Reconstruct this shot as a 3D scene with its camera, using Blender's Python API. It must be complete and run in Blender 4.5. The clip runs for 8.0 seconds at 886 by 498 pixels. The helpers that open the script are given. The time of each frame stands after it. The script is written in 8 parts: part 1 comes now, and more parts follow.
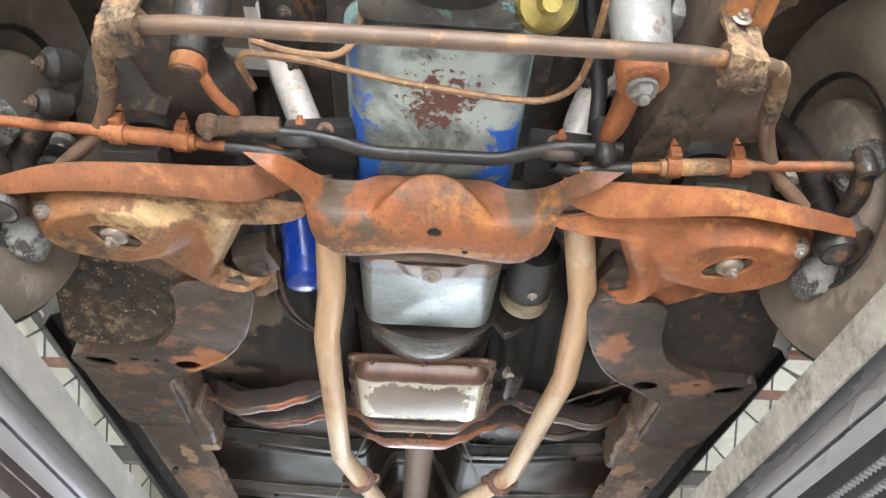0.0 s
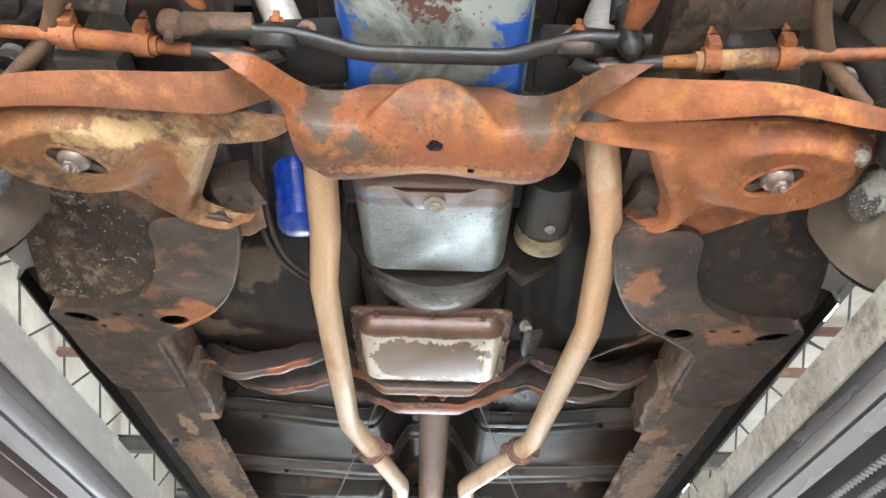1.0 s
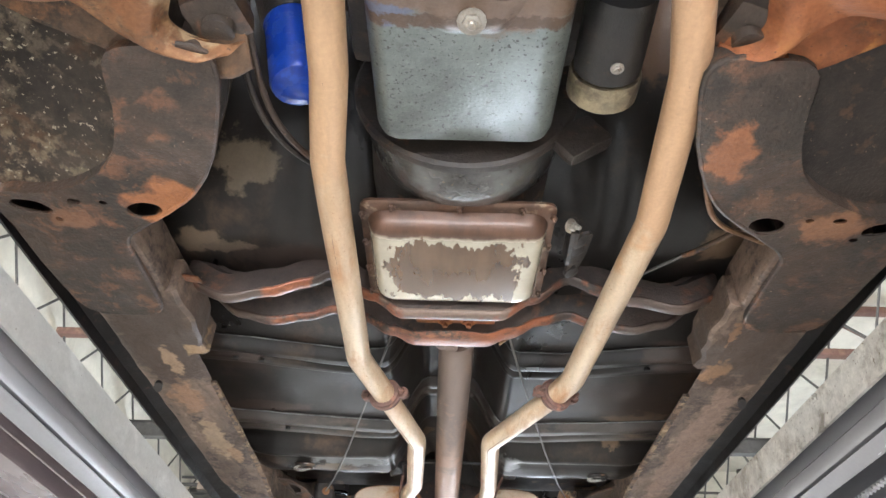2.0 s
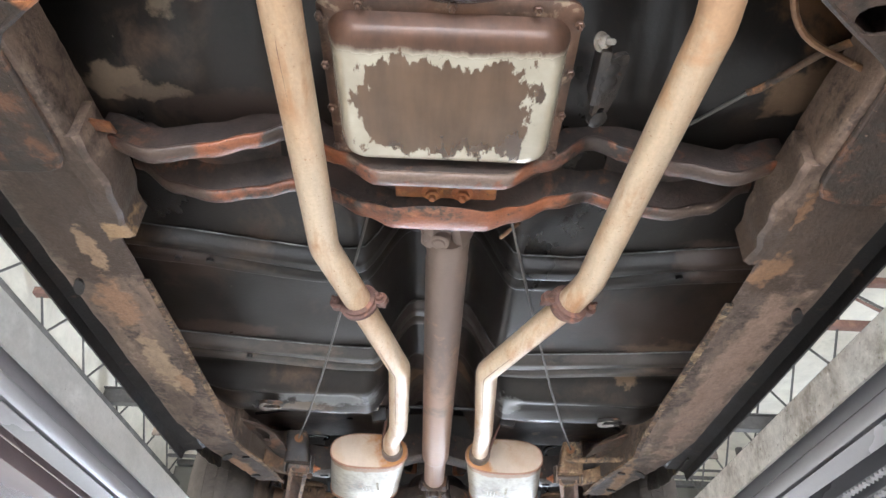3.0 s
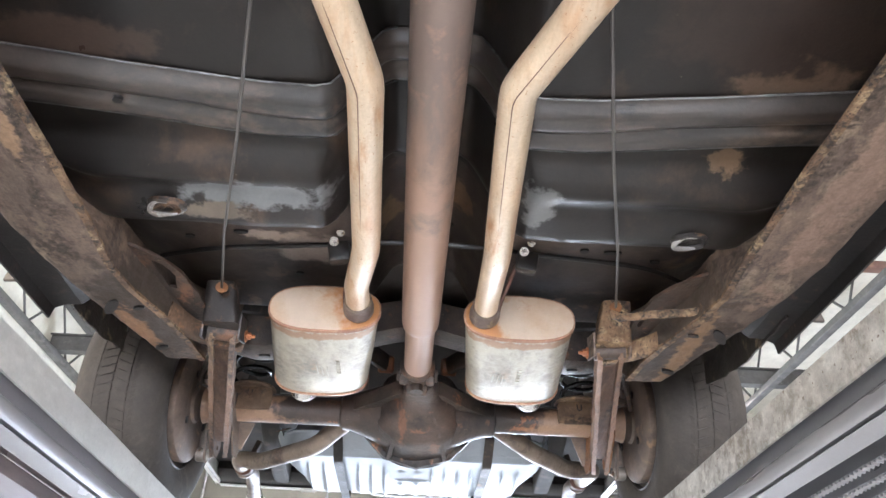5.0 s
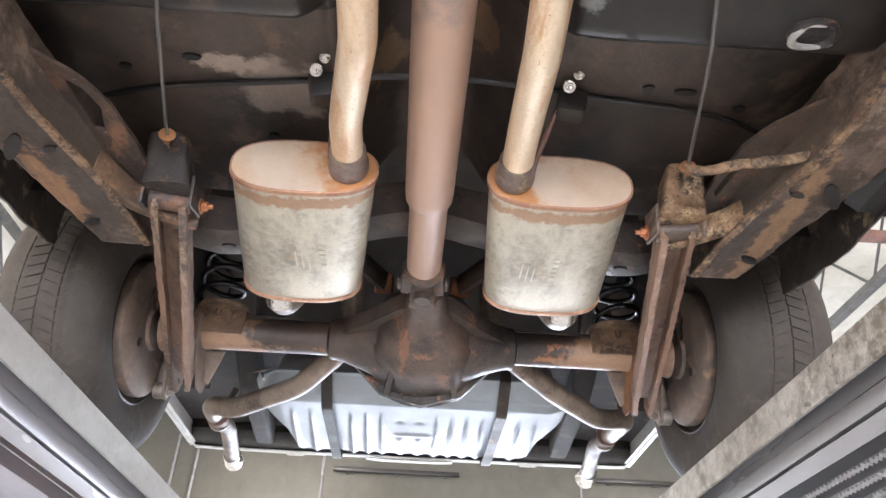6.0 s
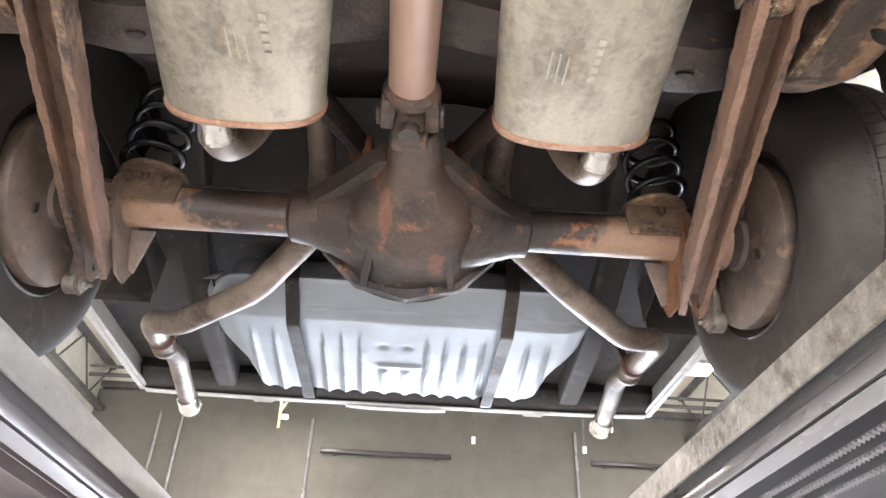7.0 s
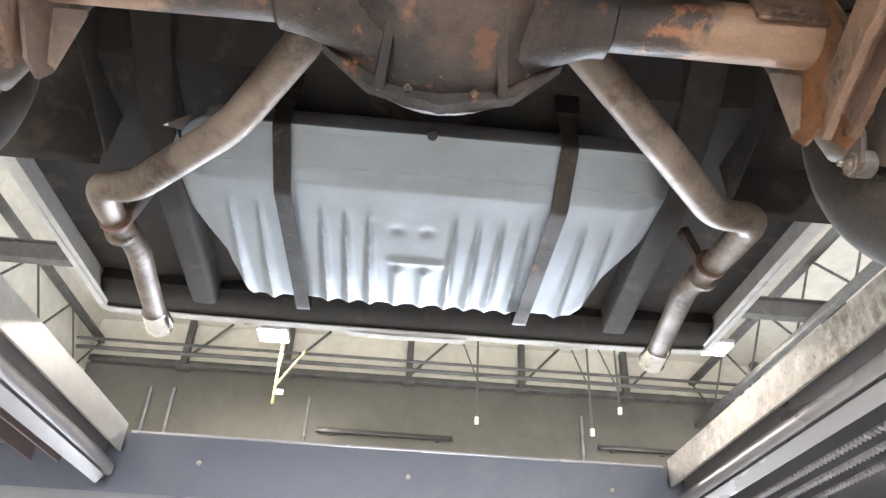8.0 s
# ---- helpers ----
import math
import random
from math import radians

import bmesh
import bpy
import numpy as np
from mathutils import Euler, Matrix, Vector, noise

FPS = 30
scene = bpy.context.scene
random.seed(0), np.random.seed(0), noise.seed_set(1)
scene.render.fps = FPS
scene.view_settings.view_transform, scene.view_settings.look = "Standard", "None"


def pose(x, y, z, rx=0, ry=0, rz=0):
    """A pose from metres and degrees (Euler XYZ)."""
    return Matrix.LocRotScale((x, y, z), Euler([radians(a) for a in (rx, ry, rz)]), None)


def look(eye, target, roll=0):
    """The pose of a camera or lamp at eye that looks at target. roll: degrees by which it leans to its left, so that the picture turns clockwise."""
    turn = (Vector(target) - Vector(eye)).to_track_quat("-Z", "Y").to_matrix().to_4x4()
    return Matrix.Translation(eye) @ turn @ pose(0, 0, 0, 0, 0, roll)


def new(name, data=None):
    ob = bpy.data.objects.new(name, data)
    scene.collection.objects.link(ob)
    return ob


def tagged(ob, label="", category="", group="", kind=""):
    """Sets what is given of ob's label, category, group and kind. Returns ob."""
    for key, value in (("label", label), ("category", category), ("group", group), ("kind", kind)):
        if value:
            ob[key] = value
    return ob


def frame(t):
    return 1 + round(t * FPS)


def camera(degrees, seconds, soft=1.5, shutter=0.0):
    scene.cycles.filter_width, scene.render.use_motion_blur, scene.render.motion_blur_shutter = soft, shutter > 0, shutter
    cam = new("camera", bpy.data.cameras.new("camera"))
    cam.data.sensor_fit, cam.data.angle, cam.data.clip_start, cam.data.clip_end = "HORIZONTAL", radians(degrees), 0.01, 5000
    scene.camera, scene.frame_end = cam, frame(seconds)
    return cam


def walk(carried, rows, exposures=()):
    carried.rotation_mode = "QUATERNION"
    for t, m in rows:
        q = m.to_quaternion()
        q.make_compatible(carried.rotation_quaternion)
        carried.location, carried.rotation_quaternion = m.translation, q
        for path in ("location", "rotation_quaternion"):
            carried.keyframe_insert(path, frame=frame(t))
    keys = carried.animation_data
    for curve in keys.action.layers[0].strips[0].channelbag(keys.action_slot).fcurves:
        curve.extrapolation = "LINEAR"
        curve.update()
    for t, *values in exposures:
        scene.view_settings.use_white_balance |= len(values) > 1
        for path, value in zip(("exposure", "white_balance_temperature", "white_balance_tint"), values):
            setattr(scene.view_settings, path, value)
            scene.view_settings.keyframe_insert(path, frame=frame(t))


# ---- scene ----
cam = camera(63.5, 8.0)
PATH = [
    (0, (-0.002, -0.1, 1.372), (0.051, 1.467, 2.612), 1.7),
    (0.5, (0.031, -0.016, 1.388), (0.058, 1.562, 2.616), 1.6),
    (1, (0.031, 0.082, 1.382), (0.028, 1.668, 2.601), 1.7),
    (1.5, (0.007, 0.245, 1.383), (-0.016, 1.835, 2.596), 2.0),
    (1.7, (-0.004, 0.313, 1.384), (-0.027, 1.904, 2.595), 2.0),
    (2.8, (0.008, 0.743, 1.411), (-0.008, 2.358, 2.592), 2.4),
    (3, (0.017, 0.818, 1.415), (0.004, 2.44, 2.584), 2.6),
    (3.5, (0.017, 1.001, 1.405), (0.023, 2.629, 2.567), 2.4),
    (4, (-0.006, 1.207, 1.436), (0.021, 2.844, 2.585), 2.2),
    (4.5, (0.002, 1.436, 1.427), (0.041, 3.075, 2.573), 2.1),
    (4.7, (0.008, 1.538, 1.449), (0.051, 3.185, 2.582), 2.1),
    (5.8, (0.004, 2.066, 1.452), (0.057, 3.724, 2.569), 2.2),
    (6, (-0.001, 2.164, 1.445), (0.053, 3.821, 2.563), 2.3),
    (6.5, (0.001, 2.408, 1.445), (0.069, 4.07, 2.556), 2.1),
    (7, (0.024, 2.666, 1.438), (0.101, 4.331, 2.543), 2.2),
    (7.5, (0.002, 2.939, 1.438), (0.086, 4.606, 2.539), 2.3),
    (8, (-0.008, 3.175, 1.423), (0.073, 4.848, 2.516), 3.0),
]
walk(cam, [(t, look(eye, target, roll)) for t, eye, target, roll in PATH], [(0, 0.57, 6350, 10), (1.5, 0.66, 6350, 11), (3.5, 0.73, 6050, 13), (4.7, 0.86, 6050, 14), (6, 0.90, 6300, 17), (7, 1.03, 6500, 18), (7.5, 1.07, 6550, 16), (8, 0.90, 6500, 14)])

# ---- light ----
world = bpy.data.worlds.new("world")
scene.world = world
world.use_nodes = True
wn = world.node_tree
sky = wn.nodes.new("ShaderNodeTexSky")
sky.sky_type = "NISHITA"
sky.sun_disc = False
sky.sun_elevation = radians(40)
sky.sun_rotation = radians(200)
wn.links.new(sky.outputs[0], wn.nodes["Background"].inputs[0])
wn.nodes["Background"].inputs[1].default_value = 0.1


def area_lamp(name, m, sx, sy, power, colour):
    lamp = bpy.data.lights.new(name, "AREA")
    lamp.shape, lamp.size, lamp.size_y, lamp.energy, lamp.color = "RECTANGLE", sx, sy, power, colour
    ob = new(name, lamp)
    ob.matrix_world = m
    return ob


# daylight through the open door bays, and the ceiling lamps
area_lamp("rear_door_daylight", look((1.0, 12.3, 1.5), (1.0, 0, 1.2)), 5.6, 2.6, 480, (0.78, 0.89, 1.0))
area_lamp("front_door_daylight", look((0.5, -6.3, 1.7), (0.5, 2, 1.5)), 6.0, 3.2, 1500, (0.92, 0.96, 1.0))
LAMPS = [(-1.55, 10.8, 5.0), (3.45, 10.3, 5.0), (-2.9, 5.6, 5.0), (3.45, 5.6, 5.0), (-2.9, 0.6, 5.0), (3.45, 0.6, 5.0), (-2.9, -3.6, 5.0), (3.45, -3.6, 5.0)]
for lx, ly, lz in LAMPS:
    area_lamp("ceiling_lamp_light", pose(lx, ly, lz - 0.02), 0.32, 0.28, 88, (1.0, 0.94, 0.86))


# ---- materials ----
def node(nt, kind, **inputs):
    n = nt.nodes.new(kind)
    for k, v in inputs.items():
        n.inputs[k.replace("_", " ")].default_value = v
    return n


def base_material(name):
    m = bpy.data.materials.new(name)
    m.use_nodes = True
    return m, m.node_tree, m.node_tree.nodes["Principled BSDF"]


def noise_ramp(nt, coord, scale, lo, hi, detail=6.0, rough=0.6, stretch=None, warp=0.0):
    """A noise, hardened between lo and hi."""
    src = coord
    if stretch:
        mp = nt.nodes.new("ShaderNodeMapping")
        mp.inputs["Scale"].default_value = stretch
        nt.links.new(coord, mp.inputs["Vector"])
        src = mp.outputs["Vector"]
    n = node(nt, "ShaderNodeTexNoise", Scale=scale, Detail=detail, Roughness=rough, Distortion=warp)
    nt.links.new(src, n.inputs["Vector"])
    r = nt.nodes.new("ShaderNodeMapRange")
    r.inputs["From Min"].default_value, r.inputs["From Max"].default_value = lo, hi
    nt.links.new(n.outputs["Fac"], r.inputs["Value"])
    return r.outputs["Result"], n.outputs["Fac"]


def mix(nt, fac, a, b):
    m = nt.nodes.new("ShaderNodeMix")
    m.data_type = "RGBA"
    if fac is not None:
        nt.links.new(fac, m.inputs[0])
    for sock, v in ((m.inputs[6], a), (m.inputs[7], b)):
        if isinstance(v, tuple):
            sock.default_value = (*v, 1)
        else:
            nt.links.new(v, sock)
    return m.outputs[2]


def worn(name, base, grime, patch, rough=0.6, metal=0.0, scale=6.0, spot=None, coat=0.0, grime_lo=0.42, grime_hi=0.62, patch_lo=0.55, patch_hi=0.62,
         speck=None, speck_lo=0.66, bump=0.25, stretch=None, patch_scale=3.0, patch_rough=None, grain=0.17, stain=None, stain_lo=0.52, stain_hi=0.60, warp=0.25, spec=0.5):
    """Aged surface: a base coat, broad grime, hard-edged patches, small specks, and relief."""
    m, nt, b = base_material(name)
    tc = nt.nodes.new("ShaderNodeTexCoord")
    co = tc.outputs["Object"]
    g, graw = noise_ramp(nt, co, scale, grime_lo, grime_hi, stretch=stretch)
    col = mix(nt, g, base, grime)
    p, praw = noise_ramp(nt, co, scale * patch_scale, patch_lo, patch_hi, detail=8.0, rough=0.65, stretch=stretch, warp=warp)
    # patches come in groups
    big, _ = noise_ramp(nt, co, scale * 0.7, 0.38, 0.62, detail=2.0)
    pm = nt.nodes.new("ShaderNodeMath")
    pm.operation = "MULTIPLY"
    nt.links.new(p, pm.inputs[0])
    nt.links.new(big, pm.inputs[1])
    col = mix(nt, pm.outputs[0], col, patch)
    if stain:
        # irregular blotches, broken up by a finer noise
        sn, _ = noise_ramp(nt, co, scale * 1.35, stain_lo, stain_hi, detail=9.0, rough=0.72, stretch=stretch, warp=warp)
        sf, _ = noise_ramp(nt, co, scale * 9.0, 0.36, 0.58, detail=5.0)
        sm = nt.nodes.new("ShaderNodeMath")
        sm.operation = "MULTIPLY"
        nt.links.new(sn, sm.inputs[0])
        nt.links.new(sf, sm.inputs[1])
        col = mix(nt, sm.outputs[0], col, stain)
    if speck:
        s, _ = noise_ramp(nt, co, scale * 22, speck_lo, speck_lo + 0.05, detail=3.0)
        col = mix(nt, s, col, speck)
    if spot:
        # patches of wear, dirt and painted gloss, with ragged edges at places of their own
        for (cx, cy), (rx, ry), paint in spot if isinstance(spot, list) else [spot]:
            mp = nt.nodes.new("ShaderNodeMapping")
            mp.inputs["Location"].default_value = (-cx / rx, -cy / ry, 0)
            mp.inputs["Scale"].default_value = (1 / rx, 1 / ry, 0)
            nt.links.new(nt.nodes.new("ShaderNodeNewGeometry").outputs["Position"], mp.inputs["Vector"])
            ln = nt.nodes.new("ShaderNodeVectorMath")
            ln.operation = "LENGTH"
            nt.links.new(mp.outputs["Vector"], ln.inputs[0])
            sp, _ = noise_ramp(nt, co, max(14, 0.9 / min(rx, ry)), 0.30, 0.72, detail=7.0)
            sub = nt.nodes.new("ShaderNodeMath")
            sub.operation = "SUBTRACT"
            nt.links.new(sp, sub.inputs[0])
            nt.links.new(ln.outputs["Value"], sub.inputs[1])
            sr = nt.nodes.new("ShaderNodeMapRange")
            sr.inputs["From Min"].default_value, sr.inputs["From Max"].default_value = -0.60, -0.28
            nt.links.new(sub.outputs[0], sr.inputs["Value"])
            col = mix(nt, sr.outputs["Result"], col, paint)
    fine, fraw = noise_ramp(nt, co, 160, 0.3, 0.7, detail=4.0)
    hv = nt.nodes.new("ShaderNodeHueSaturation")
    mr = nt.nodes.new("ShaderNodeMapRange")
    mr.inputs["To Min"].default_value, mr.inputs["To Max"].default_value = 1 - 1.5 * grain, 1 + 1.5 * grain
    mid, mraw = noise_ramp(nt, co, scale * 6, 0.25, 0.75, detail=9.0, rough=0.72, stretch=stretch, warp=0.4)
    two = nt.nodes.new("ShaderNodeMix")
    two.inputs[0].default_value = 0.68
    nt.links.new(fine, two.inputs[2])
    nt.links.new(mid, two.inputs[3])
    nt.links.new(two.outputs[0], mr.inputs["Value"])
    nt.links.new(mr.outputs["Result"], hv.inputs["Value"])
    nt.links.new(col, hv.inputs["Color"])
    nt.links.new(hv.outputs["Color"], b.inputs["Base Color"])
    rr = nt.nodes.new("ShaderNodeMapRange")
    rr.inputs["To Min"].default_value, rr.inputs["To Max"].default_value = max(0.08, rough - 0.14), min(1.0, rough + 0.14)
    nt.links.new(graw, rr.inputs["Value"])
    rr.inputs["From Min"].default_value, rr.inputs["From Max"].default_value = 0.3, 0.7
    if patch_rough is None:
        nt.links.new(rr.outputs["Result"], b.inputs["Roughness"])
    else:
        rm = nt.nodes.new("ShaderNodeMix")
        nt.links.new(pm.outputs[0], rm.inputs[0])
        nt.links.new(rr.outputs["Result"], rm.inputs[2])
        rm.inputs[3].default_value = patch_rough
        nt.links.new(rm.outputs[0], b.inputs["Roughness"])
    b.inputs["Metallic"].default_value, b.inputs["Specular IOR Level"].default_value = metal, spec
    if coat:
        b.inputs["Coat Weight"].default_value, b.inputs["Coat Roughness"].default_value = coat, 0.12
    if bump:
        add = nt.nodes.new("ShaderNodeMath")
        add.operation = "ADD"
        nt.links.new(praw, add.inputs[0])
        nt.links.new(fraw, add.inputs[1])
        bp = node(nt, "ShaderNodeBump", Strength=bump, Distance=0.004)
        nt.links.new(add.outputs[0], bp.inputs["Height"])
        nt.links.new(bp.outputs["Normal"], b.inputs["Normal"])
    return m


def plain(name, colour, rough=0.5, metal=0.0, emit=0.0):
    m, nt, b = base_material(name)
    b.inputs["Base Color"].default_value = (*colour, 1)
    b.inputs["Roughness"].default_value, b.inputs["Metallic"].default_value = rough, metal
    if emit:
        b.inputs["Emission Color"].default_value = (*colour, 1)
        b.inputs["Emission Strength"].default_value = emit
    return m


RUST = worn("rust_orange", (0.315, 0.110, 0.042), (0.190, 0.062, 0.024), (0.385, 0.165, 0.048), 0.68, 0, 7, patch_lo=0.52, patch_hi=0.66, speck=(0.10, 0.05, 0.03), speck_lo=0.66, bump=0.45, stain=(0.125, 0.058, 0.034), stain_lo=0.54, stain_hi=0.66, grain=0.22, spec=0.35)
RUST_X = worn("rust_crossmember", (0.245, 0.078, 0.026), (0.120, 0.050, 0.025), (0.37, 0.150, 0.036), 0.60, 0, 5.5, patch_lo=0.50, patch_hi=0.66, speck=(0.07, 0.045, 0.030), speck_lo=0.64, bump=0.5, stain=(0.085, 0.048, 0.027), stain_lo=0.49, stain_hi=0.62, coat=0.06, grain=0.24, spec=0.4, spot=[((-0.150, 0.765), (0.028, 0.035), (0.080, 0.052, 0.033)), ((-0.10, 0.80), (0.018, 0.02), (0.085, 0.055, 0.034)), ((0.155, 0.770), (0.026, 0.03), (0.090, 0.056, 0.034)), ((0.0, 0.850), (0.14, 0.012), (0.34, 0.145, 0.042))])
RUST_TAN = worn("rust_tan_grease", (0.255, 0.112, 0.045), (0.135, 0.062, 0.030), (0.35, 0.20, 0.095), 0.64, spot=[((-0.335, 0.915), (0.040, 0.10), (0.33, 0.22, 0.125)), ((-0.445, 0.80), (0.08, 0.02), (0.38, 0.245, 0.12)), ((-0.40, 0.90), (0.035, 0.06), (0.20, 0.085, 0.036))], metal=0, scale=6, patch_lo=0.48, patch_hi=0.62, patch_scale=2.2, speck=(0.07, 0.042, 0.028), speck_lo=0.64, bump=0.5, stain=(0.085, 0.052, 0.034), stain_lo=0.51, stain_hi=0.60, grain=0.26, spec=0.35)
XM_BROWN = worn("crossmember_dull_brown", (0.078, 0.054, 0.044), (0.048, 0.036, 0.031), (0.19, 0.082, 0.042), 0.5, 0, 6, patch_lo=0.56, patch_hi=0.66, speck=(0.20, 0.14, 0.10), speck_lo=0.71, bump=0.3, grain=0.2, spec=0.4, stain=(0.030, 0.024, 0.020))
RUST_FLANGE = worn("rust_flange_brown", (0.235, 0.088, 0.038), (0.165, 0.066, 0.032), (0.30, 0.125, 0.050), 0.66, 0, 7, patch_lo=0.54, patch_hi=0.68, speck=(0.09, 0.05, 0.03), speck_lo=0.67, bump=0.45, grain=0.22, spec=0.35)
RUST_LIP = worn("rust_lip_brown", (0.150, 0.088, 0.052), (0.075, 0.048, 0.032), (0.27, 0.125, 0.055), 0.6, 0, 8, patch_lo=0.52, patch_hi=0.62, speck=(0.30, 0.22, 0.14), speck_lo=0.68, bump=0.5, stain=(0.040, 0.030, 0.024), stain_lo=0.50, stain_hi=0.60, grain=0.28, spec=0.35)
RUST_DARK = worn("rust_dark_brown", (0.066, 0.043, 0.031), (0.036, 0.027, 0.021), (0.17, 0.080, 0.042), 0.55, 0, 6, patch_lo=0.52, patch_hi=0.62, speck=(0.30, 0.21, 0.14), speck_lo=0.69, bump=0.5, stain=(0.040, 0.031, 0.025), coat=0.06, grain=0.26, spec=0.4, spot=[((-0.46, 1.315), (0.085, 0.06), (0.31, 0.118, 0.045)), ((0.62, 1.33), (0.05, 0.04), (0.22, 0.105, 0.055)), ((0.40, 1.16), (0.035, 0.06), (0.25, 0.10, 0.045)), ((-0.64, 1.36), (0.06, 0.03), (0.20, 0.095, 0.05))])
RAIL = worn("frame_rail_crust", (0.205, 0.140, 0.104), (0.120, 0.086, 0.066), (0.29, 0.215, 0.155), 0.62, 0, 8, grime_lo=0.40, grime_hi=0.64, patch_lo=0.52, patch_hi=0.62, patch_scale=2.2, speck=(0.34, 0.25, 0.17), speck_lo=0.68, bump=0.5, stretch=(1.3, 0.5, 1.3), grain=0.30, stain=(0.052, 0.037, 0.029), stain_lo=0.48, stain_hi=0.59, spec=0.35, spot=[((-0.585, 3.10), (0.10, 0.24), (0.060, 0.044, 0.034)), ((0.585, 3.08), (0.10, 0.26), (0.070, 0.050, 0.037)), ((0.60, 3.13), (0.022, 0.20), (0.235, 0.142, 0.080)), ((0.545, 3.16), (0.03, 0.14), (0.052, 0.040, 0.032)), ((-0.63, 3.16), (0.03, 0.14), (0.24, 0.13, 0.07)), ((0.665, 2.30), (0.045, 0.55), (0.27, 0.182, 0.135)), ((-0.65, 2.36), (0.030, 0.14), (0.34, 0.24, 0.155)), ((-0.625, 2.48), (0.02, 0.06), (0.30, 0.19, 0.115)), ((-0.66, 2.10), (0.04, 0.10), (0.30, 0.175, 0.105)), ((-0.62, 1.80), (0.16, 0.20), (0.080, 0.056, 0.042)), ((0.62, 1.78), (0.14, 0.18), (0.085, 0.058, 0.042)), ((-0.57, 1.84), (0.025, 0.03), (0.30, 0.19, 0.10)), ((0.60, 1.88), (0.03, 0.05), (0.27, 0.15, 0.08)), ((-0.64, 1.90), (0.02, 0.07), (0.33, 0.22, 0.14)), ((0.585, 1.70), (0.012, 0.05), (0.24, 0.13, 0.07))])
# Pale worn patches near y 2.7 also put the foot wells' sheen into colour.
SPOTS = [((-0.30, 1.24), (0.030, 0.07), (0.11, 0.11, 0.115)), ((-0.37, 1.20), (0.018, 0.08), (0.085, 0.082, 0.082)), ((-0.42, 1.46), (0.06, 0.04), (0.15, 0.115, 0.08)), ((0.40, 1.30), (0.06, 0.05), (0.13, 0.075, 0.045)), ((0.36, 1.20), (0.05, 0.04), (0.17, 0.12, 0.075)), ((-0.30, 2.71), (0.14, 0.035), (0.17, 0.175, 0.175)), ((0.205, 2.70), (0.035, 0.055), (0.16, 0.16, 0.155)), ((0.52, 2.60), (0.035, 0.025), (0.16, 0.105, 0.065)), ((-0.38, 2.76), (0.06, 0.025), (0.15, 0.12, 0.09)), ((0.56, 2.42), (0.10, 0.05), (0.115, 0.076, 0.052)), ((0.50, 2.30), (0.16, 0.14), (0.036, 0.025, 0.020)), ((-0.55, 2.42), (0.13, 0.05), (0.056, 0.038, 0.030)), ((-0.56, 2.12), (0.10, 0.09), (0.044, 0.030, 0.024)), ((0.58, 2.02), (0.10, 0.05), (0.060, 0.042, 0.034)), ((-0.535, 1.61), (0.05, 0.035), (0.17, 0.125, 0.088)), ((-0.47, 1.63), (0.06, 0.02), (0.13, 0.098, 0.072)), ((0.57, 1.58), (0.06, 0.05), (0.15, 0.098, 0.062)), ((0.60, 1.44), (0.10, 0.08), (0.12, 0.066, 0.036)), ((-0.35, 1.66), (0.12, 0.04), (0.042, 0.029, 0.024))]
UNDERCOAT = worn("black_undercoat", (0.016, 0.0140, 0.0128), (0.025, 0.0195, 0.0160), (0.105, 0.064, 0.041), 0.36, 0, 3.2, patch_lo=0.53, patch_hi=0.72, patch_scale=2.2, speck=(0.16, 0.13, 0.10), speck_lo=0.74, bump=0.10, stretch=(1, 0.55, 1), grain=0.12, stain=(0.016, 0.015, 0.014), stain_lo=0.5, stain_hi=0.66, coat=0.10, spot=SPOTS, spec=0.28)
BLACK = worn("black_paint", (0.013, 0.012, 0.0115), (0.024, 0.020, 0.018), (0.075, 0.045, 0.030), 0.44, 0, 10, patch_lo=0.58, patch_hi=0.68, bump=0.2, coat=0.08, grain=0.2, spec=0.4)
GREASE = worn("dark_grease", (0.042, 0.032, 0.026), (0.021, 0.017, 0.015), (0.15, 0.082, 0.045), 0.48, 0, 7, speck=(0.17, 0.12, 0.085), speck_lo=0.69, bump=0.5, coat=0.12, grain=0.24, spec=0.4)
AXLE = worn("axle_brown", (0.066, 0.046, 0.035), (0.034, 0.028, 0.024), (0.24, 0.095, 0.040), 0.50, 0, 6, patch_lo=0.60, patch_hi=0.66, speck=(0.30, 0.22, 0.14), speck_lo=0.70, bump=0.5, warp=0.25, coat=0.05, stain=(0.020, 0.017, 0.015), stain_lo=0.46, stain_hi=0.60, grain=0.28, spec=0.35)
DIFF = worn("differential_brown", (0.068, 0.045, 0.034), (0.026, 0.021, 0.018), (0.17, 0.078, 0.04), 0.42, 0, 6, patch_lo=0.60, patch_hi=0.66, speck=(0.30, 0.22, 0.14), speck_lo=0.71, bump=0.35, warp=0.25, spot=[((0.065, 3.82), (0.016, 0.04), (0.12, 0.056, 0.032)), ((-0.035, 3.72), (0.012, 0.05), (0.125, 0.058, 0.032))], coat=0.08, stain=(0.020, 0.017, 0.017), stain_lo=0.46, stain_hi=0.60, grain=0.28, spec=0.4)
ALU = worn("aluminized_pipe", (0.58, 0.455, 0.32), (0.485, 0.325, 0.195), (0.40, 0.21, 0.10), 0.45, 0.22, 8, patch_lo=0.49, patch_hi=0.64, bump=0.07, stretch=(1, 0.22, 1), grain=0.15, speck=(0.36, 0.19, 0.10), speck_lo=0.655, spot=[((-0.20, 1.04), (0.16, 0.24), (0.52, 0.33, 0.19)), ((0.31, 1.14), (0.16, 0.30), (0.51, 0.315, 0.18))])
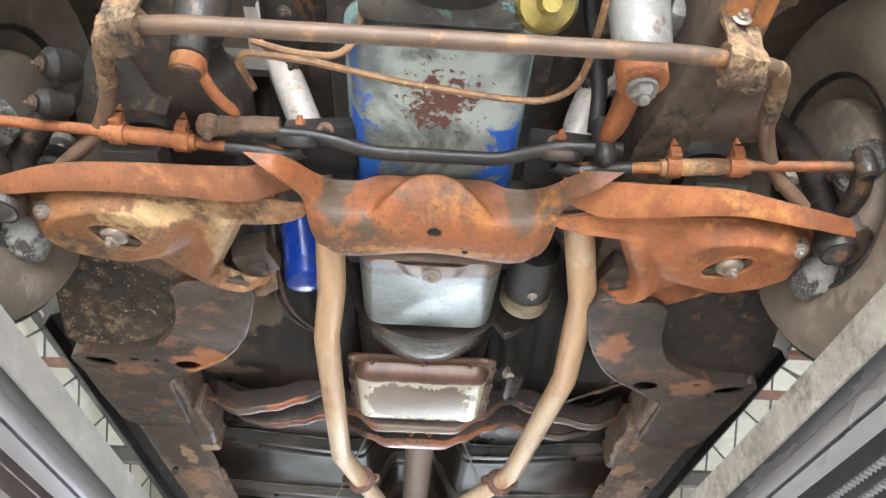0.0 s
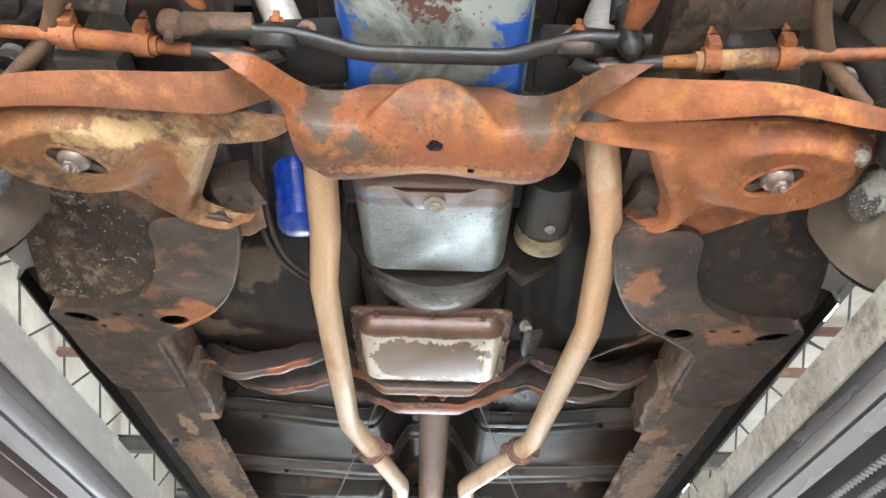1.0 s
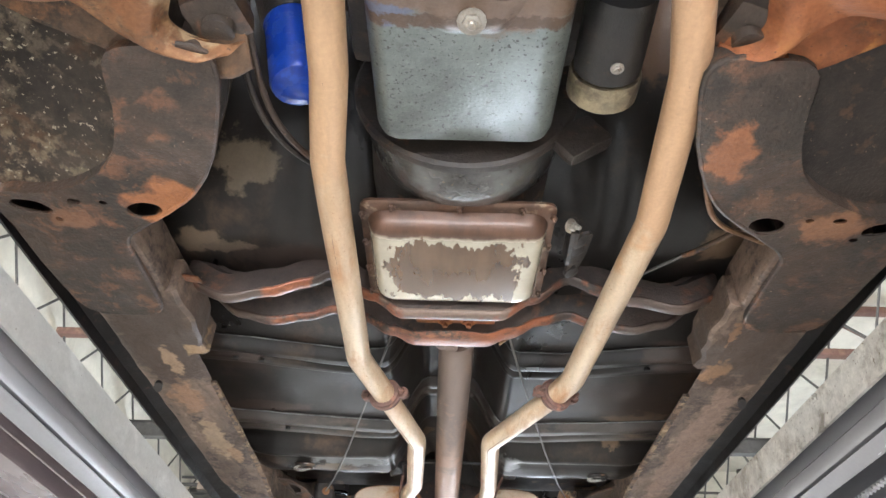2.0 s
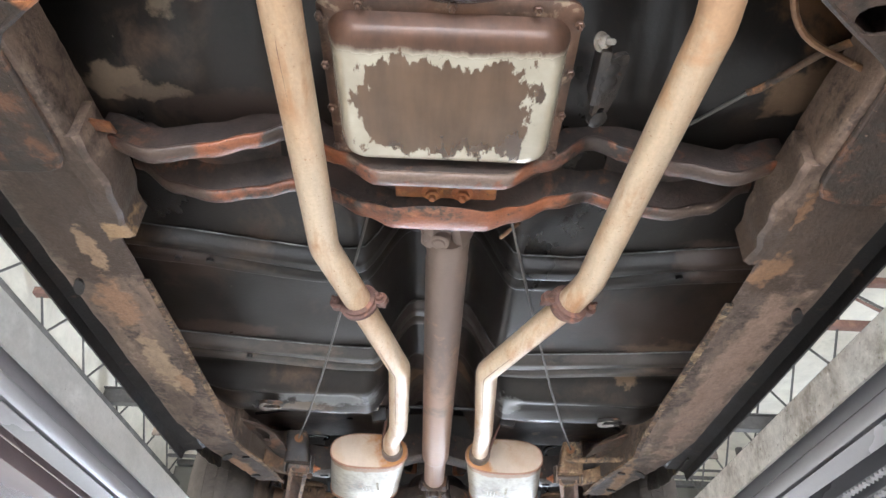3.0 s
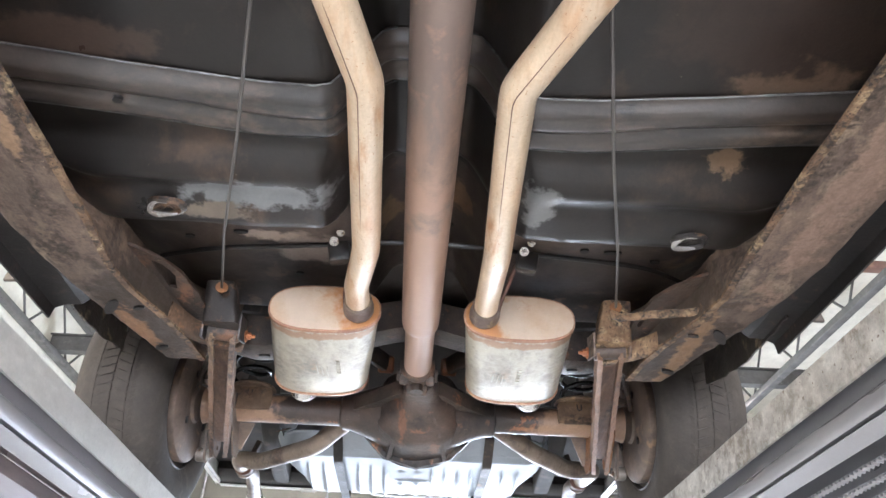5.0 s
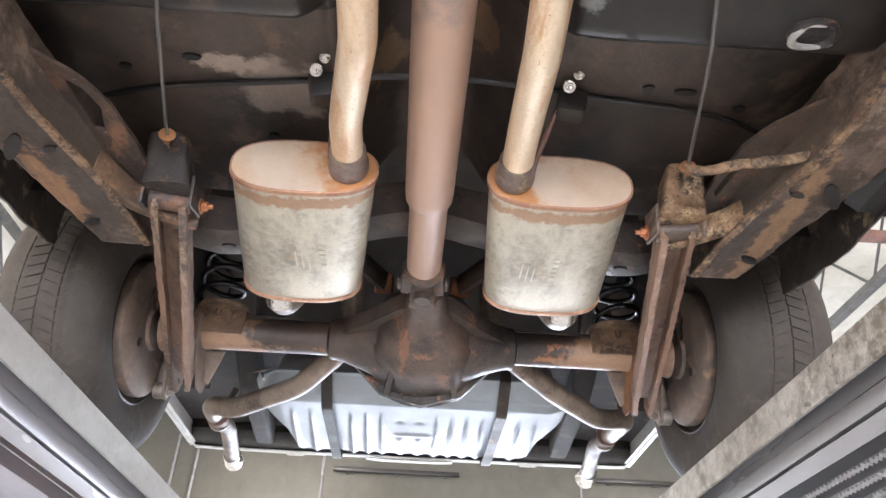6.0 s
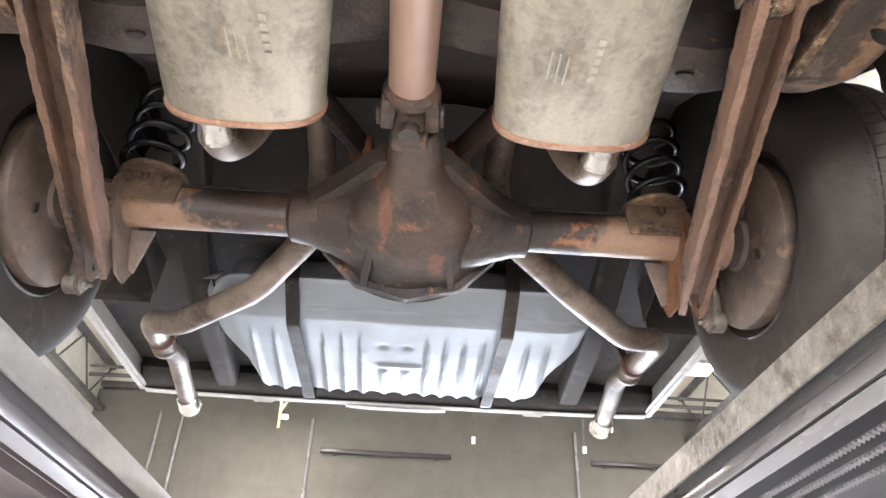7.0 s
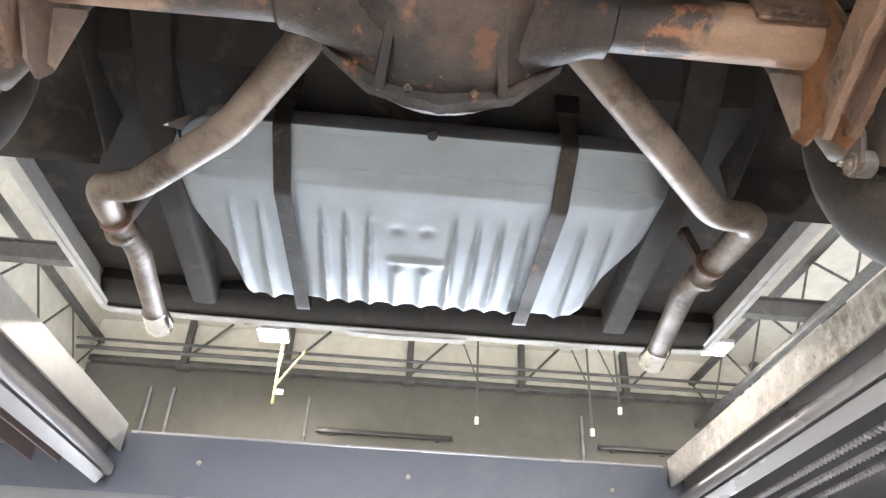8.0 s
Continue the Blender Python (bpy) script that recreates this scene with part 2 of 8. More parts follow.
ALU_COOL = worn("tailpipe_steel", (0.215, 0.168, 0.128), (0.14, 0.106, 0.080), (0.10, 0.062, 0.042), 0.50, 0.15, 7, patch_lo=0.52, patch_hi=0.64, bump=0.10, stain=(0.06, 0.045, 0.036), stain_lo=0.50, stain_hi=0.62)
MUFFLER = worn("muffler_shell", (0.44, 0.400, 0.318), (0.36, 0.318, 0.245), (0.30, 0.225, 0.155), 0.44, 0.38, 6, patch_lo=0.58, patch_hi=0.68, patch_scale=2.4, bump=0.04, grain=0.14, stain=(0.20, 0.185, 0.150), stain_lo=0.47, stain_hi=0.62, stretch=(1.3, 0.6, 1), coat=0.1, spot=[((-0.214, 3.155), (0.17, 0.016), (0.30, 0.185, 0.11)), ((0.230, 3.155), (0.17, 0.016), (0.30, 0.185, 0.11))])
MUFFLER_END = worn("muffler_heat_end", (0.60, 0.48, 0.37), (0.54, 0.37, 0.24), (0.42, 0.22, 0.12), 0.40, 0.35, 6, patch_lo=0.62, patch_hi=0.72, bump=0.03, grain=0.05, spot=((0.006, 3.12), (0.185, 0.5), (0.47, 0.225, 0.095)))
SEAM = worn("muffler_rusted_seam", (0.36, 0.20, 0.12), (0.27, 0.13, 0.08), (0.45, 0.30, 0.20), 0.6, 0.2, 14, bump=0.2)
CLAMP = worn("flange_burnt_iron", (0.16, 0.085, 0.065), (0.10, 0.055, 0.045), (0.24, 0.11, 0.07), 0.7, 0.2, 14, bump=0.3)
COLLAR = worn("collar_burnt_steel", (0.235, 0.175, 0.155), (0.15, 0.115, 0.10), (0.28, 0.225, 0.12), 0.45, 0.5, 12, patch_lo=0.52, patch_hi=0.62, bump=0.15, grain=0.22)
PAN = worn("oil_pan_steel", (0.155, 0.172, 0.158), (0.10, 0.11, 0.10), (0.075, 0.056, 0.042), 0.42, 0.22, 8, patch_lo=0.60, patch_hi=0.72, speck=(0.04, 0.038, 0.034), speck_lo=0.60, bump=0.22, spot=[((0.012, 0.915), (0.24, 0.065), (0.15, 0.095, 0.065)), ((-0.10, 0.955), (0.035, 0.02), (0.12, 0.13, 0.19)), ((0.012, 0.965), (0.20, 0.012), (0.085, 0.050, 0.030))], coat=0.12)
TPAN_RIM = worn("gearbox_pan_rim", (0.125, 0.066, 0.041), (0.07, 0.042, 0.030), (0.30, 0.22, 0.15), 0.4, 0.3, 12, bump=0.12)
BELL = worn("bell_cover_oily", (0.115, 0.115, 0.110), (0.042, 0.036, 0.031), (0.036, 0.025, 0.019), 0.26, 0.35, 8, patch_lo=0.50, patch_hi=0.62, bump=0.3, coat=0.8, speck=(0.35, 0.24, 0.10), speck_lo=0.68, stain=(0.026, 0.021, 0.018), stain_lo=0.49, stain_hi=0.61, grain=0.22)
SHAFT = worn("propeller_shaft", (0.255, 0.188, 0.152), (0.20, 0.146, 0.12), (0.40, 0.245, 0.165), 0.5, 0.15, 2.5, stretch=(1, 0.4, 1), patch_lo=0.5, patch_hi=0.75, bump=0.02, grain=0.05, spot=((0.0, 3.30), (0.3, 0.75), (0.37, 0.235, 0.17)))
TANK = worn("tank_silver", (0.285, 0.32, 0.35), (0.265, 0.285, 0.305), (0.25, 0.25, 0.26), 0.48, 0.32, 3, patch_lo=0.62, patch_hi=0.78, bump=0.03, grain=0.06, speck=(0.30, 0.30, 0.31), speck_lo=0.72)
CHROME = worn("chrome", (0.62, 0.60, 0.57), (0.52, 0.49, 0.45), (0.35, 0.29, 0.22), 0.20, 0.9, 14, bump=0.03, grain=0.05)
STEEL = worn("bolt_steel", (0.36, 0.33, 0.29), (0.24, 0.205, 0.17), (0.2, 0.12, 0.07), 0.42, 0.6, 30, bump=0.1)
BLUE = worn("filter_blue", (0.012, 0.060, 0.42), (0.010, 0.050, 0.36), (0.02, 0.085, 0.50), 0.28, 0, 12, bump=0.0)
TYRE = worn("tyre_rubber", (0.056, 0.048, 0.042), (0.075, 0.064, 0.055), (0.09, 0.077, 0.065), 0.78, 0, 8, bump=0.15, spec=0.3)
DRUM = worn("brake_backing_plate", (0.175, 0.125, 0.095), (0.12, 0.092, 0.075), (0.24, 0.155, 0.10), 0.7, 0, 9, bump=0.25)
LINE = worn("copper_line", (0.26, 0.145, 0.075), (0.16, 0.085, 0.050), (0.44, 0.29, 0.17), 0.45, 0.4, 20, bump=0.05)
CABLE = plain("steel_cable", (0.13, 0.12, 0.11), 0.5, 0.5)
HEADER_PIPE = worn("manifold_pipe", (0.50, 0.45, 0.40), (0.40, 0.345, 0.30), (0.30, 0.235, 0.19), 0.5, 0.2, 8, bump=0.06)
GOLD = worn("gold_zinc_pump", (0.42, 0.33, 0.10), (0.30, 0.24, 0.08), (0.2, 0.17, 0.08), 0.3, 0.8, 14, bump=0.06)
TEAL = worn("engine_teal_paint", (0.26, 0.38, 0.38), (0.20, 0.28, 0.28), (0.44, 0.42, 0.38), 0.4, 0, 14, bump=0.08)
GALV = worn("galvanized_worn", (0.66, 0.645, 0.61), (0.55, 0.535, 0.50), (0.75, 0.735, 0.70), 0.34, 0.45, 4, patch_lo=0.48, patch_hi=0.66, patch_scale=4.0, bump=0.10, grain=0.10, stretch=(1, 0.5, 1), speck=(0.28, 0.24, 0.19), speck_lo=0.70)
GALV_SOILED = worn("galvanized_soiled", (0.62, 0.595, 0.55), (0.47, 0.44, 0.395), (0.74, 0.72, 0.67), 0.38, 0.4, 5, patch_lo=0.50, patch_hi=0.64, patch_scale=3.0, bump=0.25, grain=0.26, speck=(0.22, 0.18, 0.14), speck_lo=0.64, stain=(0.26, 0.225, 0.185), stain_lo=0.47, stain_hi=0.60)
LIFT = worn("lift_grey_paint", (0.25, 0.243, 0.25), (0.215, 0.206, 0.21), (0.285, 0.278, 0.28), 0.28, 0.2, 2, bump=0.01, grain=0.06, stretch=(1, 0.2, 1))
LIFT_DARK = worn("lift_shadow_steel", (0.30, 0.28, 0.285), (0.26, 0.24, 0.243), (0.34, 0.315, 0.31), 0.40, 0.15, 2, bump=0.01, grain=0.06, stretch=(1, 0.2, 1))
BEAM = worn("crossbeam_blue_grey", (0.070, 0.075, 0.092), (0.060, 0.064, 0.078), (0.085, 0.088, 0.10), 0.40, 0.1, 1.5, bump=0.0, grain=0.03)
WALL = worn("painted_shop_wall", (0.102, 0.096, 0.078), (0.092, 0.086, 0.070), (0.084, 0.078, 0.063), 0.7, 0, 0.6, patch_lo=0.55, patch_hi=0.75, bump=0.03)
DECK = worn("white_roof_deck", (0.62, 0.585, 0.50), (0.57, 0.535, 0.455), (0.52, 0.49, 0.42), 0.7, 0, 0.7, bump=0.02)
FLOOR = worn("concrete_floor", (0.56, 0.56, 0.555), (0.50, 0.50, 0.495), (0.42, 0.42, 0.415), 0.34, 0, 1.2, bump=0.04)
JOIST = worn("joist_grey_steel", (0.09, 0.085, 0.08), (0.07, 0.066, 0.06), (0.13, 0.12, 0.11), 0.6, 0.1, 4, bump=0.02)
JOIST_RED = worn("joist_red_oxide", (0.19, 0.10, 0.075), (0.14, 0.08, 0.065), (0.24, 0.14, 0.10), 0.65, 0, 4, bump=0.02)
HOUSING = worn("housing_dark_brown", (0.118, 0.086, 0.063), (0.076, 0.057, 0.043), (0.19, 0.13, 0.086), 0.7, 0, 5, bump=0.4, grain=0.26, stain=(0.036, 0.029, 0.023), stain_lo=0.50, stain_hi=0.62, speck=(0.27, 0.20, 0.14), speck_lo=0.68, spec=0.3, spot=((0.43, 0.40), (0.05, 0.09), (0.31, 0.125, 0.045)))
# Front wheel rubber: dusty brown, with the bright haze put into its colour.
TYRE_DUST_HAZE = worn("tyre_dust_haze", (0.235, 0.188, 0.148), (0.18, 0.145, 0.115), (0.27, 0.22, 0.175), 0.85, 0, 5, bump=0.10, grain=0.12, spec=0.2)
BODY = worn("body_underside", (0.068, 0.058, 0.051), (0.088, 0.072, 0.060), (0.13, 0.098, 0.076), 0.7, 0, 4, bump=0.25)
PAINT = worn("car_white_paint", (0.62, 0.62, 0.61), (0.56, 0.55, 0.53), (0.50, 0.48, 0.45), 0.3, 0, 3, bump=0.0)
LAMP_GLOW = plain("lamp_diffuser", (1.0, 0.93, 0.78), 0.5, 0, 12.0)
DAY = plain("bright_daylight_outside", (0.88, 0.94, 1.0), 0.8, 0, 2.2)


def sump_material():
    """Weathered silver enamel, blue where the paint is left at the low corners, with a rust bloom in the middle."""
    m, nt, b = base_material("sump_blue_enamel")
    co = nt.nodes.new("ShaderNodeTexCoord").outputs["Object"]
    sep = nt.nodes.new("ShaderNodeSeparateXYZ")
    nt.links.new(nt.nodes.new("ShaderNodeNewGeometry").outputs["Position"], sep.inputs[0])

    def op(kind, a, v):
        n = nt.nodes.new("ShaderNodeMath")
        n.operation = kind
        for i, q in enumerate((a, v)):
            if isinstance(q, float):
                n.inputs[i].default_value = q
            else:
                nt.links.new(q, n.inputs[i])
        return n.outputs[0]

    def ramp(v, lo, hi):
        n = nt.nodes.new("ShaderNodeMapRange")
        n.inputs["From Min"].default_value, n.inputs["From Max"].default_value = lo, hi
        nt.links.new(v, n.inputs["Value"])
        return n.outputs[0]

    g, graw = noise_ramp(nt, co, 9, 0.42, 0.60, detail=7.0)
    col = mix(nt, g, (0.34, 0.365, 0.335), (0.105, 0.125, 0.125))
    dirt, _ = noise_ramp(nt, co, 5, 0.50, 0.62, detail=8.0, rough=0.7, warp=0.8)
    col = mix(nt, dirt, col, (0.085, 0.092, 0.075))
    ax = op("ABSOLUTE", op("SUBTRACT", sep.outputs["X"], 0.01), 0.0)
    corner = op("ADD", ax, op("MULTIPLY", op("SUBTRACT", sep.outputs["Y"], 0.60), 0.34))
    bl, _ = noise_ramp(nt, co, 16, 0.30, 0.70, detail=6.0, warp=0.6)
    blue = ramp(op("ADD", corner, op("MULTIPLY", op("SUBTRACT", bl, 0.5), 0.10)), 0.128, 0.142)
    col = mix(nt, blue, col, (0.035, 0.13, 0.50))
    dx, dy = op("SUBTRACT", sep.outputs["X"], 0.012), op("SUBTRACT", sep.outputs["Y"], 0.612)
    dist = op("SQRT", op("ADD", op("MULTIPLY", dx, dx), op("MULTIPLY", dy, dy)), 0.0)
    ru, rraw = noise_ramp(nt, co, 70, 0.30, 0.70, detail=6.0, rough=0.7)
    bloom = ramp(op("SUBTRACT", ru, op("MULTIPLY", dist, 8.0)), 0.14, 0.20)
    col = mix(nt, bloom, col, (0.105, 0.038, 0.025))
    nt.links.new(col, b.inputs["Base Color"])
    b.inputs["Roughness"].default_value, b.inputs["Metallic"].default_value = 0.30, 0.15
    bp = node(nt, "ShaderNodeBump", Strength=0.12, Distance=0.003)
    nt.links.new(rraw, bp.inputs["Height"])
    nt.links.new(bp.outputs["Normal"], b.inputs["Normal"])
    return m


SUMP = sump_material()
REAR_FLOOR = worn("rear_floor_brown", (0.078, 0.056, 0.044), (0.045, 0.036, 0.030), (0.155, 0.100, 0.066), 0.52, 0, 4, bump=0.2, grain=0.20, stain=(0.022, 0.019, 0.018), stain_lo=0.52, stain_hi=0.64, spec=0.35, spot=[((-0.25, 3.06), (0.09, 0.07), (0.21, 0.170, 0.145)), ((-0.085, 3.08), (0.035, 0.06), (0.22, 0.145, 0.085)), ((-0.34, 3.00), (0.06, 0.025), (0.30, 0.235, 0.19)), ((0.08, 3.0), (0.03, 0.06), (0.20, 0.12, 0.07))])
DUSTY = worn("dusty_floor_press", (0.078, 0.060, 0.049), (0.034, 0.030, 0.027), (0.17, 0.12, 0.085), 0.36, 0, 4, patch_lo=0.5, patch_hi=0.7, bump=0.1, stain=(0.022, 0.021, 0.020), stain_lo=0.52, stain_hi=0.62, stretch=(0.5, 1, 1), coat=0.3)
# Paler paint for the left runway lip: the edge highlight put into colour.
LIP_GLINT = worn("lift_lip_glint", (0.36, 0.355, 0.365), (0.30, 0.295, 0.30), (0.41, 0.405, 0.41), 0.40, 0.35, 2, bump=0.0, grain=0.05, stretch=(1, 0.2, 1))
# Darker lift paints: the shade under the runways is put into the colour.
LIFT_INSIDE_SHADE = worn("lift_shaded_maroon", (0.185, 0.142, 0.145), (0.15, 0.118, 0.12), (0.215, 0.168, 0.165), 0.30, 0.1, 2, bump=0.01, grain=0.06, stretch=(1, 0.2, 1))
LIFT_RECESS_SHADE = worn("lift_shaded_grey", (0.12, 0.116, 0.120), (0.092, 0.088, 0.091), (0.15, 0.143, 0.147), 0.34, 0.15, 2, bump=0.01, grain=0.06, stretch=(1, 0.2, 1))
# Channel edge lines: wear, with the gloss on the edges put into colour.
EDGE_GLINT = worn("worn_edge_glint", (0.17, 0.17, 0.165), (0.05, 0.05, 0.05), (0.035, 0.034, 0.033), 0.4, 0.2, 9, grime_lo=0.45, grime_hi=0.55, bump=0.0)
LINER = worn("fender_liner", (0.105, 0.092, 0.080), (0.085, 0.074, 0.064), (0.13, 0.112, 0.095), 0.75, 0, 3, bump=0.12, grain=0.12, stain=(0.050, 0.040, 0.033), stain_lo=0.50, stain_hi=0.64)


def pan_paint():
    """Glossy pan: cream paint left round the rim of the flat, brown where it has gone, brown oil film on the front slope."""
    m, nt, b = base_material("gearbox_pan_worn_paint")
    co = nt.nodes.new("ShaderNodeTexCoord").outputs["Object"]
    sep = nt.nodes.new("ShaderNodeSeparateXYZ")
    nt.links.new(nt.nodes.new("ShaderNodeNewGeometry").outputs["Position"], sep.inputs[0])

    def op(kind, a, v):
        n = nt.nodes.new("ShaderNodeMath")
        n.operation = kind
        for i, q in enumerate((a, v)):
            if isinstance(q, float):
                n.inputs[i].default_value = q
            else:
                nt.links.new(q, n.inputs[i])
        return n.outputs[0]

    def ramp(value, lo, hi, to_lo=0.0, to_hi=1.0):
        n = nt.nodes.new("ShaderNodeMapRange")
        n.inputs["From Min"].default_value, n.inputs["From Max"].default_value = lo, hi
        n.inputs["To Min"].default_value, n.inputs["To Max"].default_value = to_lo, to_hi
        nt.links.new(value, n.inputs["Value"])
        return n.outputs[0]

    ex = op("ABSOLUTE", op("SUBTRACT", sep.outputs["X"], 0.002), 0.0)
    ey = op("ABSOLUTE", op("SUBTRACT", sep.outputs["Y"], 1.535), 0.0)
    rim = op("MINIMUM", op("SUBTRACT", 0.118, ex), op("SUBTRACT", 0.088, ey))
    rag, raw = noise_ramp(nt, co, 26, 0.25, 0.75, detail=7.0, rough=0.65, stretch=(1, 0.4, 1))
    worn_off = ramp(op("ADD", rim, op("MULTIPLY", op("SUBTRACT", rag, 0.5), 0.075)), -0.002, 0.002)
    g, _ = noise_ramp(nt, co, 14, 0.35, 0.65)
    cream = mix(nt, g, (0.54, 0.49, 0.38), (0.42, 0.37, 0.28))
    sk, _ = noise_ramp(nt, co, 30, 0.35, 0.65, detail=6.0, stretch=(1, 0.15, 1))
    bl, _ = noise_ramp(nt, co, 11, 0.35, 0.65, detail=6.0)
    brown = mix(nt, bl, mix(nt, sk, (0.070, 0.036, 0.016), (0.125, 0.068, 0.033)), mix(nt, sk, (0.110, 0.062, 0.032), (0.155, 0.088, 0.046)))
    flat = ramp(op("ADD", sep.outputs["Y"], op("MULTIPLY", op("SUBTRACT", rag, 0.5), 0.016)), 1.424, 1.436)
    film = mix(nt, rag, (0.050, 0.028, 0.019), (0.14, 0.068, 0.040))
    nt.links.new(mix(nt, flat, film, mix(nt, worn_off, cream, brown)), b.inputs["Base Color"])
    b.inputs["Roughness"].default_value, b.inputs["Metallic"].default_value = 0.22, 0.32
    nt.links.new(ramp(flat, 0.0, 1.0, 0.50, 0.22), b.inputs["Roughness"])
    nt.links.new(ramp(flat, 0.0, 1.0, 0.15, 0.85), b.inputs["Coat Weight"])
    b.inputs["Coat Roughness"].default_value, b.inputs["Coat IOR"].default_value = 0.10, 1.55
    bp = node(nt, "ShaderNodeBump", Strength=0.08, Distance=0.002)
    nt.links.new(raw, bp.inputs["Height"])
    nt.links.new(bp.outputs["Normal"], b.inputs["Normal"])
    return m


PAN_PAINT = pan_paint()
SPLASH = worn("splash_rubber", (0.078, 0.060, 0.046), (0.038, 0.030, 0.025), (0.27, 0.21, 0.14), 0.55, 0, 5, patch_lo=0.50, patch_hi=0.62, patch_scale=7.0, speck=(0.40, 0.34, 0.25), speck_lo=0.63, stain=(0.11, 0.062, 0.036), stain_lo=0.54, stain_hi=0.66, bump=0.5, warp=0.1, grain=0.28, spec=0.35)
MUD = worn("mud_grey_brown", (0.135, 0.108, 0.088), (0.098, 0.080, 0.068), (0.20, 0.15, 0.11), 0.75, 0, 4, bump=0.15, grain=0.08, stain=(0.07, 0.058, 0.05), stain_lo=0.55, stain_hi=0.68)
LIP = worn("lip_orange_rust", (0.27, 0.088, 0.036), (0.135, 0.052, 0.029), (0.40, 0.175, 0.085), 0.45, 0.1, 7, patch_lo=0.54, patch_hi=0.66, speck=(0.05, 0.032, 0.024), speck_lo=0.64, bump=0.35, stain=(0.038, 0.028, 0.023), stain_lo=0.48, stain_hi=0.57, stretch=(0.5, 1, 1), coat=0.15, grain=0.24, spot=[((0.47, 1.74), (0.10, 0.3), (0.085, 0.056, 0.042)), ((-0.48, 1.74), (0.09, 0.3), (0.085, 0.056, 0.042)), ((0.0, 1.655), (0.16, 0.03), (0.15, 0.10, 0.075)), ((0.25, 1.73), (0.035, 0.1), (0.055, 0.038, 0.030)), ((-0.27, 1.66), (0.03, 0.05), (0.055, 0.038, 0.030))])
CRUST = worn("tan_grey_crust", (0.225, 0.135, 0.075), (0.095, 0.058, 0.037), (0.41, 0.29, 0.165), 0.68, 0, 12, patch_lo=0.48, patch_hi=0.60, patch_scale=2.4, speck=(0.035, 0.026, 0.021), speck_lo=0.60, bump=0.7, stain=(0.036, 0.028, 0.023), stain_lo=0.48, stain_hi=0.56, grain=0.30, spec=0.35)
TSTEEL = worn("brown_steel", (0.22, 0.18, 0.15), (0.14, 0.105, 0.08), (0.26, 0.14, 0.08), 0.45, 0.4, 20, bump=0.15)
TUBE_L = worn("axle_tube_tan_end", (0.066, 0.043, 0.034), (0.034, 0.026, 0.022), (0.28, 0.12, 0.055), 0.46, 0, 6, patch_lo=0.60, patch_hi=0.66, speck=(0.30, 0.22, 0.14), speck_lo=0.70, bump=0.35, spot=((-0.56, 3.85), (0.17, 0.4), (0.26, 0.155, 0.095)), warp=0.25)
TUBE_R = worn("axle_tube_tan_end_b", (0.066, 0.043, 0.034), (0.034, 0.026, 0.022), (0.28, 0.12, 0.055), 0.46, 0, 6, patch_lo=0.60, patch_hi=0.66, speck=(0.30, 0.22, 0.14), speck_lo=0.70, bump=0.35, spot=((0.56, 3.85), (0.17, 0.4), (0.28, 0.17, 0.105)), warp=0.25)
CAKED = worn("caked_grease", (0.050, 0.041, 0.034), (0.028, 0.024, 0.021), (0.28, 0.215, 0.14), 0.5, 0, 9, patch_lo=0.55, patch_hi=0.63, patch_scale=2.6, speck=(0.24, 0.18, 0.12), speck_lo=0.67, bump=0.55)
CHIPPED = worn("chipped_teal_grease", (0.07, 0.06, 0.05), (0.045, 0.04, 0.036), (0.16, 0.36, 0.38), 0.4, 0, 12, patch_lo=0.56, patch_hi=0.62, speck=(0.35, 0.30, 0.24), speck_lo=0.68, bump=0.3)
CASTING = worn("grey_casting", (0.30, 0.285, 0.265), (0.20, 0.185, 0.17), (0.13, 0.10, 0.08), 0.6, 0.2, 12, bump=0.25)
DARK = worn("dark_matt_frame", (0.030, 0.027, 0.025), (0.045, 0.039, 0.035), (0.08, 0.06, 0.048), 0.8, 0, 5, bump=0.2)
PEEL = worn("peeling_pale_crust", (0.085, 0.075, 0.066), (0.055, 0.048, 0.042), (0.48, 0.47, 0.45), 0.7, 0, 14, patch_lo=0.46, patch_hi=0.52, patch_scale=1.6, speck=(0.42, 0.41, 0.39), speck_lo=0.60, bump=0.6, grain=0.25)
BOOT = worn("old_black_rubber", (0.016, 0.014, 0.013), (0.030, 0.025, 0.021), (0.06, 0.045, 0.034), 0.6, 0, 16, bump=0.4, grain=0.25, spec=0.3)
STRAP_BROWN = worn("strap_brown_black", (0.040, 0.030, 0.024), (0.024, 0.020, 0.017), (0.13, 0.075, 0.042), 0.55, 0.1, 9, patch_lo=0.54, patch_hi=0.64, bump=0.3, grain=0.22, spec=0.35)
STAMP = worn("stamped_bright_metal", (0.46, 0.43, 0.35), (0.40, 0.37, 0.30), (0.36, 0.31, 0.25), 0.55, 0.2, 20, bump=0.02)
SEAT = worn("spring_seat_brown", (0.185, 0.118, 0.075), (0.105, 0.070, 0.048), (0.26, 0.165, 0.10), 0.62, 0, 9, patch_lo=0.52, patch_hi=0.64, speck=(0.06, 0.04, 0.03), speck_lo=0.66, bump=0.4, grain=0.26, stain=(0.055, 0.040, 0.031), spec=0.35)
YELLOW = plain("yellow_paint", (0.26, 0.21, 0.07), 0.5)


# ---- shape helpers ----
def thing(name, label, category, group="", kind="", at=(0, 0, 0)):
    ob = new(name)
    ob.empty_display_size = 0.05
    ob.location = at
    return tagged(ob, label, category, group, kind)


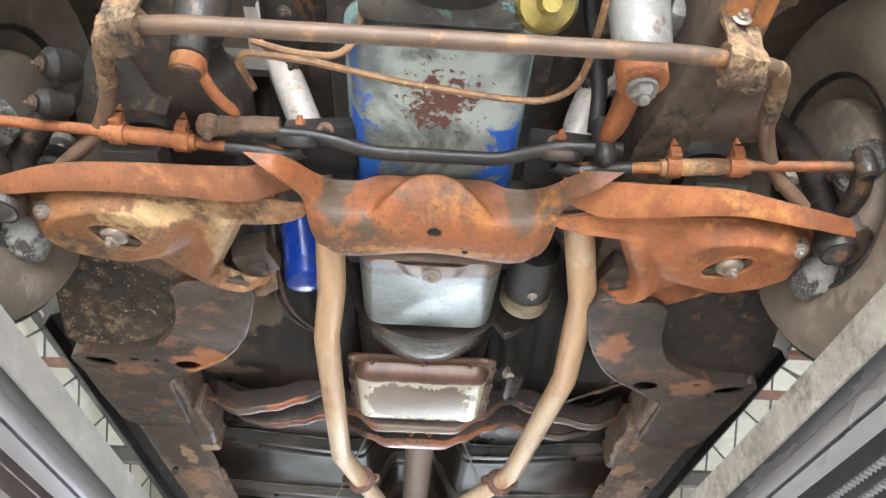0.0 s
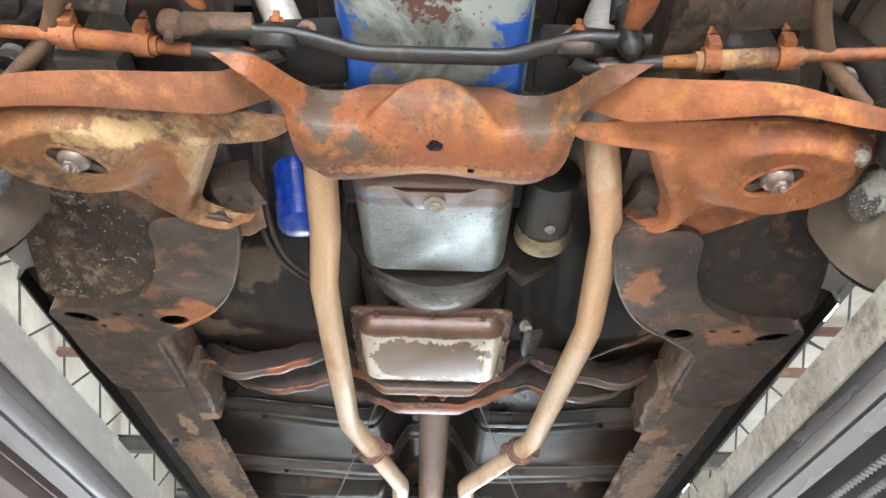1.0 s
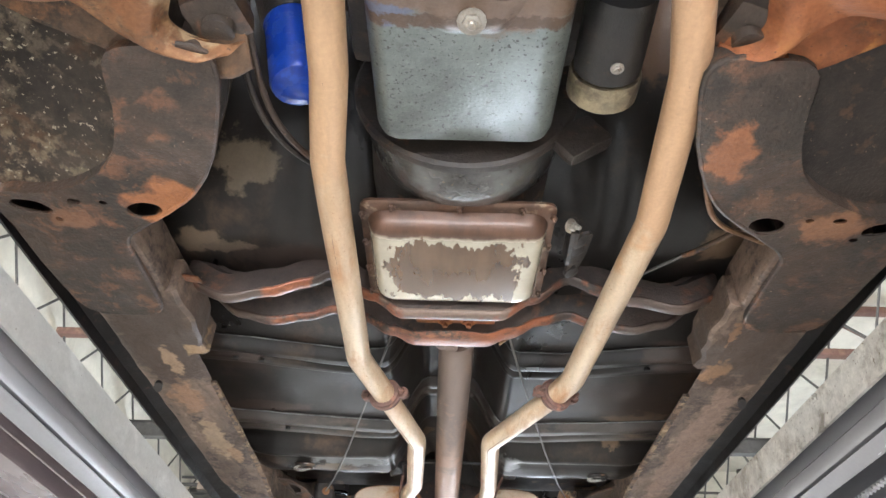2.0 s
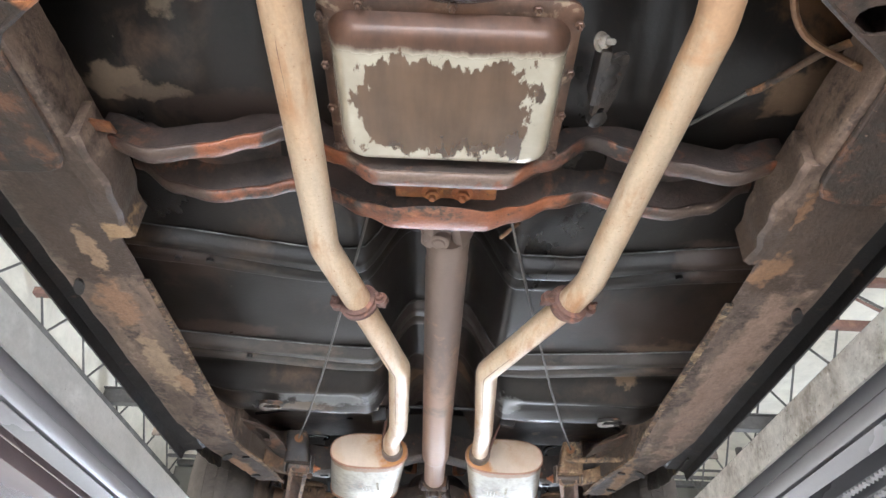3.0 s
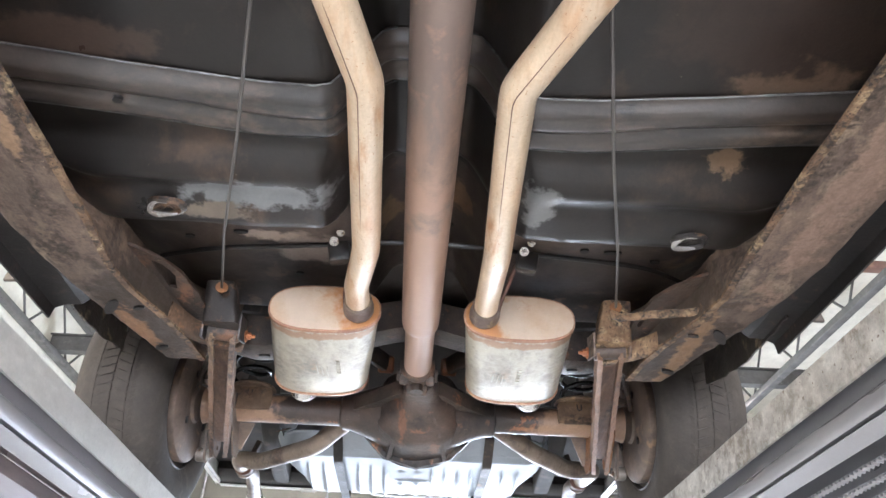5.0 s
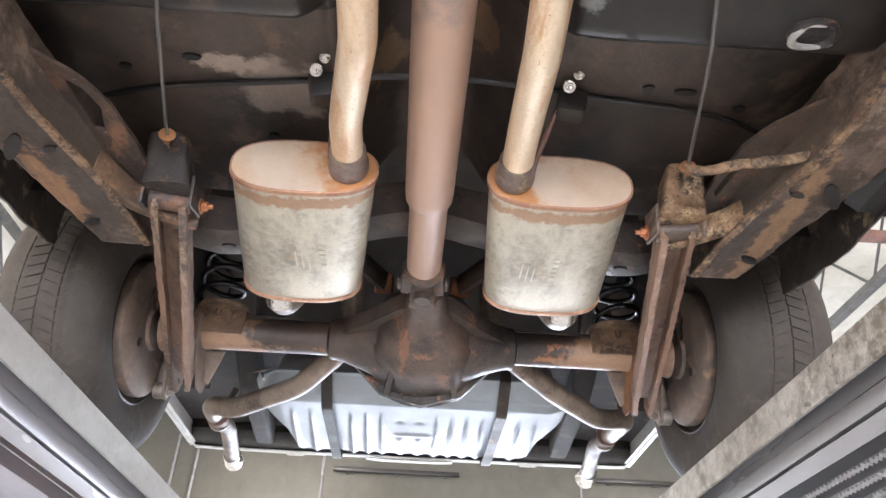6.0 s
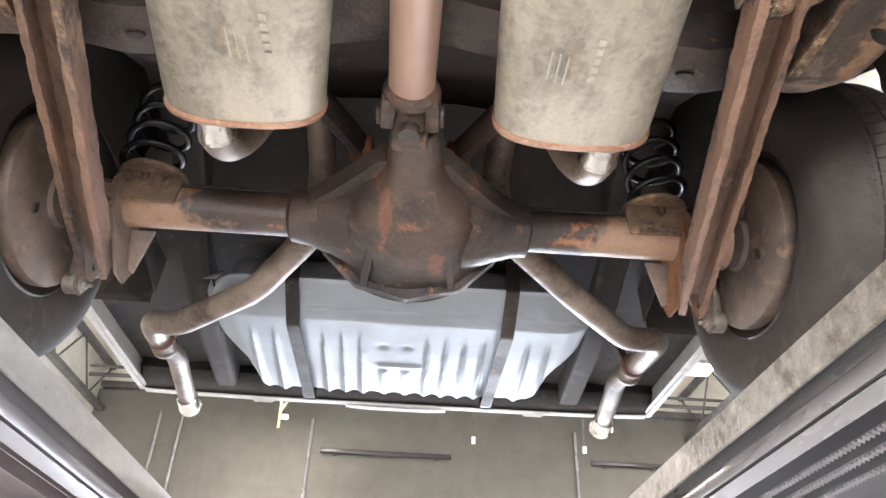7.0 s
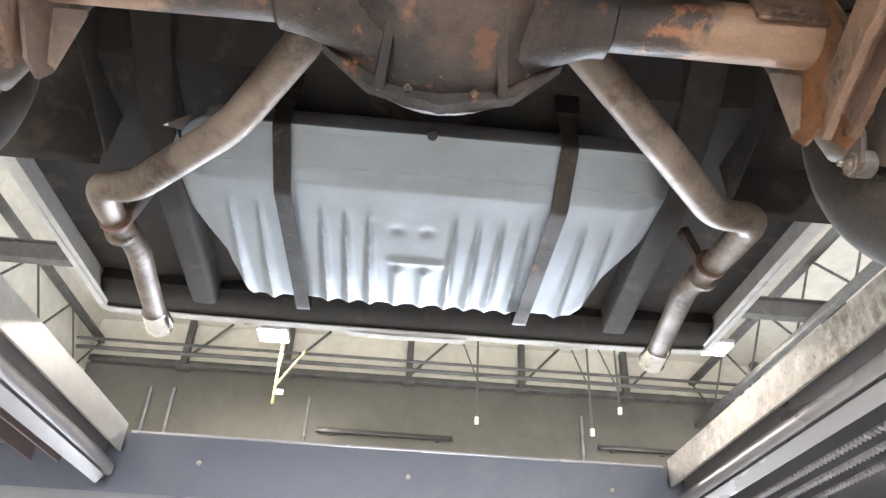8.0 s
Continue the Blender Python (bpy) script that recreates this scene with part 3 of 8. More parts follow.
def part(name, bm, material, parent=None, label="", sharp=38):
    """One mesh object from a bmesh in world coordinates, under its thing or part."""
    bmesh.ops.remove_doubles(bm, verts=bm.verts, dist=1e-5)
    bmesh.ops.recalc_face_normals(bm, faces=bm.faces)
    lim = radians(sharp)
    for f in bm.faces:
        f.smooth = True
    for e in bm.edges:
        if len(e.link_faces) == 2 and e.calc_face_angle(0) > lim:
            e.smooth = False
    me = bpy.data.meshes.new(name)
    off = Vector((0, 0, 0))
    p = parent
    while p is not None:
        off += p.location
        p = p.parent
    bmesh.ops.translate(bm, verts=bm.verts, vec=-off)
    bm.to_mesh(me)
    bm.free()
    me.materials.append(material)
    ob = new(name, me)
    ob.parent = parent
    if label:
        tagged(ob, label)
    return ob


def solo(name, bm, material, label, category, group="", kind=""):
    return tagged(part(name, bm, material), label, category, group, kind)


def B():
    return bmesh.new()


def box(bm, c, s, bevel=0.0, m=None):
    """A box with centre c and size s, with bevelled edges, turned by m about its centre."""
    geo = bmesh.ops.create_cube(bm, size=1.0)
    vs = geo["verts"]
    bmesh.ops.scale(bm, verts=vs, vec=s)
    if bevel:
        es = list({e for v in vs for e in v.link_edges})
        r = bmesh.ops.bevel(bm, geom=es, offset=bevel, segments=2, affect="EDGES", profile=0.6)
        vs = list({v for f in r["faces"] for v in f.verts} | {v for v in vs if v.is_valid})
        seen, stack = set(), list(vs)
        while stack:
            v = stack.pop()
            if v in seen:
                continue
            seen.add(v)
            stack += [e.other_vert(v) for e in v.link_edges]
        vs = list(seen)
    if m is not None:
        bmesh.ops.transform(bm, matrix=m.to_4x4(), verts=vs)
    bmesh.ops.translate(bm, verts=vs, vec=c)
    return bm


def loft(bm, rings, closed=True, caps=True):
    rows = [[bm.verts.new(p) for p in ring] for ring in rings]
    n = len(rows[0])
    for a, b in zip(rows, rows[1:]):
        for i in range(n if closed else n - 1):
            j = (i + 1) % n
            bm.faces.new((a[i], a[j], b[j], b[i]))
    if caps and closed:
        bm.faces.new(rows[0][::-1])
        bm.faces.new(rows[-1])
    return bm


def fillet(pts, radius, n=5):
    """A polyline with rounded corners."""
    pts = [Vector(p) for p in pts]
    out = [pts[0]]
    for a, b, c in zip(pts, pts[1:], pts[2:]):
        d1, d2 = (a - b), (c - b)
        r = min(radius, d1.length * 0.48, d2.length * 0.48)
        p1, p2 = b + d1.normalized() * r, b + d2.normalized() * r
        for i in range(n + 1):
            t = i / n
            out.append(p1 * (1 - t) ** 2 + b * 2 * t * (1 - t) + p2 * t * t)
    out.append(pts[-1])
    return out


def fillet_2d(pts, r):
    """Closed outline with rounded corners."""
    q = [Vector((x, y, 0)) for x, y in pts]
    out = fillet(q[-1:] + q + q[:1], r, 4)[1:-1]
    return [(p.x, p.y) for p in out]


def tube(bm, pts, r, seg=14, caps=True, squash=1.0):
    """A round bar along a polyline; r is one radius or one for each point."""
    pts = [Vector(p) for p in pts]
    rs = r if isinstance(r, (list, tuple)) else [r] * len(pts)
    rings, up = [], None
    for i, p in enumerate(pts):
        d = (pts[min(i + 1, len(pts) - 1)] - pts[max(i - 1, 0)]).normalized()
        if up is None:
            up = Vector((0, 0, 1)) if abs(d.z) < 0.9 else Vector((1, 0, 0))
        up = (up - d * up.dot(d)).normalized()
        side = d.cross(up)
        rings.append([p + (side * math.cos(a) + up * math.sin(a) * squash) * rs[i] for a in (2 * math.pi * k / seg for k in range(seg))])
    return loft(bm, rings, True, caps)


def lathe(bm, profile, origin, axis, seg=24, caps=True, squash=(1, 1)):
    """Turned shape: profile of (radius, height along the axis)."""
    q = Vector(axis).normalized().to_track_quat("Z", "Y")
    o = Vector(origin)
    rings = [[o + q @ Vector((max(r, 1e-4) * math.cos(a) * squash[0], max(r, 1e-4) * math.sin(a) * squash[1], h)) for a in (2 * math.pi * k / seg for k in range(seg))] for r, h in profile]
    return loft(bm, rings, True, caps)


def sheet(bm, fn, nu, nv, thick=(0, 0, 0.004), skip=None):
    """A bent sheet: fn(u, v) gives its lower face; it is thickened by the vector thick. skip(u, v) leaves openings."""
    th = Vector(thick)
    low = [[Vector(fn(i / nu, j / nv)) for j in range(nv + 1)] for i in range(nu + 1)]
    a = [[bm.verts.new(p) for p in row] for row in low]
    b = [[bm.verts.new(p + th) for p in row] for row in low]
    keep = [[not (skip and skip((i + 0.5) / nu, (j + 0.5) / nv)) for j in range(nv)] for i in range(nu)]
    for i in range(nu):
        for j in range(nv):
            if not keep[i][j]:
                continue
            bm.faces.new((a[i][j], a[i][j + 1], a[i + 1][j + 1], a[i + 1][j]))
            bm.faces.new((b[i][j], b[i + 1][j], b[i + 1][j + 1], b[i][j + 1]))
            for di, dj, (p, q) in ((-1, 0, ((i, j), (i, j + 1))), (1, 0, ((i + 1, j + 1), (i + 1, j))), (0, -1, ((i + 1, j), (i, j))), (0, 1, ((i, j + 1), (i + 1, j + 1)))):
                ni, nj = i + di, j + dj
                if 0 <= ni < nu and 0 <= nj < nv and keep[ni][nj]:
                    continue
                bm.faces.new((a[p[0]][p[1]], a[q[0]][q[1]], b[q[0]][q[1]], b[p[0]][p[1]]))
    bmesh.ops.delete(bm, geom=[v for v in bm.verts if not v.link_faces], context="VERTS")
    return bm


def plate(bm, outline, z0, z1, holes=(), m=None):
    """A flat plate with holes, from z0 to z1; m lays it elsewhere."""
    before = set(bm.verts)
    loops = [list(outline)] + [list(h) for h in holes]
    edges = []
    for lp in loops:
        vs = [bm.verts.new((x, y, z0)) for x, y in lp]
        edges += [bm.edges.new((vs[i], vs[(i + 1) % len(vs)])) for i in range(len(vs))]
    r = bmesh.ops.triangle_fill(bm, edges=edges, use_beauty=True)
    faces = [g for g in r["geom"] if isinstance(g, bmesh.types.BMFace)]
    ex = bmesh.ops.extrude_face_region(bm, geom=faces)
    bmesh.ops.translate(bm, verts=[g for g in ex["geom"] if isinstance(g, bmesh.types.BMVert)], vec=(0, 0, z1 - z0))
    if m is not None:
        bmesh.ops.transform(bm, matrix=m, verts=[v for v in bm.verts if v not in before])
    return bm


def ellipse(cx, cy, rx, ry, n=16, turn=0.0):
    c, s = math.cos(turn), math.sin(turn)
    return [(cx + rx * math.cos(a) * c - ry * math.sin(a) * s, cy + rx * math.cos(a) * s + ry * math.sin(a) * c) for a in (2 * math.pi * k / n for k in range(n))]


def lerp(table, x):
    """Smooth interpolation in a table of (x, value)."""
    if x <= table[0][0]:
        return table[0][1]
    for (a, p), (b, q) in zip(table, table[1:]):
        if x <= b:
            t = (x - a) / (b - a)
            t = t * t * (3 - 2 * t)
            return p + (q - p) * t
    return table[-1][1]


def curve(table, x):
    """Even-flowing curve through a table of (x, value)."""
    n = len(table)
    if x <= table[0][0]:
        return table[0][1]
    for i in range(n - 1):
        (a, p), (b, q) = table[i], table[i + 1]
        if x <= b:
            h = b - a
            m0 = (q - table[i - 1][1]) / (b - table[i - 1][0]) if i else (q - p) / h
            m1 = (table[i + 2][1] - p) / (table[i + 2][0] - a) if i + 2 < n else (q - p) / h
            t = (x - a) / h
            return p * (1 + 2 * t) * (1 - t) ** 2 + m0 * h * t * (1 - t) ** 2 + q * t * t * (3 - 2 * t) + m1 * h * t * t * (t - 1)
    return table[-1][1]


def along(pts, f):
    """Point at the share f of a polyline's length."""
    ds = [math.dist(a, b) for a, b in zip(pts, pts[1:])]
    left = f * sum(ds)
    for a, b, d in zip(pts, pts[1:], ds):
        if left <= d:
            return tuple(p + (q - p) * left / d for p, q in zip(a, b))
        left -= d
    return tuple(pts[-1])


def hump(d, w):
    return math.exp(-(d / w) ** 2)


def step(a, b, x):
    t = min(1, max(0, (x - a) / (b - a)))
    return t * t * (3 - 2 * t)


def rough_up(bm, amount, scale):
    """Small dents and waves."""
    for v in bm.verts:
        v.co += noise.noise_vector(v.co * scale) * amount
    return bm


def bolt(bm, p, axis, r=0.011, h=0.009, washer=True):
    """A hexagon bolt head with a washer and a stub."""
    if washer:
        lathe(bm, [(r * 1.55, 0), (r * 1.55, 0.002), (r * 1.2, 0.003)], p, axis, 14)
    lathe(bm, [(r, 0.002), (r, h * 0.85), (r * 0.82, h)], p, axis, 6)
    lathe(bm, [(r * 0.5, h), (r * 0.5, h * 1.6), (r * 0.4, h * 1.75)], p, axis, 10)
    return bm


# ---- the workshop ----
solo("floor", box(B(), (2.3, 3.0, -0.1), (13.6, 20.0, 0.2)), FLOOR, "smooth grey concrete workshop floor", "floor", kind="structure")
bm = B()
box(bm, (-2.95, 12.6, 2.62), (2.7, 0.2, 5.24)); box(bm, (6.45, 12.6, 2.62), (5.3, 0.2, 5.24)); box(bm, (1.1, 12.6, 4.07), (5.4, 0.2, 2.34))
solo("wall_rear", bm, WALL, "beige painted workshop wall with conduits", "wall", kind="structure")
solo("wall_rear_upper", box(B(), (2.4, 12.6, 5.62), (13.4, 0.2, 0.76)), DECK, "off-white painted band above the wall ledge", "wall", kind="structure")
solo("wall_left", box(B(), (-4.4, 3.0, 3.0), (0.2, 19.0, 6.0)), DECK, "pale painted side wall of the workshop", "wall", kind="structure")
solo("wall_right", box(B(), (9.2, 3.0, 3.0), (0.2, 19.0, 6.0)), WALL, "beige painted side wall of the workshop", "wall", kind="structure")
bm = B()
box(bm, (-3.4, -6.6, 3.0), (1.8, 0.2, 6.0)); box(bm, (6.3, -6.6, 3.0), (5.6, 0.2, 6.0)); box(bm, (0.5, -6.6, 4.7), (6.0, 0.2, 2.6))
solo("wall_front", bm, WALL, "beige workshop wall round an open door bay", "wall", kind="structure")
solo("ceiling", box(B(), (2.3, 3.0, 6.0), (13.8, 19.6, 0.2)), DECK, "off-white painted roof deck of the workshop", "ceiling", kind="structure")
solo("backdrop_rear", box(B(), (1.1, 13.6, 1.5), (9.0, 0.1, 5.0)), DAY, "bright overcast daylight outside the rear door", "backdrop", kind="structure")
solo("backdrop_front", box(B(), (0.5, -7.8, 1.7), (10.0, 0.1, 6.0)), DAY, "bright overcast daylight outside the front door", "backdrop", kind="structure")


def truss(x, y0, y1, z, material, label):
    """Open-web roof joist along y."""
    t = thing("roof_joist", label, "joist", "open-web roof joists", at=(x, y0, z))
    for dz, nm in ((0.0, "bottom_chord"), (0.62, "top_chord")):
        part(nm, box(B(), (x, (y0 + y1) / 2, z + dz), (0.09, y1 - y0, 0.07), 0.006), material, t)
    n = int((y1 - y0) / 0.55)
    for k in range(n):
        a, b = y0 + (y1 - y0) * k / n, y0 + (y1 - y0) * (k + 1) / n
        za, zb = (z, z + 0.62) if k % 2 else (z + 0.62, z)
        part("web_rod", tube(B(), [(x, a, za), (x, b, zb)], 0.014, 6), material, t)
    return t


def truss_x(y, x0, x1, z, material, label):
    t = thing("roof_girder", label, "girder", "roof girders", at=(x0, y, z))
    for dz, nm in ((0.0, "bottom_chord"), (0.55, "top_chord")):
        part(nm, box(B(), ((x0 + x1) / 2, y, z + dz), (x1 - x0, 0.10, 0.08), 0.006), material, t)
    n = int((x1 - x0) / 0.8)
    for k in range(n):
        a, b = x0 + (x1 - x0) * k / n, x0 + (x1 - x0) * (k + 1) / n
        za, zb = (z, z + 0.55) if k % 2 else (z + 0.55, z)
        part("web_rod", tube(B(), [(a, y, za), (b, y, zb)], 0.018, 6), material, t)
    return t


for jx in (-4.18, 4.07, 6.4, 8.6):
    truss(jx, -6.3, 12.45, 4.92, JOIST, "dark grey open-web steel roof joist")
for gy in (-0.6, 4.4, 9.4):
    t = thing("roof_beam", "dark steel roof beam across the workshop", "beam", "roof beams", at=(2.3, gy, 5.05))
    part("web", box(B(), (2.3, gy, 5.08), (13.2, 0.014, 0.20)), JOIST, t)
    for dz in (-0.1, 0.1):
        part("flange", box(B(), (2.3, gy, 5.08 + dz), (13.2, 0.12, 0.014), 0.003), JOIST, t)
for gy in (2.2, 7.2):
    truss_x(gy, -4.25, 9.0, 5.25, JOIST_RED, "red-oxide steel roof girder with diagonal webs")
# pipes, ledge and hangers along the rear wall
for py, pz, pr in ((11.9, 5.32, 0.022), (11.95, 5.22, 0.030)):
    solo("ceiling_pipe", tube(B(), [(-4.25, py, pz), (9.05, py, pz)], pr, 8), JOIST, "long dark pipe hung under the workshop ceiling", "pipe", "ceiling pipes")
t = thing("wall_ledge", "dark steel ledge along the top of the rear wall", "ledge", at=(2.4, 12.44, 5.27))
for k in range(5):
    part("segment", box(B(), (-2.92 + 2.66 * k, 12.44, 5.27), (2.655, 0.14, 0.08), 0.008), JOIST, t)
    part("seam_plate", box(B(), (-1.59 + 2.66 * k, 12.44, 5.27), (0.12, 0.15, 0.09), 0.006), JOIST, t)
for sx in (-2.98, -1.62, 0.06, 1.62, 3.08, 5.0):
    t = thing("wall_stub", "short dark steel column above the wall ledge", "steel column", "wall stub columns", at=(sx, 12.35, 5.2))
    part("column", box(B(), (sx, 12.36, 5.55), (0.09, 0.09, 0.68), 0.006), JOIST, t)
    part("base", box(B(), (sx, 12.36, 5.20), (0.17, 0.12, 0.05), 0.006), JOIST, t)
    part("brace", tube(B(), [(sx, 12.34, 5.30), (sx + 0.55, 12.34, 5.88)], 0.018, 6), JOIST, t)
for hx, hy, z0 in ((0.92, 11.6, 4.45), (2.35, 11.6, 4.40), (2.72, 11.6, 4.70)):
    t = thing("air_drop", "thin dark pipe drop hanging from the ceiling", "pipe drop", "ceiling pipe drops", at=(hx, hy, z0))
    part("pipe", tube(B(), [(hx, hy, z0), (hx, hy, 5.9)], 0.014, 8), JOIST, t)
    part("valve", box(B(), (hx, hy, z0 + 0.02), (0.05, 0.05, 0.09), 0.01), GALV, t)
    part("stay", tube(B(), [(hx, hy, 5.0), (hx - 0.35, hy, 5.9)], 0.010, 6), JOIST, t)
t = thing("hanging_bracket", "yellow painted triangular bracket hanging from the ceiling", "bracket", at=(-1.45, 11.0, 4.3))
part("post", box(B(), (-1.46, 11.0, 5.10), (0.03, 0.03, 1.62), 0.004), YELLOW, t)
part("stay", tube(B(), [(-1.45, 11.0, 4.52), (-1.18, 11.0, 4.95)], 0.014, 6), YELLOW, t)
part("small_lamp", box(B(), (-1.40, 10.98, 4.42), (0.09, 0.06, 0.05), 0.01), PAINT, t)


def ceiling_lamp(x, y, z):
    t = thing("ceiling_lamp", "lit square warm-white workshop ceiling lamp", "lamp", "ceiling lamps", at=(x, y, z))
    part("housing", box(B(), (x, y, z + 0.06), (0.36, 0.32, 0.05), 0.01), LIFT, t)
    for dx in (-0.085, 0.085):
        for dy in (-0.075, 0.075):
            part("diffuser", box(B(), (x + dx, y + dy, z + 0.02), (0.155, 0.135, 0.02), 0.006), LAMP_GLOW, t, "glowing white diffuser")
    part("hanger", tube(B(), [(x, y, z + 0.09), (x, y, 5.90)], 0.012, 8), JOIST, t)


for lp in LAMPS:
    ceiling_lamp(*lp)


def conduit(x, z0, z1):
    solo("wall_conduit", tube(B(), [(x, 12.46, z0), (x, 12.46, z1)], 0.02, 8), LIFT, "vertical grey conduit on the workshop wall", "conduit", "wall conduits")


for cx in (-3.35, -3.05, -1.25, 2.45):
    conduit(cx, 2.0, 4.95)
for bx0, bx1, bz in ((-1.1, 0.7, 4.5), (2.65, 4.4, 4.52)):
    t = thing("wall_rail", "black horizontal rail fixed to the workshop wall", "rail", "wall rails", at=((bx0 + bx1) / 2, 12.45, bz))
    part("bar", box(B(), ((bx0 + bx1) / 2, 12.44, bz), (bx1 - bx0, 0.05, 0.06), 0.01), BLACK, t)
    for bx in (bx0 + 0.2, (bx0 + bx1) / 2, bx1 - 0.2):
        part("bracket", box(B(), (bx, 12.475, bz), (0.05, 0.05, 0.1), 0.005), JOIST, t)


# ---- the drive-on lift ----
GROUND = 1.945


def runway(side):
    t = thing("lift_runway", "grey steel drive-on lift runway with worn galvanized inner edge", "lift runway", "lift runways", at=(side * 0.9, 2.2, 1.8))
    y0, y1, ym, ln = -1.3, 4.84, 1.77, 6.14
    s = side
    part("deck", box(B(), (s * 0.91, ym, 1.935), (0.53, ln, 0.02), 0.003), LIFT, t)
    bm = B()
    sheet(bm, lambda u, v: (s * (0.635 + 0.0018 * noise.noise(Vector((v * 14, u * 3, s)))), y0 + ln * v, 1.896 + 0.064 * u), 3, 80, (s * 0.006, 0, 0))
    part("inner_guide", bm, GALV if s < 0 else GALV_SOILED, t, "scuffed galvanized guide strip")
    part("web", box(B(), (s * 0.674, ym, 1.890), (0.012, ln, 0.09), 0.002), LIFT_DARK if s < 0 else LIFT, t)
    # rolled lip, and a flange set below it across a narrow groove
    prof = [(0.680, 1.8745), (0.652, 1.8745), (0.6445, 1.8715), (0.640, 1.865), (0.640, 1.846), (0.6435, 1.841), (0.660, 1.841), (0.680, 1.846)]
    # Left lip takes the paler paint that imitates its highlight.
    part("lower_lip", loft(B(), [[(s * x, y, z) for x, z in prof] for y in (y0, y1 + 0.0)]), LIP_GLINT if s < 0 else LIFT, t, "smooth rolled lower lip")
    # Black bar fills the gap, its shade put in as colour.
    part("groove_shade", box(B(), (s * 0.670, ym, 1.8385), (0.030, ln - 0.01, 0.004)), BLACK, t)
    prof = [(0.680, 1.836), (0.6455, 1.836), (0.643, 1.8335), (0.656, 1.8165), (0.660, 1.815), (0.664, 1.8175), (0.656, 1.829), (0.680, 1.830)]
    part("inner_flange", loft(B(), [[(s * x, y, z) for x, z in prof] for y in (y0, y1 - 0.03)]), LIFT, t, "smooth steel flange")
    # Underside and bars take the paints that hold the recess shade.
    part("underside", box(B(), (s * 0.915, ym, 1.902), (0.47, ln, 0.012), 0.003), LIFT_INSIDE_SHADE if s < 0 else LIFT_RECESS_SHADE, t, "recessed underside with its shade in the paint")
    part("outer_web", box(B(), (s * 1.16, ym, 1.865), (0.012, ln, 0.16), 0.002), LIFT, t)
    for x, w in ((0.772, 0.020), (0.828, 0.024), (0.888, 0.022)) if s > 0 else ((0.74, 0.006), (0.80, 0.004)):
        part("ladder_bar", box(B(), (s * x, ym, 1.872), (w, ln - 0.1, 0.048), 0.002), LIFT_RECESS_SHADE if s > 0 else LIFT_INSIDE_SHADE, t, "steel bar under the runway")
        if s > 0:
            # slanting ratchet teeth along the lower edge of the bar
            vs, fs = [], []
            n = 420
            for k in range(n):
                yy = y0 + 0.1 + (ln - 0.2) * k / n
                i = len(vs)
                vs += [(x - 0.009, yy, 1.8475), (x + 0.009, yy + 0.006, 1.8475), (x + 0.009, yy + 0.0125, 1.8475), (x - 0.009, yy + 0.0065, 1.8475), (x - 0.008, yy + 0.003, 1.843), (x + 0.008, yy + 0.009, 1.843)]
                fs += [(i, i + 1, i + 5, i + 4), (i + 2, i + 3, i + 4, i + 5), (i, i + 4, i + 3), (i + 1, i + 2, i + 5)]
            bm = B()
            for co in vs:
                bm.verts.new(co)
            bm.verts.ensure_lookup_table()
            for f in fs:
                bm.faces.new([bm.verts[q] for q in f])
            tagged(part("teeth", bm, LIFT, t, "row of small slanting ratchet teeth"), kind="stuff")
    return t


runway(-1)
runway(1)
for yb, nm in ((4.95, "rear"), (-1.4, "front")):
    t = thing("lift_crossbeam", "blue-grey painted steel lift crossbeam between the runways", "lift crossbeam", "lift crossbeams", at=(0, yb, 1.8))
    prof = [(-0.09, 1.945), (0.09, 1.945), (0.09, 1.80), (-0.075, 1.80), (-0.105, 1.806), (-0.105, 1.812), (-0.09, 1.815)]
    part("beam", loft(B(), [[(x, yb + y, z) for y, z in prof] for x in (-1.45, 1.45)]), BEAM, t)
    part("top_edge", box(B(), (0, yb - 0.088, 1.948), (1.26, 0.010, 0.006), 0.001), LIFT, t)
    for bx in (-0.46, 0.02, 0.5):
        part("bolt", bolt(B(), (bx, yb - 0.09, 1.885), (0, -1, 0), 0.006, 0.005, False), STEEL, t)
for sx in (-1, 1):
    for yb in (4.95, -1.4):
        t = thing("lift_column", "grey painted square steel lift column on the floor", "lift column", "lift columns", at=(sx * 1.58, yb, 0))
        part("post", box(B(), (sx * 1.58, yb, 1.15), (0.22, 0.26, 2.3), 0.012), LIFT, t)
        part("foot_plate", box(B(), (sx * 1.58, yb, 0.01), (0.4, 0.44, 0.02), 0.004), LIFT_DARK, t)
        part("carriage", box(B(), (sx * 1.46, yb, 1.88), (0.03, 0.3, 0.2), 0.004), LIFT, t)


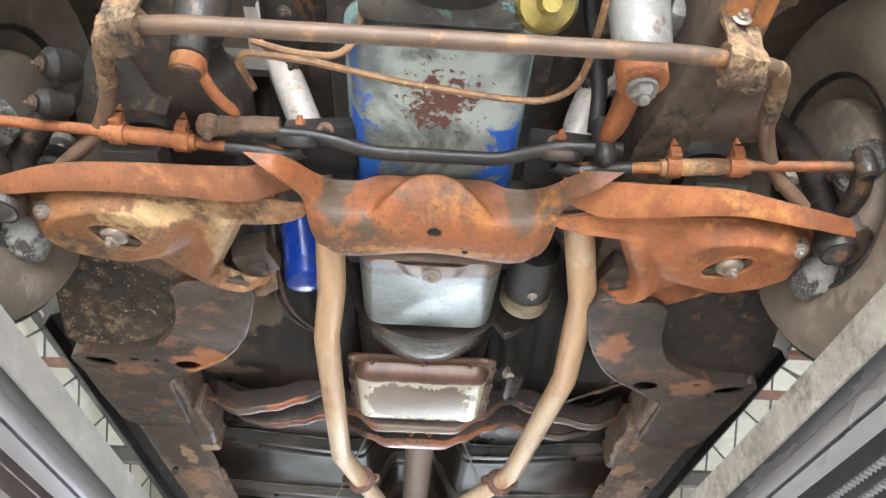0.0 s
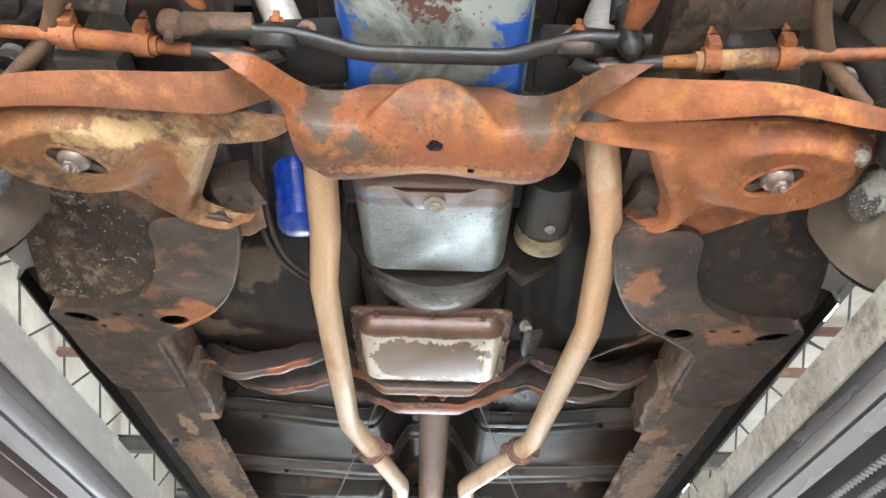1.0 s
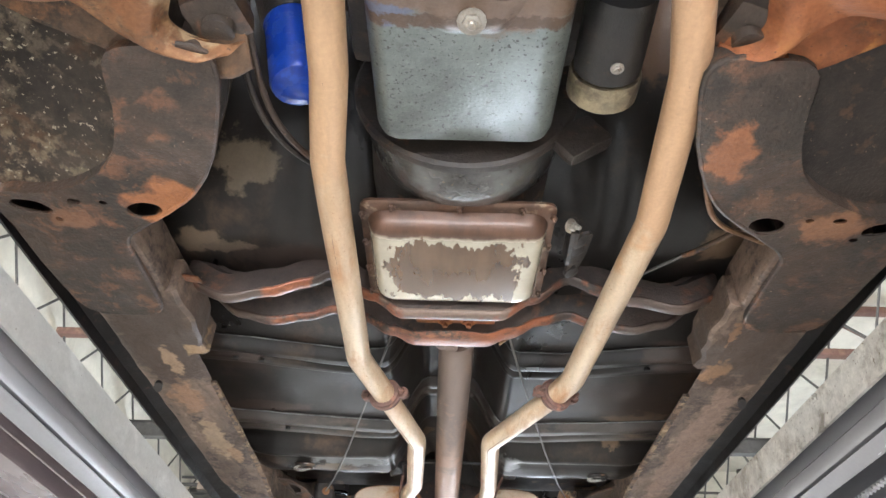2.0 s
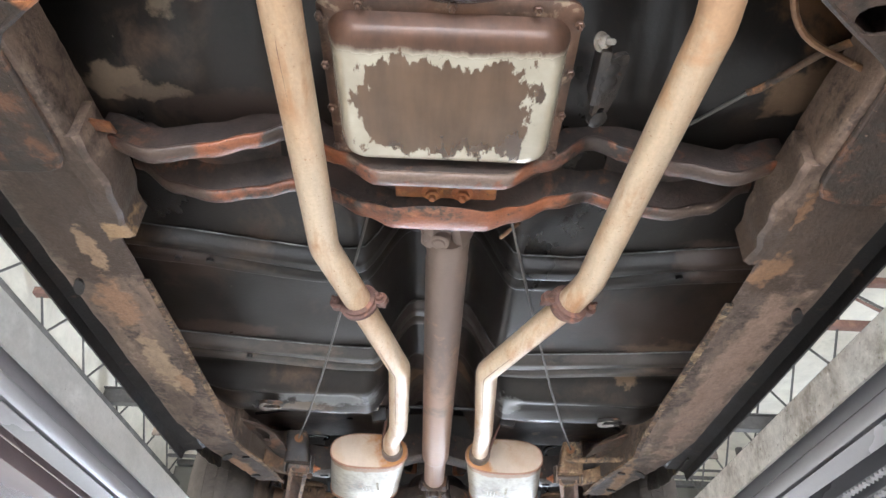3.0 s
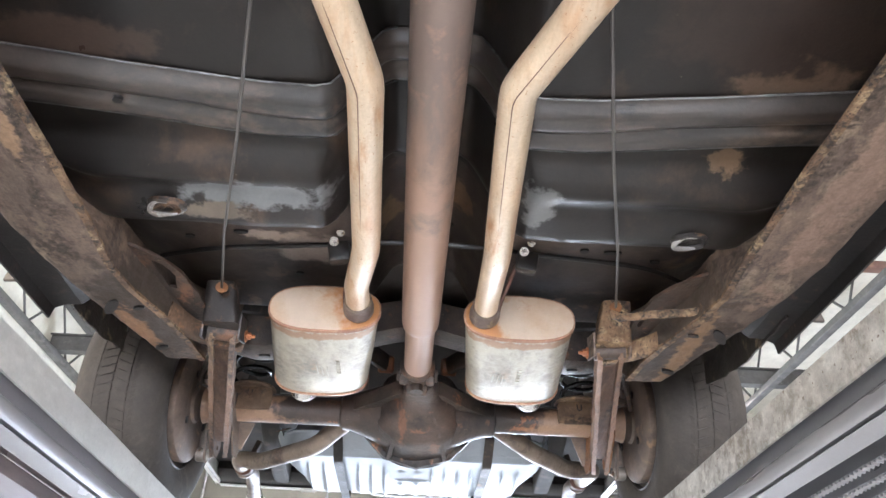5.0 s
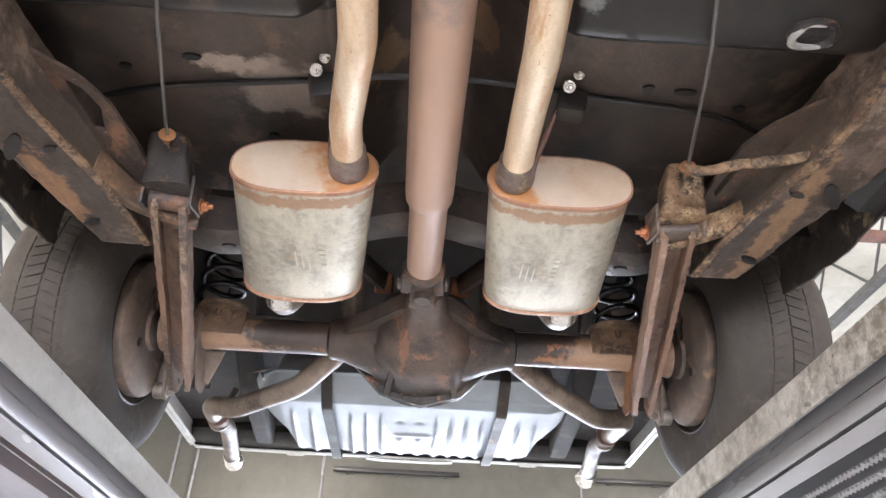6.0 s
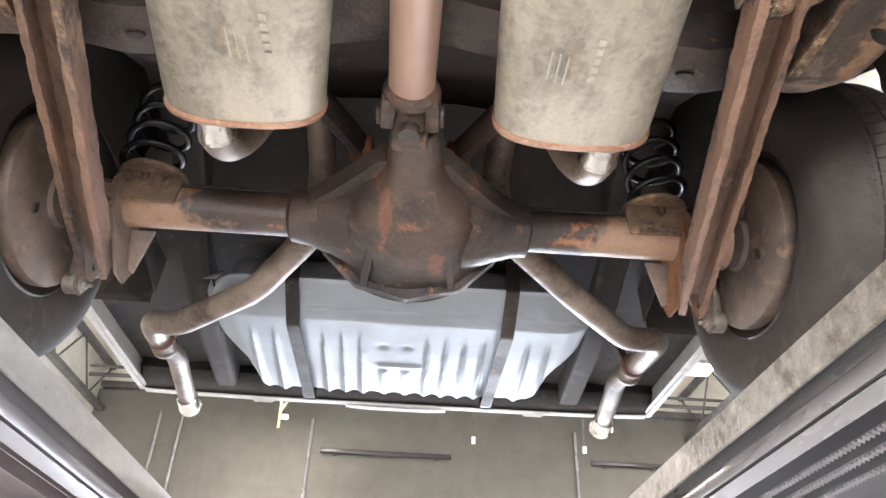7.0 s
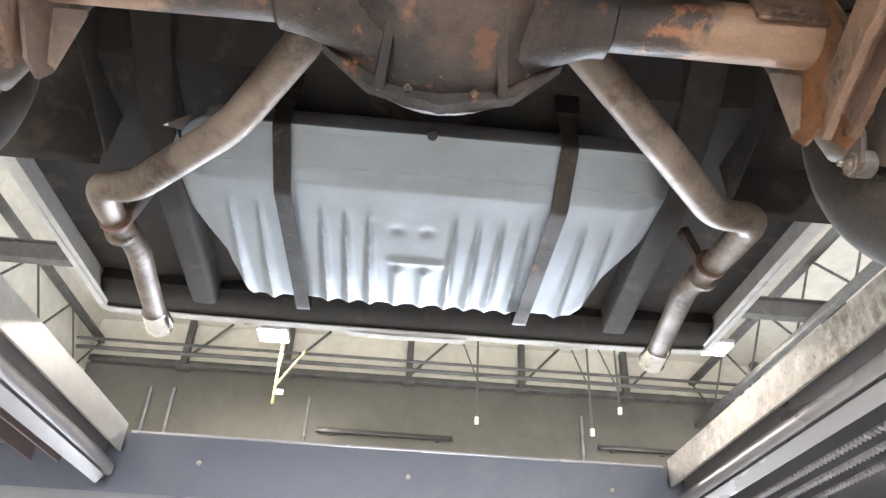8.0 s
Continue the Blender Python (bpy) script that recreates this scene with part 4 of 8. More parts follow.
# ---- wheels ----
def wheel(side, y, label):
    """Tyre with tread blocks, rim and drum; axis along x."""
    xi, xo, zc = 0.70, 0.895 if y < 2 else 0.925, GROUND + 0.336
    t = thing("wheel", label, "wheel", "car wheels", at=(side * 0.8, y, zc))
    ax = (side, 0, 0)
    o = (side * xi, y, zc)
    w = xo - xi
    prof = [(0.130, 0.055), (0.165, 0.034), (0.200, 0.004), (0.245, -0.010), (0.280, -0.008), (0.302, 0.002), (0.317, 0.017), (0.328, 0.036), (0.3345, 0.062), (0.3345, w - 0.062), (0.328, w - 0.036), (0.317, w - 0.017), (0.302, w), (0.26, w + 0.006), (0.215, w - 0.004), (0.195, w - 0.02)]
    ty = part("tyre", lathe(B(), prof, o, ax, 64, False), TYRE if y > 2 else TYRE_DUST_HAZE, t, "black worn radial tyre")
    # tread: blocks round the crown between three grooves
    bm = B()
    vs, fs = [], []
    sw = w / 0.195
    n = 84
    for k in range(n):
        for (h0, h1, skew) in ((0.026, 0.056, 0.050), (0.062, 0.095, -0.035), (0.100, 0.133, 0.035), (0.139, 0.169, -0.050)):
            h0, h1 = h0 * sw, h1 * sw
            i = len(vs)
            for lift, shrink in ((0.0, 0.0), (0.0040, 0.0012)):
                for (h, da) in ((h0 + shrink, 0.0), (h1 - shrink, skew), (h1 - shrink, skew + 2 * math.pi / n * 0.80), (h0 + shrink, 2 * math.pi / n * 0.80)):
                    edge = 0.0085 * (max(0.0, abs(h - w / 2) - 0.035) / 0.037) ** 2
                    r = 0.3335 - edge + lift
                    a = 2 * math.pi * k / n + da
                    vs.append((side * (xi + h), y + r * math.cos(a), zc + r * math.sin(a)))
            fs += [(i + 4, i + 5, i + 6, i + 7), (i, i + 1, i + 5, i + 4), (i + 1, i + 2, i + 6, i + 5), (i + 2, i + 3, i + 7, i + 6), (i + 3, i, i + 4, i + 7)]
    for c in vs:
        bm.verts.new(c)
    bm.verts.ensure_lookup_table()
    for f in fs:
        bm.faces.new([bm.verts[q] for q in f])
    tagged(part("tread", bm, TYRE, ty, "rows of worn tread blocks"), kind="stuff")
    part("rim", lathe(B(), [(0.198, 0.012), (0.190, 0.006), (0.184, 0.012), (0.180, 0.05), (0.168, 0.07), (0.165, 0.14), (0.10, 0.16), (0.02, 0.165)], o, ax, 48, False), GREASE, t, "dull steel wheel rim")
    part("bead_line", lathe(B(), [(0.248, -0.0065), (0.251, -0.0085), (0.254, -0.0065)], o, ax, 64, False), TYRE, t)
    return t


for sx in (-1, 1):
    wheel(sx, 0.80, "front wheel with black tyre on the lift runway")
    wheel(sx, 3.85, "rear wheel with black tyre on the lift runway")


# ---- car body underside ----
car = thing("car", "underside of a classic car shell, black undercoated", "car", at=(0, 2.5, 2.4))


def floor_z(x, y):
    ax = abs(x)
    z = 2.292
    z += 0.15 * (1 - step(0.065, 0.170, ax))                       # tunnel
    z += 0.0025 * math.sin(y * 60 + 4 * ax) * step(2.64, 2.68, y) * (1 - step(2.80, 2.84, y)) * step(0.2, 0.3, ax)
    z -= 0.055 * step(2.60, 2.66, y) * (1 - step(2.815, 2.85, y)) * step(0.13, 0.20, ax)          # rear foot well
    z += 0.012 * hump(y - 2.70, 0.02) * step(0.2, 0.25, ax)
    z += (0.05 * step(2.80, 2.84, y) + 0.05 * step(2.84, 3.3, y))
    z += 0.42 * step(3.38, 3.62, y)                                  # hump over the axle
    z += 0.55 * (1 - step(0.98, 1.62, y)) * (1 if ax > 0.16 else 1)   # toe board
    z += 0.06 * step(0.56, 0.75, ax) * (1 - step(1.66, 1.80, y) * (1 - step(2.60, 2.70, y)))
    z += (0.020 * noise.noise(Vector((x * 7, y * 7, 3))) + 0.010 * hump(ax - 0.30, 0.03) + 0.008 * hump(ax - 0.40, 0.02)) * (1 - step(1.5, 1.8, y))
    return z + 0.0022 * noise.noise(Vector((x * 11, y * 9, 0))) + 0.004 * noise.noise(Vector((x * 4.0, y * 6, 7)))


part("floor_pan", sheet(B(), lambda u, v: (-0.84 + 1.68 * u, 0.98 + 1.89 * v, floor_z(-0.84 + 1.68 * u, 0.98 + 1.89 * v)), 120, 130), UNDERCOAT, car, "black undercoated pressed-steel floor")
part("rear_floor", sheet(B(), lambda u, v: (-0.84 + 1.68 * u, 2.87 + 0.85 * v, floor_z(-0.84 + 1.68 * u, 2.87 + 0.85 * v)), 100, 50), REAR_FLOOR, car, "dark brown rear floor with grey overspray")


# Black ovals laid on the rear floor paint the dark of open slots.
for sx, sy, rx, ry in ((-0.40, 2.985, 0.016, 0.007), (-0.52, 3.02, 0.011, 0.007), (0.36, 2.99, 0.010, 0.008), (0.425, 2.995, 0.020, 0.007), (0.53, 3.03, 0.012, 0.008), (-0.30, 3.20, 0.010, 0.006), (0.07, 3.16, 0.007, 0.006)):
    part("floor_slot_dark", plate(B(), ellipse(0, 0, rx, ry, 14), -0.003, 0.003, (), pose(sx, sy, floor_z(sx, sy) - 0.002, 6)), BLACK, car, "black oval painting the dark of a floor slot")


def hat_channel(y, w, drop, x0, x1, sgn, skew):
    """Pressed stiffener across the floor."""
    def f(u, v):
        x = x0 + (x1 - x0) * u
        yy = y - w / 2 - 0.018 + (w + 0.036) * v - skew * max(0, abs(x) - 0.27)
        d = drop * step(0.0, 0.22, v) * (1 - step(0.78, 1.0, v)) - 0.011 * hump(v - 0.52 - 0.04 * math.sin(x * 9), 0.07)
        return (sgn * x, yy, floor_z(x, yy) - 0.003 - d)
    return sheet(B(), f, 56, 28, (0, 0, 0.002))


for sg in (-1, 1):
    for cy, drop, skew, paint in ((2.10, 0.028, 0.18, UNDERCOAT), (2.54, 0.022, 0.13, DUSTY)):
        part("floor_channel", hat_channel(cy, 0.085, drop, 0.03, 0.73, sg, skew), paint, car)
        for dy in (-0.060, 0.060):
            part("weld_edge", tube(B(), [(sg * x, y, floor_z(x, y) - 0.0045) for x, y in [(x, cy + dy - skew * max(0, x - 0.27)) for x in [0.06 + 0.024 * k for k in range(27)]]], 0.0016, 6), EDGE_GLINT, car)
    for hx, hy, hz in ((0.548, 2.060, 2.2595), (0.483, 2.066, 2.2595), (0.49, 2.513, 2.2655)) if sg < 0 else ((0.504, 2.060, 2.2595),):
        # A black oval paints the shade inside the hole.
        part("drain_hole_dark", plate(B(), ellipse(0, 0, 0.008, 0.006, 14), -0.004, 0.004, (), pose(sg * hx, hy, hz)), BLACK, car, "black oval painting the dark of a channel hole")
    # drain plugs in the rear foot wells
    dx, dy = (0.468, 2.746) if sg < 0 else (0.503, 2.769)
    ring = lathe(B(), [(0.036, 0.0), (0.034, 0.006), (0.027, 0.009), (0.023, 0.002), (0.0, 0.002)], (sg * dx, dy, 2.236), (0, 0, -1), 28, True, (1.0, 0.72))
    t = part("drain_plug", rough_up(ring, 0.003, 45), GREASE, car, "dented oval floor drain plug, partly worn bright")
    arc = [(sg * dx + (0.029 + 0.004 * math.sin(3 * a)) * math.cos(a), dy + (0.021 + 0.003 * math.cos(2 * a)) * math.sin(a), 2.2275 + 0.002 * math.sin(2 * a)) for a in (0.5 + 4.4 * k / 24 for k in range(25))]
    part("worn_edge", rough_up(tube(B(), arc, [0.001 + 0.0042 * math.sin(math.pi * k / 24) for k in range(25)], 8), 0.0016, 60), CASTING, t, "bright worn rim")
    # rocker panel with pinch weld
    prof = [(0.80, 2.30), (0.745, 2.255), (0.765, 2.235), (0.80, 2.232), (0.822, 2.222), (0.826, 2.196), (0.831, 2.196), (0.836, 2.226), (0.87, 2.25), (0.92, 2.30), (0.93, 2.42), (0.80, 2.42)]
    part("rocker_panel", loft(B(), [[(sg * (x + 0.001 * noise.noise(Vector((yy * 9, x, 0)))), yy, z) for x, z in prof] for yy in [1.28 + 1.86 * k / 40 for k in range(41)]]), BLACK, car, "black sill with pinch weld")
    # inner wheel housings and fenders
    part("rear_wheel_housing", sheet(B(), lambda u, v: (sg * (0.655 + 0.24 * u + 0.02 * math.sin(v * 3)), 3.85 - 0.50 * math.cos(math.pi * v), 2.33 + 0.44 * math.sin(math.pi * v) ** 0.8), 8, 26, (0, 0, 0.004)), DARK, car)
    part("wheel_housing_wall", sheet(B(), lambda u, v: (sg * (0.652 - 0.02 * u), 3.40 + 0.95 * v, 2.36 + 0.42 * u + 0.10 * (1 - u) * math.sin(math.pi * v)), 10, 26, (sg * 0.004, 0, 0)), DARK, car)
    part("front_wheel_housing", sheet(B(), lambda u, v: (sg * (0.44 + 0.48 * u), 0.80 - 0.56 * math.cos(math.pi * v), 2.30 + 0.50 * math.sin(math.pi * v) ** 0.7), 8, 26, (0, 0, 0.004)), HOUSING, car)
    part("fender", sheet(B(), lambda u, v: (sg * 0.93, -0.9 + 2.2 * v, 2.95 - (0.62 - 0.30 * hump(-0.9 + 2.2 * v - 0.8, 0.36)) * u), 10, 30, (sg * 0.003, 0, 0)), PAINT, car)
    # Unseen side panel, added to stop ceiling light leaking in.
    part("door_side_light_block", box(B(), (sg * 0.935, 2.25, 2.66), (0.02, 1.9, 0.6), 0.004), PAINT, car)
    part("rear_arch_front", rough_up(sheet(B(), lambda u, v: (sg * (0.685 + 0.24 * u), 3.04 + 0.05 * u + 0.30 * v ** 1.4, 2.235 + 0.02 * u + 0.44 * v), 10, 14, (0, -0.006, 0.002)), 0.003, 18), MUD, car, "muddy front edge of the rear wheel arch")
    part("rear_arch_skirt", rough_up(sheet(B(), lambda u, v: (sg * (0.80 + 0.03 * u), 3.02 + 0.47 * v, (2.245 if sg < 0 else 2.225) + 0.05 * v ** 3 + 0.40 * u), 12, 20, (sg * 0.005, 0, 0)), 0.006, 20), CAKED, car)
    part("quarter_panel", sheet(B(), lambda u, v: (sg * (0.925 - 0.03 * v), 3.15 + 1.97 * v, 2.98 - (0.59 - 0.27 * hump(3.15 + 1.97 * v - 3.85, 0.36)) * u), 10, 40, (sg * 0.004, 0, 0)), PAINT, car, "white painted quarter panel edge")
    part("quarter_flange", box(B(), (sg * 0.902, 4.72, 2.398), (0.035, 0.82, 0.006), 0.001), PAINT, car)
part("trunk_floor", sheet(B(), lambda u, v: (-0.90 + 1.80 * u, 3.95 + 1.13 * v, 2.72 - 0.26 * step(0.02, 0.22, v) + 0.004 * math.sin(u * 60)), 60, 20), DARK, car, "dark trunk floor above the tank")
part("side_floor", sheet(B(), lambda u, v: (-0.92 + 1.84 * u, 3.10 + 0.95 * v, 2.80), 10, 10), BODY, car)
# Unseen flat panels over engine and cabin, added to keep light out.
part("hood_light_block", box(B(), (0, 0.2, 2.97), (1.86, 2.4, 0.03), 0.01), BODY, car)
part("firewall", box(B(), (0, 0.97, 2.88), (1.7, 0.02, 0.34)), BODY, car)
part("cabin_light_block", box(B(), (0, 3.0, 2.97), (1.86, 4.1, 0.03), 0.01), BODY, car)
part("tail_panel", box(B(), (0, 5.11, 2.72), (1.80, 0.02, 0.54), 0.004), PAINT, car)
# rear valance with its bright lower lip and towing eyes
prof = [(5.02, 2.43), (5.05, 2.402), (5.10, 2.396), (5.125, 2.386), (5.135, 2.386), (5.135, 2.396), (5.12, 2.50), (5.02, 2.50)]
part("rear_valance", loft(B(), [[(x, y - 0.02 * (abs(x) / 0.9) ** 4, z) for y, z in prof] for x in [-0.89 + 1.78 * k / 24 for k in range(25)]]), BLACK, car, "black rear valance")
prof = [(5.112, 2.383), (5.136, 2.381), (5.142, 2.387), (5.142, 2.41), (5.137, 2.41), (5.136, 2.389), (5.113, 2.388)]
part("valance_lip", loft(B(), [[(x, y - 0.02 * (abs(x) / 0.9) ** 4, z) for y, z in prof] for x in [-0.89 + 1.78 * k / 24 for k in range(25)]]), PAINT, car, "bright painted lower lip")
bm = B()
loft(bm, [[(x, y, z + 0.006 * (abs(x) / 0.19) ** 4) for y, z in ((5.128, 2.374), (5.150, 2.372), (5.156, 2.378), (5.156, 2.396), (5.128, 2.396))] for x in [-0.19 + 0.36 * k / 12 for k in range(13)]])
part("plate_panel", bm, PAINT, car, "white painted panel below the lip")
for ex in (-0.482, 0.485):
    part("towing_eye", plate(B(), [(-0.055, 0), (-0.03, -0.028), (0.03, -0.028), (0.055, 0)], 0, 0.004, [ellipse(0, -0.013, 0.013, 0.008)], pose(ex, 5.112, 2.384, 0, 0, 180) @ pose(0, 0, 0, 18)), PAINT, car)


# ---- frame ----
frame_ob = thing("chassis", "rust-crusted steel perimeter chassis of the car", "chassis", at=(0, 2.2, 2.2))


def rail_path(bm, stations, sg, dent=0.0015, lean=0.0):
    """Box rail through stations (y, inner x, outer x, bottom z, top z); its inner wall may lean outwards under the floor."""
    rings = []
    for y, xi, xo, zb, zt in stations:
        r = 0.012
        w = min(lean, xo - xi - 0.06) * step(1.62, 1.74, y) * (1 - step(2.70, 2.86, y))
        ring = [(xi + r + (xo - xi - 2 * r) * q / 8, zb) for q in range(9)] + [(xo - r * 0.3, zb + r * 0.3), (xo, zb + r), (xo, zt), (xi + w, zt), (xi + w * 0.7, (zb + zt) / 2 + r), (xi + w * 0.3, zb + r * 2.5), (xi + w * 0.1, zb + r), (xi + r * 0.3, zb + r * 0.3)]
        rings.append([Vector((sg * x, y, z)) for x, z in ring])
    loft(bm, rings)
    return rough_up(rough_up(bm, dent, 22), dent * 0.6, 60)


def densify(st, n=5):
    out = []
    for a, b in zip(st, st[1:]):
        for k in range(n):
            t = k / n
            out.append(tuple(p + (q - p) * t for p, q in zip(a, b)))
    return out + [st[-1]]


for sg in (-1, 1):
    st = [(1.40, 0.565, 0.735, 2.150, 2.25), (1.60, 0.562, 0.735, 2.158, 2.26), (2.0, 0.570, 0.735, 2.163, 2.27), (2.5, 0.573, 0.730, 2.165, 2.27), (2.72, 0.578, 0.728, 2.165, 2.27), (2.86, 0.590, 0.712, 2.168, 2.275), (2.95, 0.580, 0.697, 2.172, 2.28),
          (3.03, 0.560, 0.682, 2.176, 2.29), (3.10, 0.545, 0.662, 2.18, 2.30), (3.20, 0.530, 0.640, 2.186, 2.33), (3.32, 0.525, 0.618, 2.195, 2.38), (3.40, 0.53, 0.61, 2.25, 2.48), (3.55, 0.52, 0.615, 2.44, 2.60)]
    rail = part("side_rail", rail_path(B(), densify(st, 14), sg, 0.0024, 0.095), RAIL, frame_ob, "side rail crusted with dried mud and rust")
    part("rail_flange", rough_up(loft(B(), [[(sg * (xi + a), y, zb + b) for a, b in ((-0.007, -0.003), (0.006, -0.004), (0.006, 0.001), (-0.007, 0.003))] for y, xi, xo, zb, zt in densify(st[2:-2], 10)]), 0.002, 50), CRUST, rail, "pale crusted flange edge")
    st = [(3.55, 0.52, 0.60, 2.46, 2.60), (3.75, 0.49, 0.57, 2.56, 2.66), (4.0, 0.49, 0.57, 2.55, 2.65), (4.2, 0.50, 0.58, 2.44, 2.55), (4.45, 0.52, 0.59, 2.37, 2.47), (5.03, 0.56, 0.63, 2.385, 2.47)]
    part("rear_rail", rail_path(B(), densify(st, 5), sg), DARK, frame_ob, "dark rear frame rail")
    for (hy, hx, rx, ry, tn) in ((2.03, 0.712, 0.030, 0.010, 1.2), (3.24, 0.600, 0.018, 0.008, 0.4), (3.03, 0.645, 0.036, 0.011, 1.0), (3.03, 0.588, 0.013, 0.006, 0.3)):
        z = 2.163 if hy < 2.5 else (2.177 if hy < 3.1 else 2.189)
        # Black oval on the rail: the slot's dark inside painted on.
        part("drain_slot_dark", plate(B(), ellipse(0, 0, rx, ry, 14, tn * sg), -0.004, 0.004, (), pose(sg * hx, hy, z - 0.002)), BLACK, rail)
    # torque box behind the front wheel
    tb = [(0.315, 1.00), (0.335, 1.10), (0.365, 1.20), (0.42, 1.295), (0.50, 1.355), (0.555, 1.395), (0.575, 1.42), (0.575, 1.66), (0.735, 1.66), (0.755, 1.38), (0.762, 1.31), (0.735, 1.29), (0.665, 1.298), (0.585, 1.268), (0.525, 1.218), (0.485, 1.13), (0.470, 1.00)]
    tb = fillet_2d(tb, 0.05)
    holes = [ellipse(0.512, 1.332, 0.030, 0.020, 18, 0.1), ellipse(0.700, 1.330, 0.034, 0.017, 18, -0.3), ellipse(0.622, 1.312, 0.011, 0.007, 12), ellipse(0.575, 1.315, 0.007, 0.005, 10), ellipse(0.665, 1.36, 0.007, 0.006, 10)]
    bm = plate(B(), [(sg * x, y) for x, y in tb], 2.139, 2.145, [[(sg * x, y) for x, y in h] for h in holes])
    bmesh.ops.subdivide_edges(bm, edges=bm.edges[:], cuts=2, use_grid_fill=True)
    for v in bm.verts:
        v.co.z += 0.006 * noise.noise(v.co * 9) + 0.0018 * noise.noise(v.co * 45)
    bx = part("torque_box", bm, RUST_DARK, frame_ob, "rusty pressed torque box with round holes")
    part("box_wall", loft(B(), [[(sg * x, y, 2.14) for x, y in tb], [(sg * (x + 0.004), y + 0.003, 2.25) for x, y in tb]], False, False), RUST_DARK, bx)
    part("box_lip", rough_up(tube(B(), [(sg * x, y, 2.143) for x, y in tb[:len(tb) // 2]], 0.0050, 8), 0.0015, 40), RUST_DARK, bx, "rolled edge")
    part("box_inside", plate(B(), [(sg * x, y) for x, y in tb], 2.236, 2.242), GREASE, bx)
    # bracket where the gearbox crossmember meets the rail
    bm = loft(B(), [[(sg * (0.590 - d), y, 2.150 + h), (sg * (0.556 - d), y, 2.149 + h), (sg * (0.548 - d), y, 2.156 + h), (sg * (0.545 - d), y, 2.235), (sg * 0.590, y, 2.235)] for y, d, h in [(1.60 + 0.26 * k / 16, 0.014 * hump(k / 16 - 0.45, 0.25) + 0.002 * math.sin(k * 1.3), 0.010 * abs(k / 8 - 1)) for k in range(17)]])
    part("rail_bracket", rough_up(rough_up(bm, 0.004, 20), 0.002, 60), RAIL, frame_ob, "crusted pressed bracket on the rail")
    if sg < 0:
        part("bracket_tab", box(B(), (sg * 0.545, 1.62, 2.205), (0.07, 0.030, 0.005), 0.001, pose(0, 0, 0, 12, 8)), RUST_X, frame_ob)
    # front rail
    st = [(-0.6, 0.36, 0.46, 2.26, 2.38), (0.2, 0.36, 0.46, 2.24, 2.36), (0.52, 0.36, 0.45, 2.215, 2.34), (0.70, 0.33, 0.42, 2.23, 2.34), (1.0, 0.32, 0.41, 2.20, 2.32), (1.15, 0.36, 0.47, 2.145, 2.28)]
    part("front_rail", rail_path(B(), densify(st, 5), sg, 0.004), HOUSING if sg > 0 else GREASE, frame_ob, "muddy dark brown front frame rail")
    # spring tower
    part("spring_tower", lathe(B(), [(0.085, 0.0), (0.10, 0.05), (0.10, 0.16), (0.07, 0.24)], (sg * 0.47, 0.82, 2.27), (-sg * 0.2, 0, 1), 24), GREASE, frame_ob)
    # splash pad in front of the torque box
    part("splash_shield", rough_up(sheet(B(), lambda u, v: (sg * (0.468 + 0.292 * v), 1.00 + (0.305 + 0.02 * v) * u * (1 - 0.42 * abs(2 * v - 1.15) ** 2.4) + 0.03 * v, 2.262 - 0.112 * u ** 0.8 + 0.012 * (2 * v - 1) ** 2), 16, 16, (0, 0, 0.006)), 0.003, 14), SPLASH if sg < 0 else GREASE, frame_ob, "black rubbery splash shield flecked with dried mud" if sg < 0 else "dark greasy splash shield")
# body mount crossmember ahead of the rear axle
bm = B()
st = [(x, 2.275 - 0.03 * hump(abs(x) - 0.40, 0.10) + 0.045 * hump(x, 0.14)) for x in [-0.56 + 1.12 * k / 40 for k in range(41)]]
loft(bm, [[(x, 3.33, z), (x, 3.345, z - 0.006), (x, 3.40, z - 0.006), (x, 3.415, z), (x, 3.41, z + 0.085), (x, 3.335, z + 0.085)] for x, z in st])
xr = part("rear_crossmember", rough_up(bm, 0.0025, 25), AXLE, frame_ob, "dark rusty crossmember above the rear axle")

for hx in (-0.39, -0.30, 0.31, 0.40):
    # Black oval paints the dark inside of the crossmember slot.
    part("slot", plate(B(), ellipse(0, 0, 0.014, 0.006, 12), -0.003, 0.003, (), pose(hx, 3.372, 2.2675 - 0.03 * hump(abs(hx) - 0.40, 0.10))), BLACK, xr)

# gearbox crossmember: a channel with two rolled lips, arched over the exhaust pipes
ZF = [(0.0, 2.163), (0.10, 2.163), (0.17, 2.205), (0.25, 2.258), (0.31, 2.232), (0.38, 2.207), (0.47, 2.190), (0.56, 2.222)]
ZR = [(0.0, 2.170), (0.075, 2.170), (0.13, 2.193), (0.20, 2.228), (0.26, 2.246), (0.32, 2.226), (0.40, 2.212), (0.47, 2.228), (0.56, 2.285)]


def xm_ring(x):
    zf, zr = lerp(ZF, abs(x)), lerp(ZR, abs(x))
    zm = max(zf, zr) + 0.050
    wr = 0.020 + 0.020 * hump(x, 0.10)
    return [(x, 1.668, zf + 0.060), (x, 1.662, zf + 0.014), (x, 1.664, zf + 0.004), (x, 1.670, zf), (x, 1.682, zf), (x, 1.689, zf + 0.003), (x, 1.691, zf + 0.010), (x, 1.697, zm), (x, 1.770, zm + 0.004),
            (x, 1.808 - wr - 0.005, zr + 0.024), (x, 1.808 - wr, zr + 0.003), (x, 1.804, zr), (x, 1.810, zr + 0.004), (x, 1.812, zr + 0.055), (x, 1.74, max(zf, zr) + 0.072)]


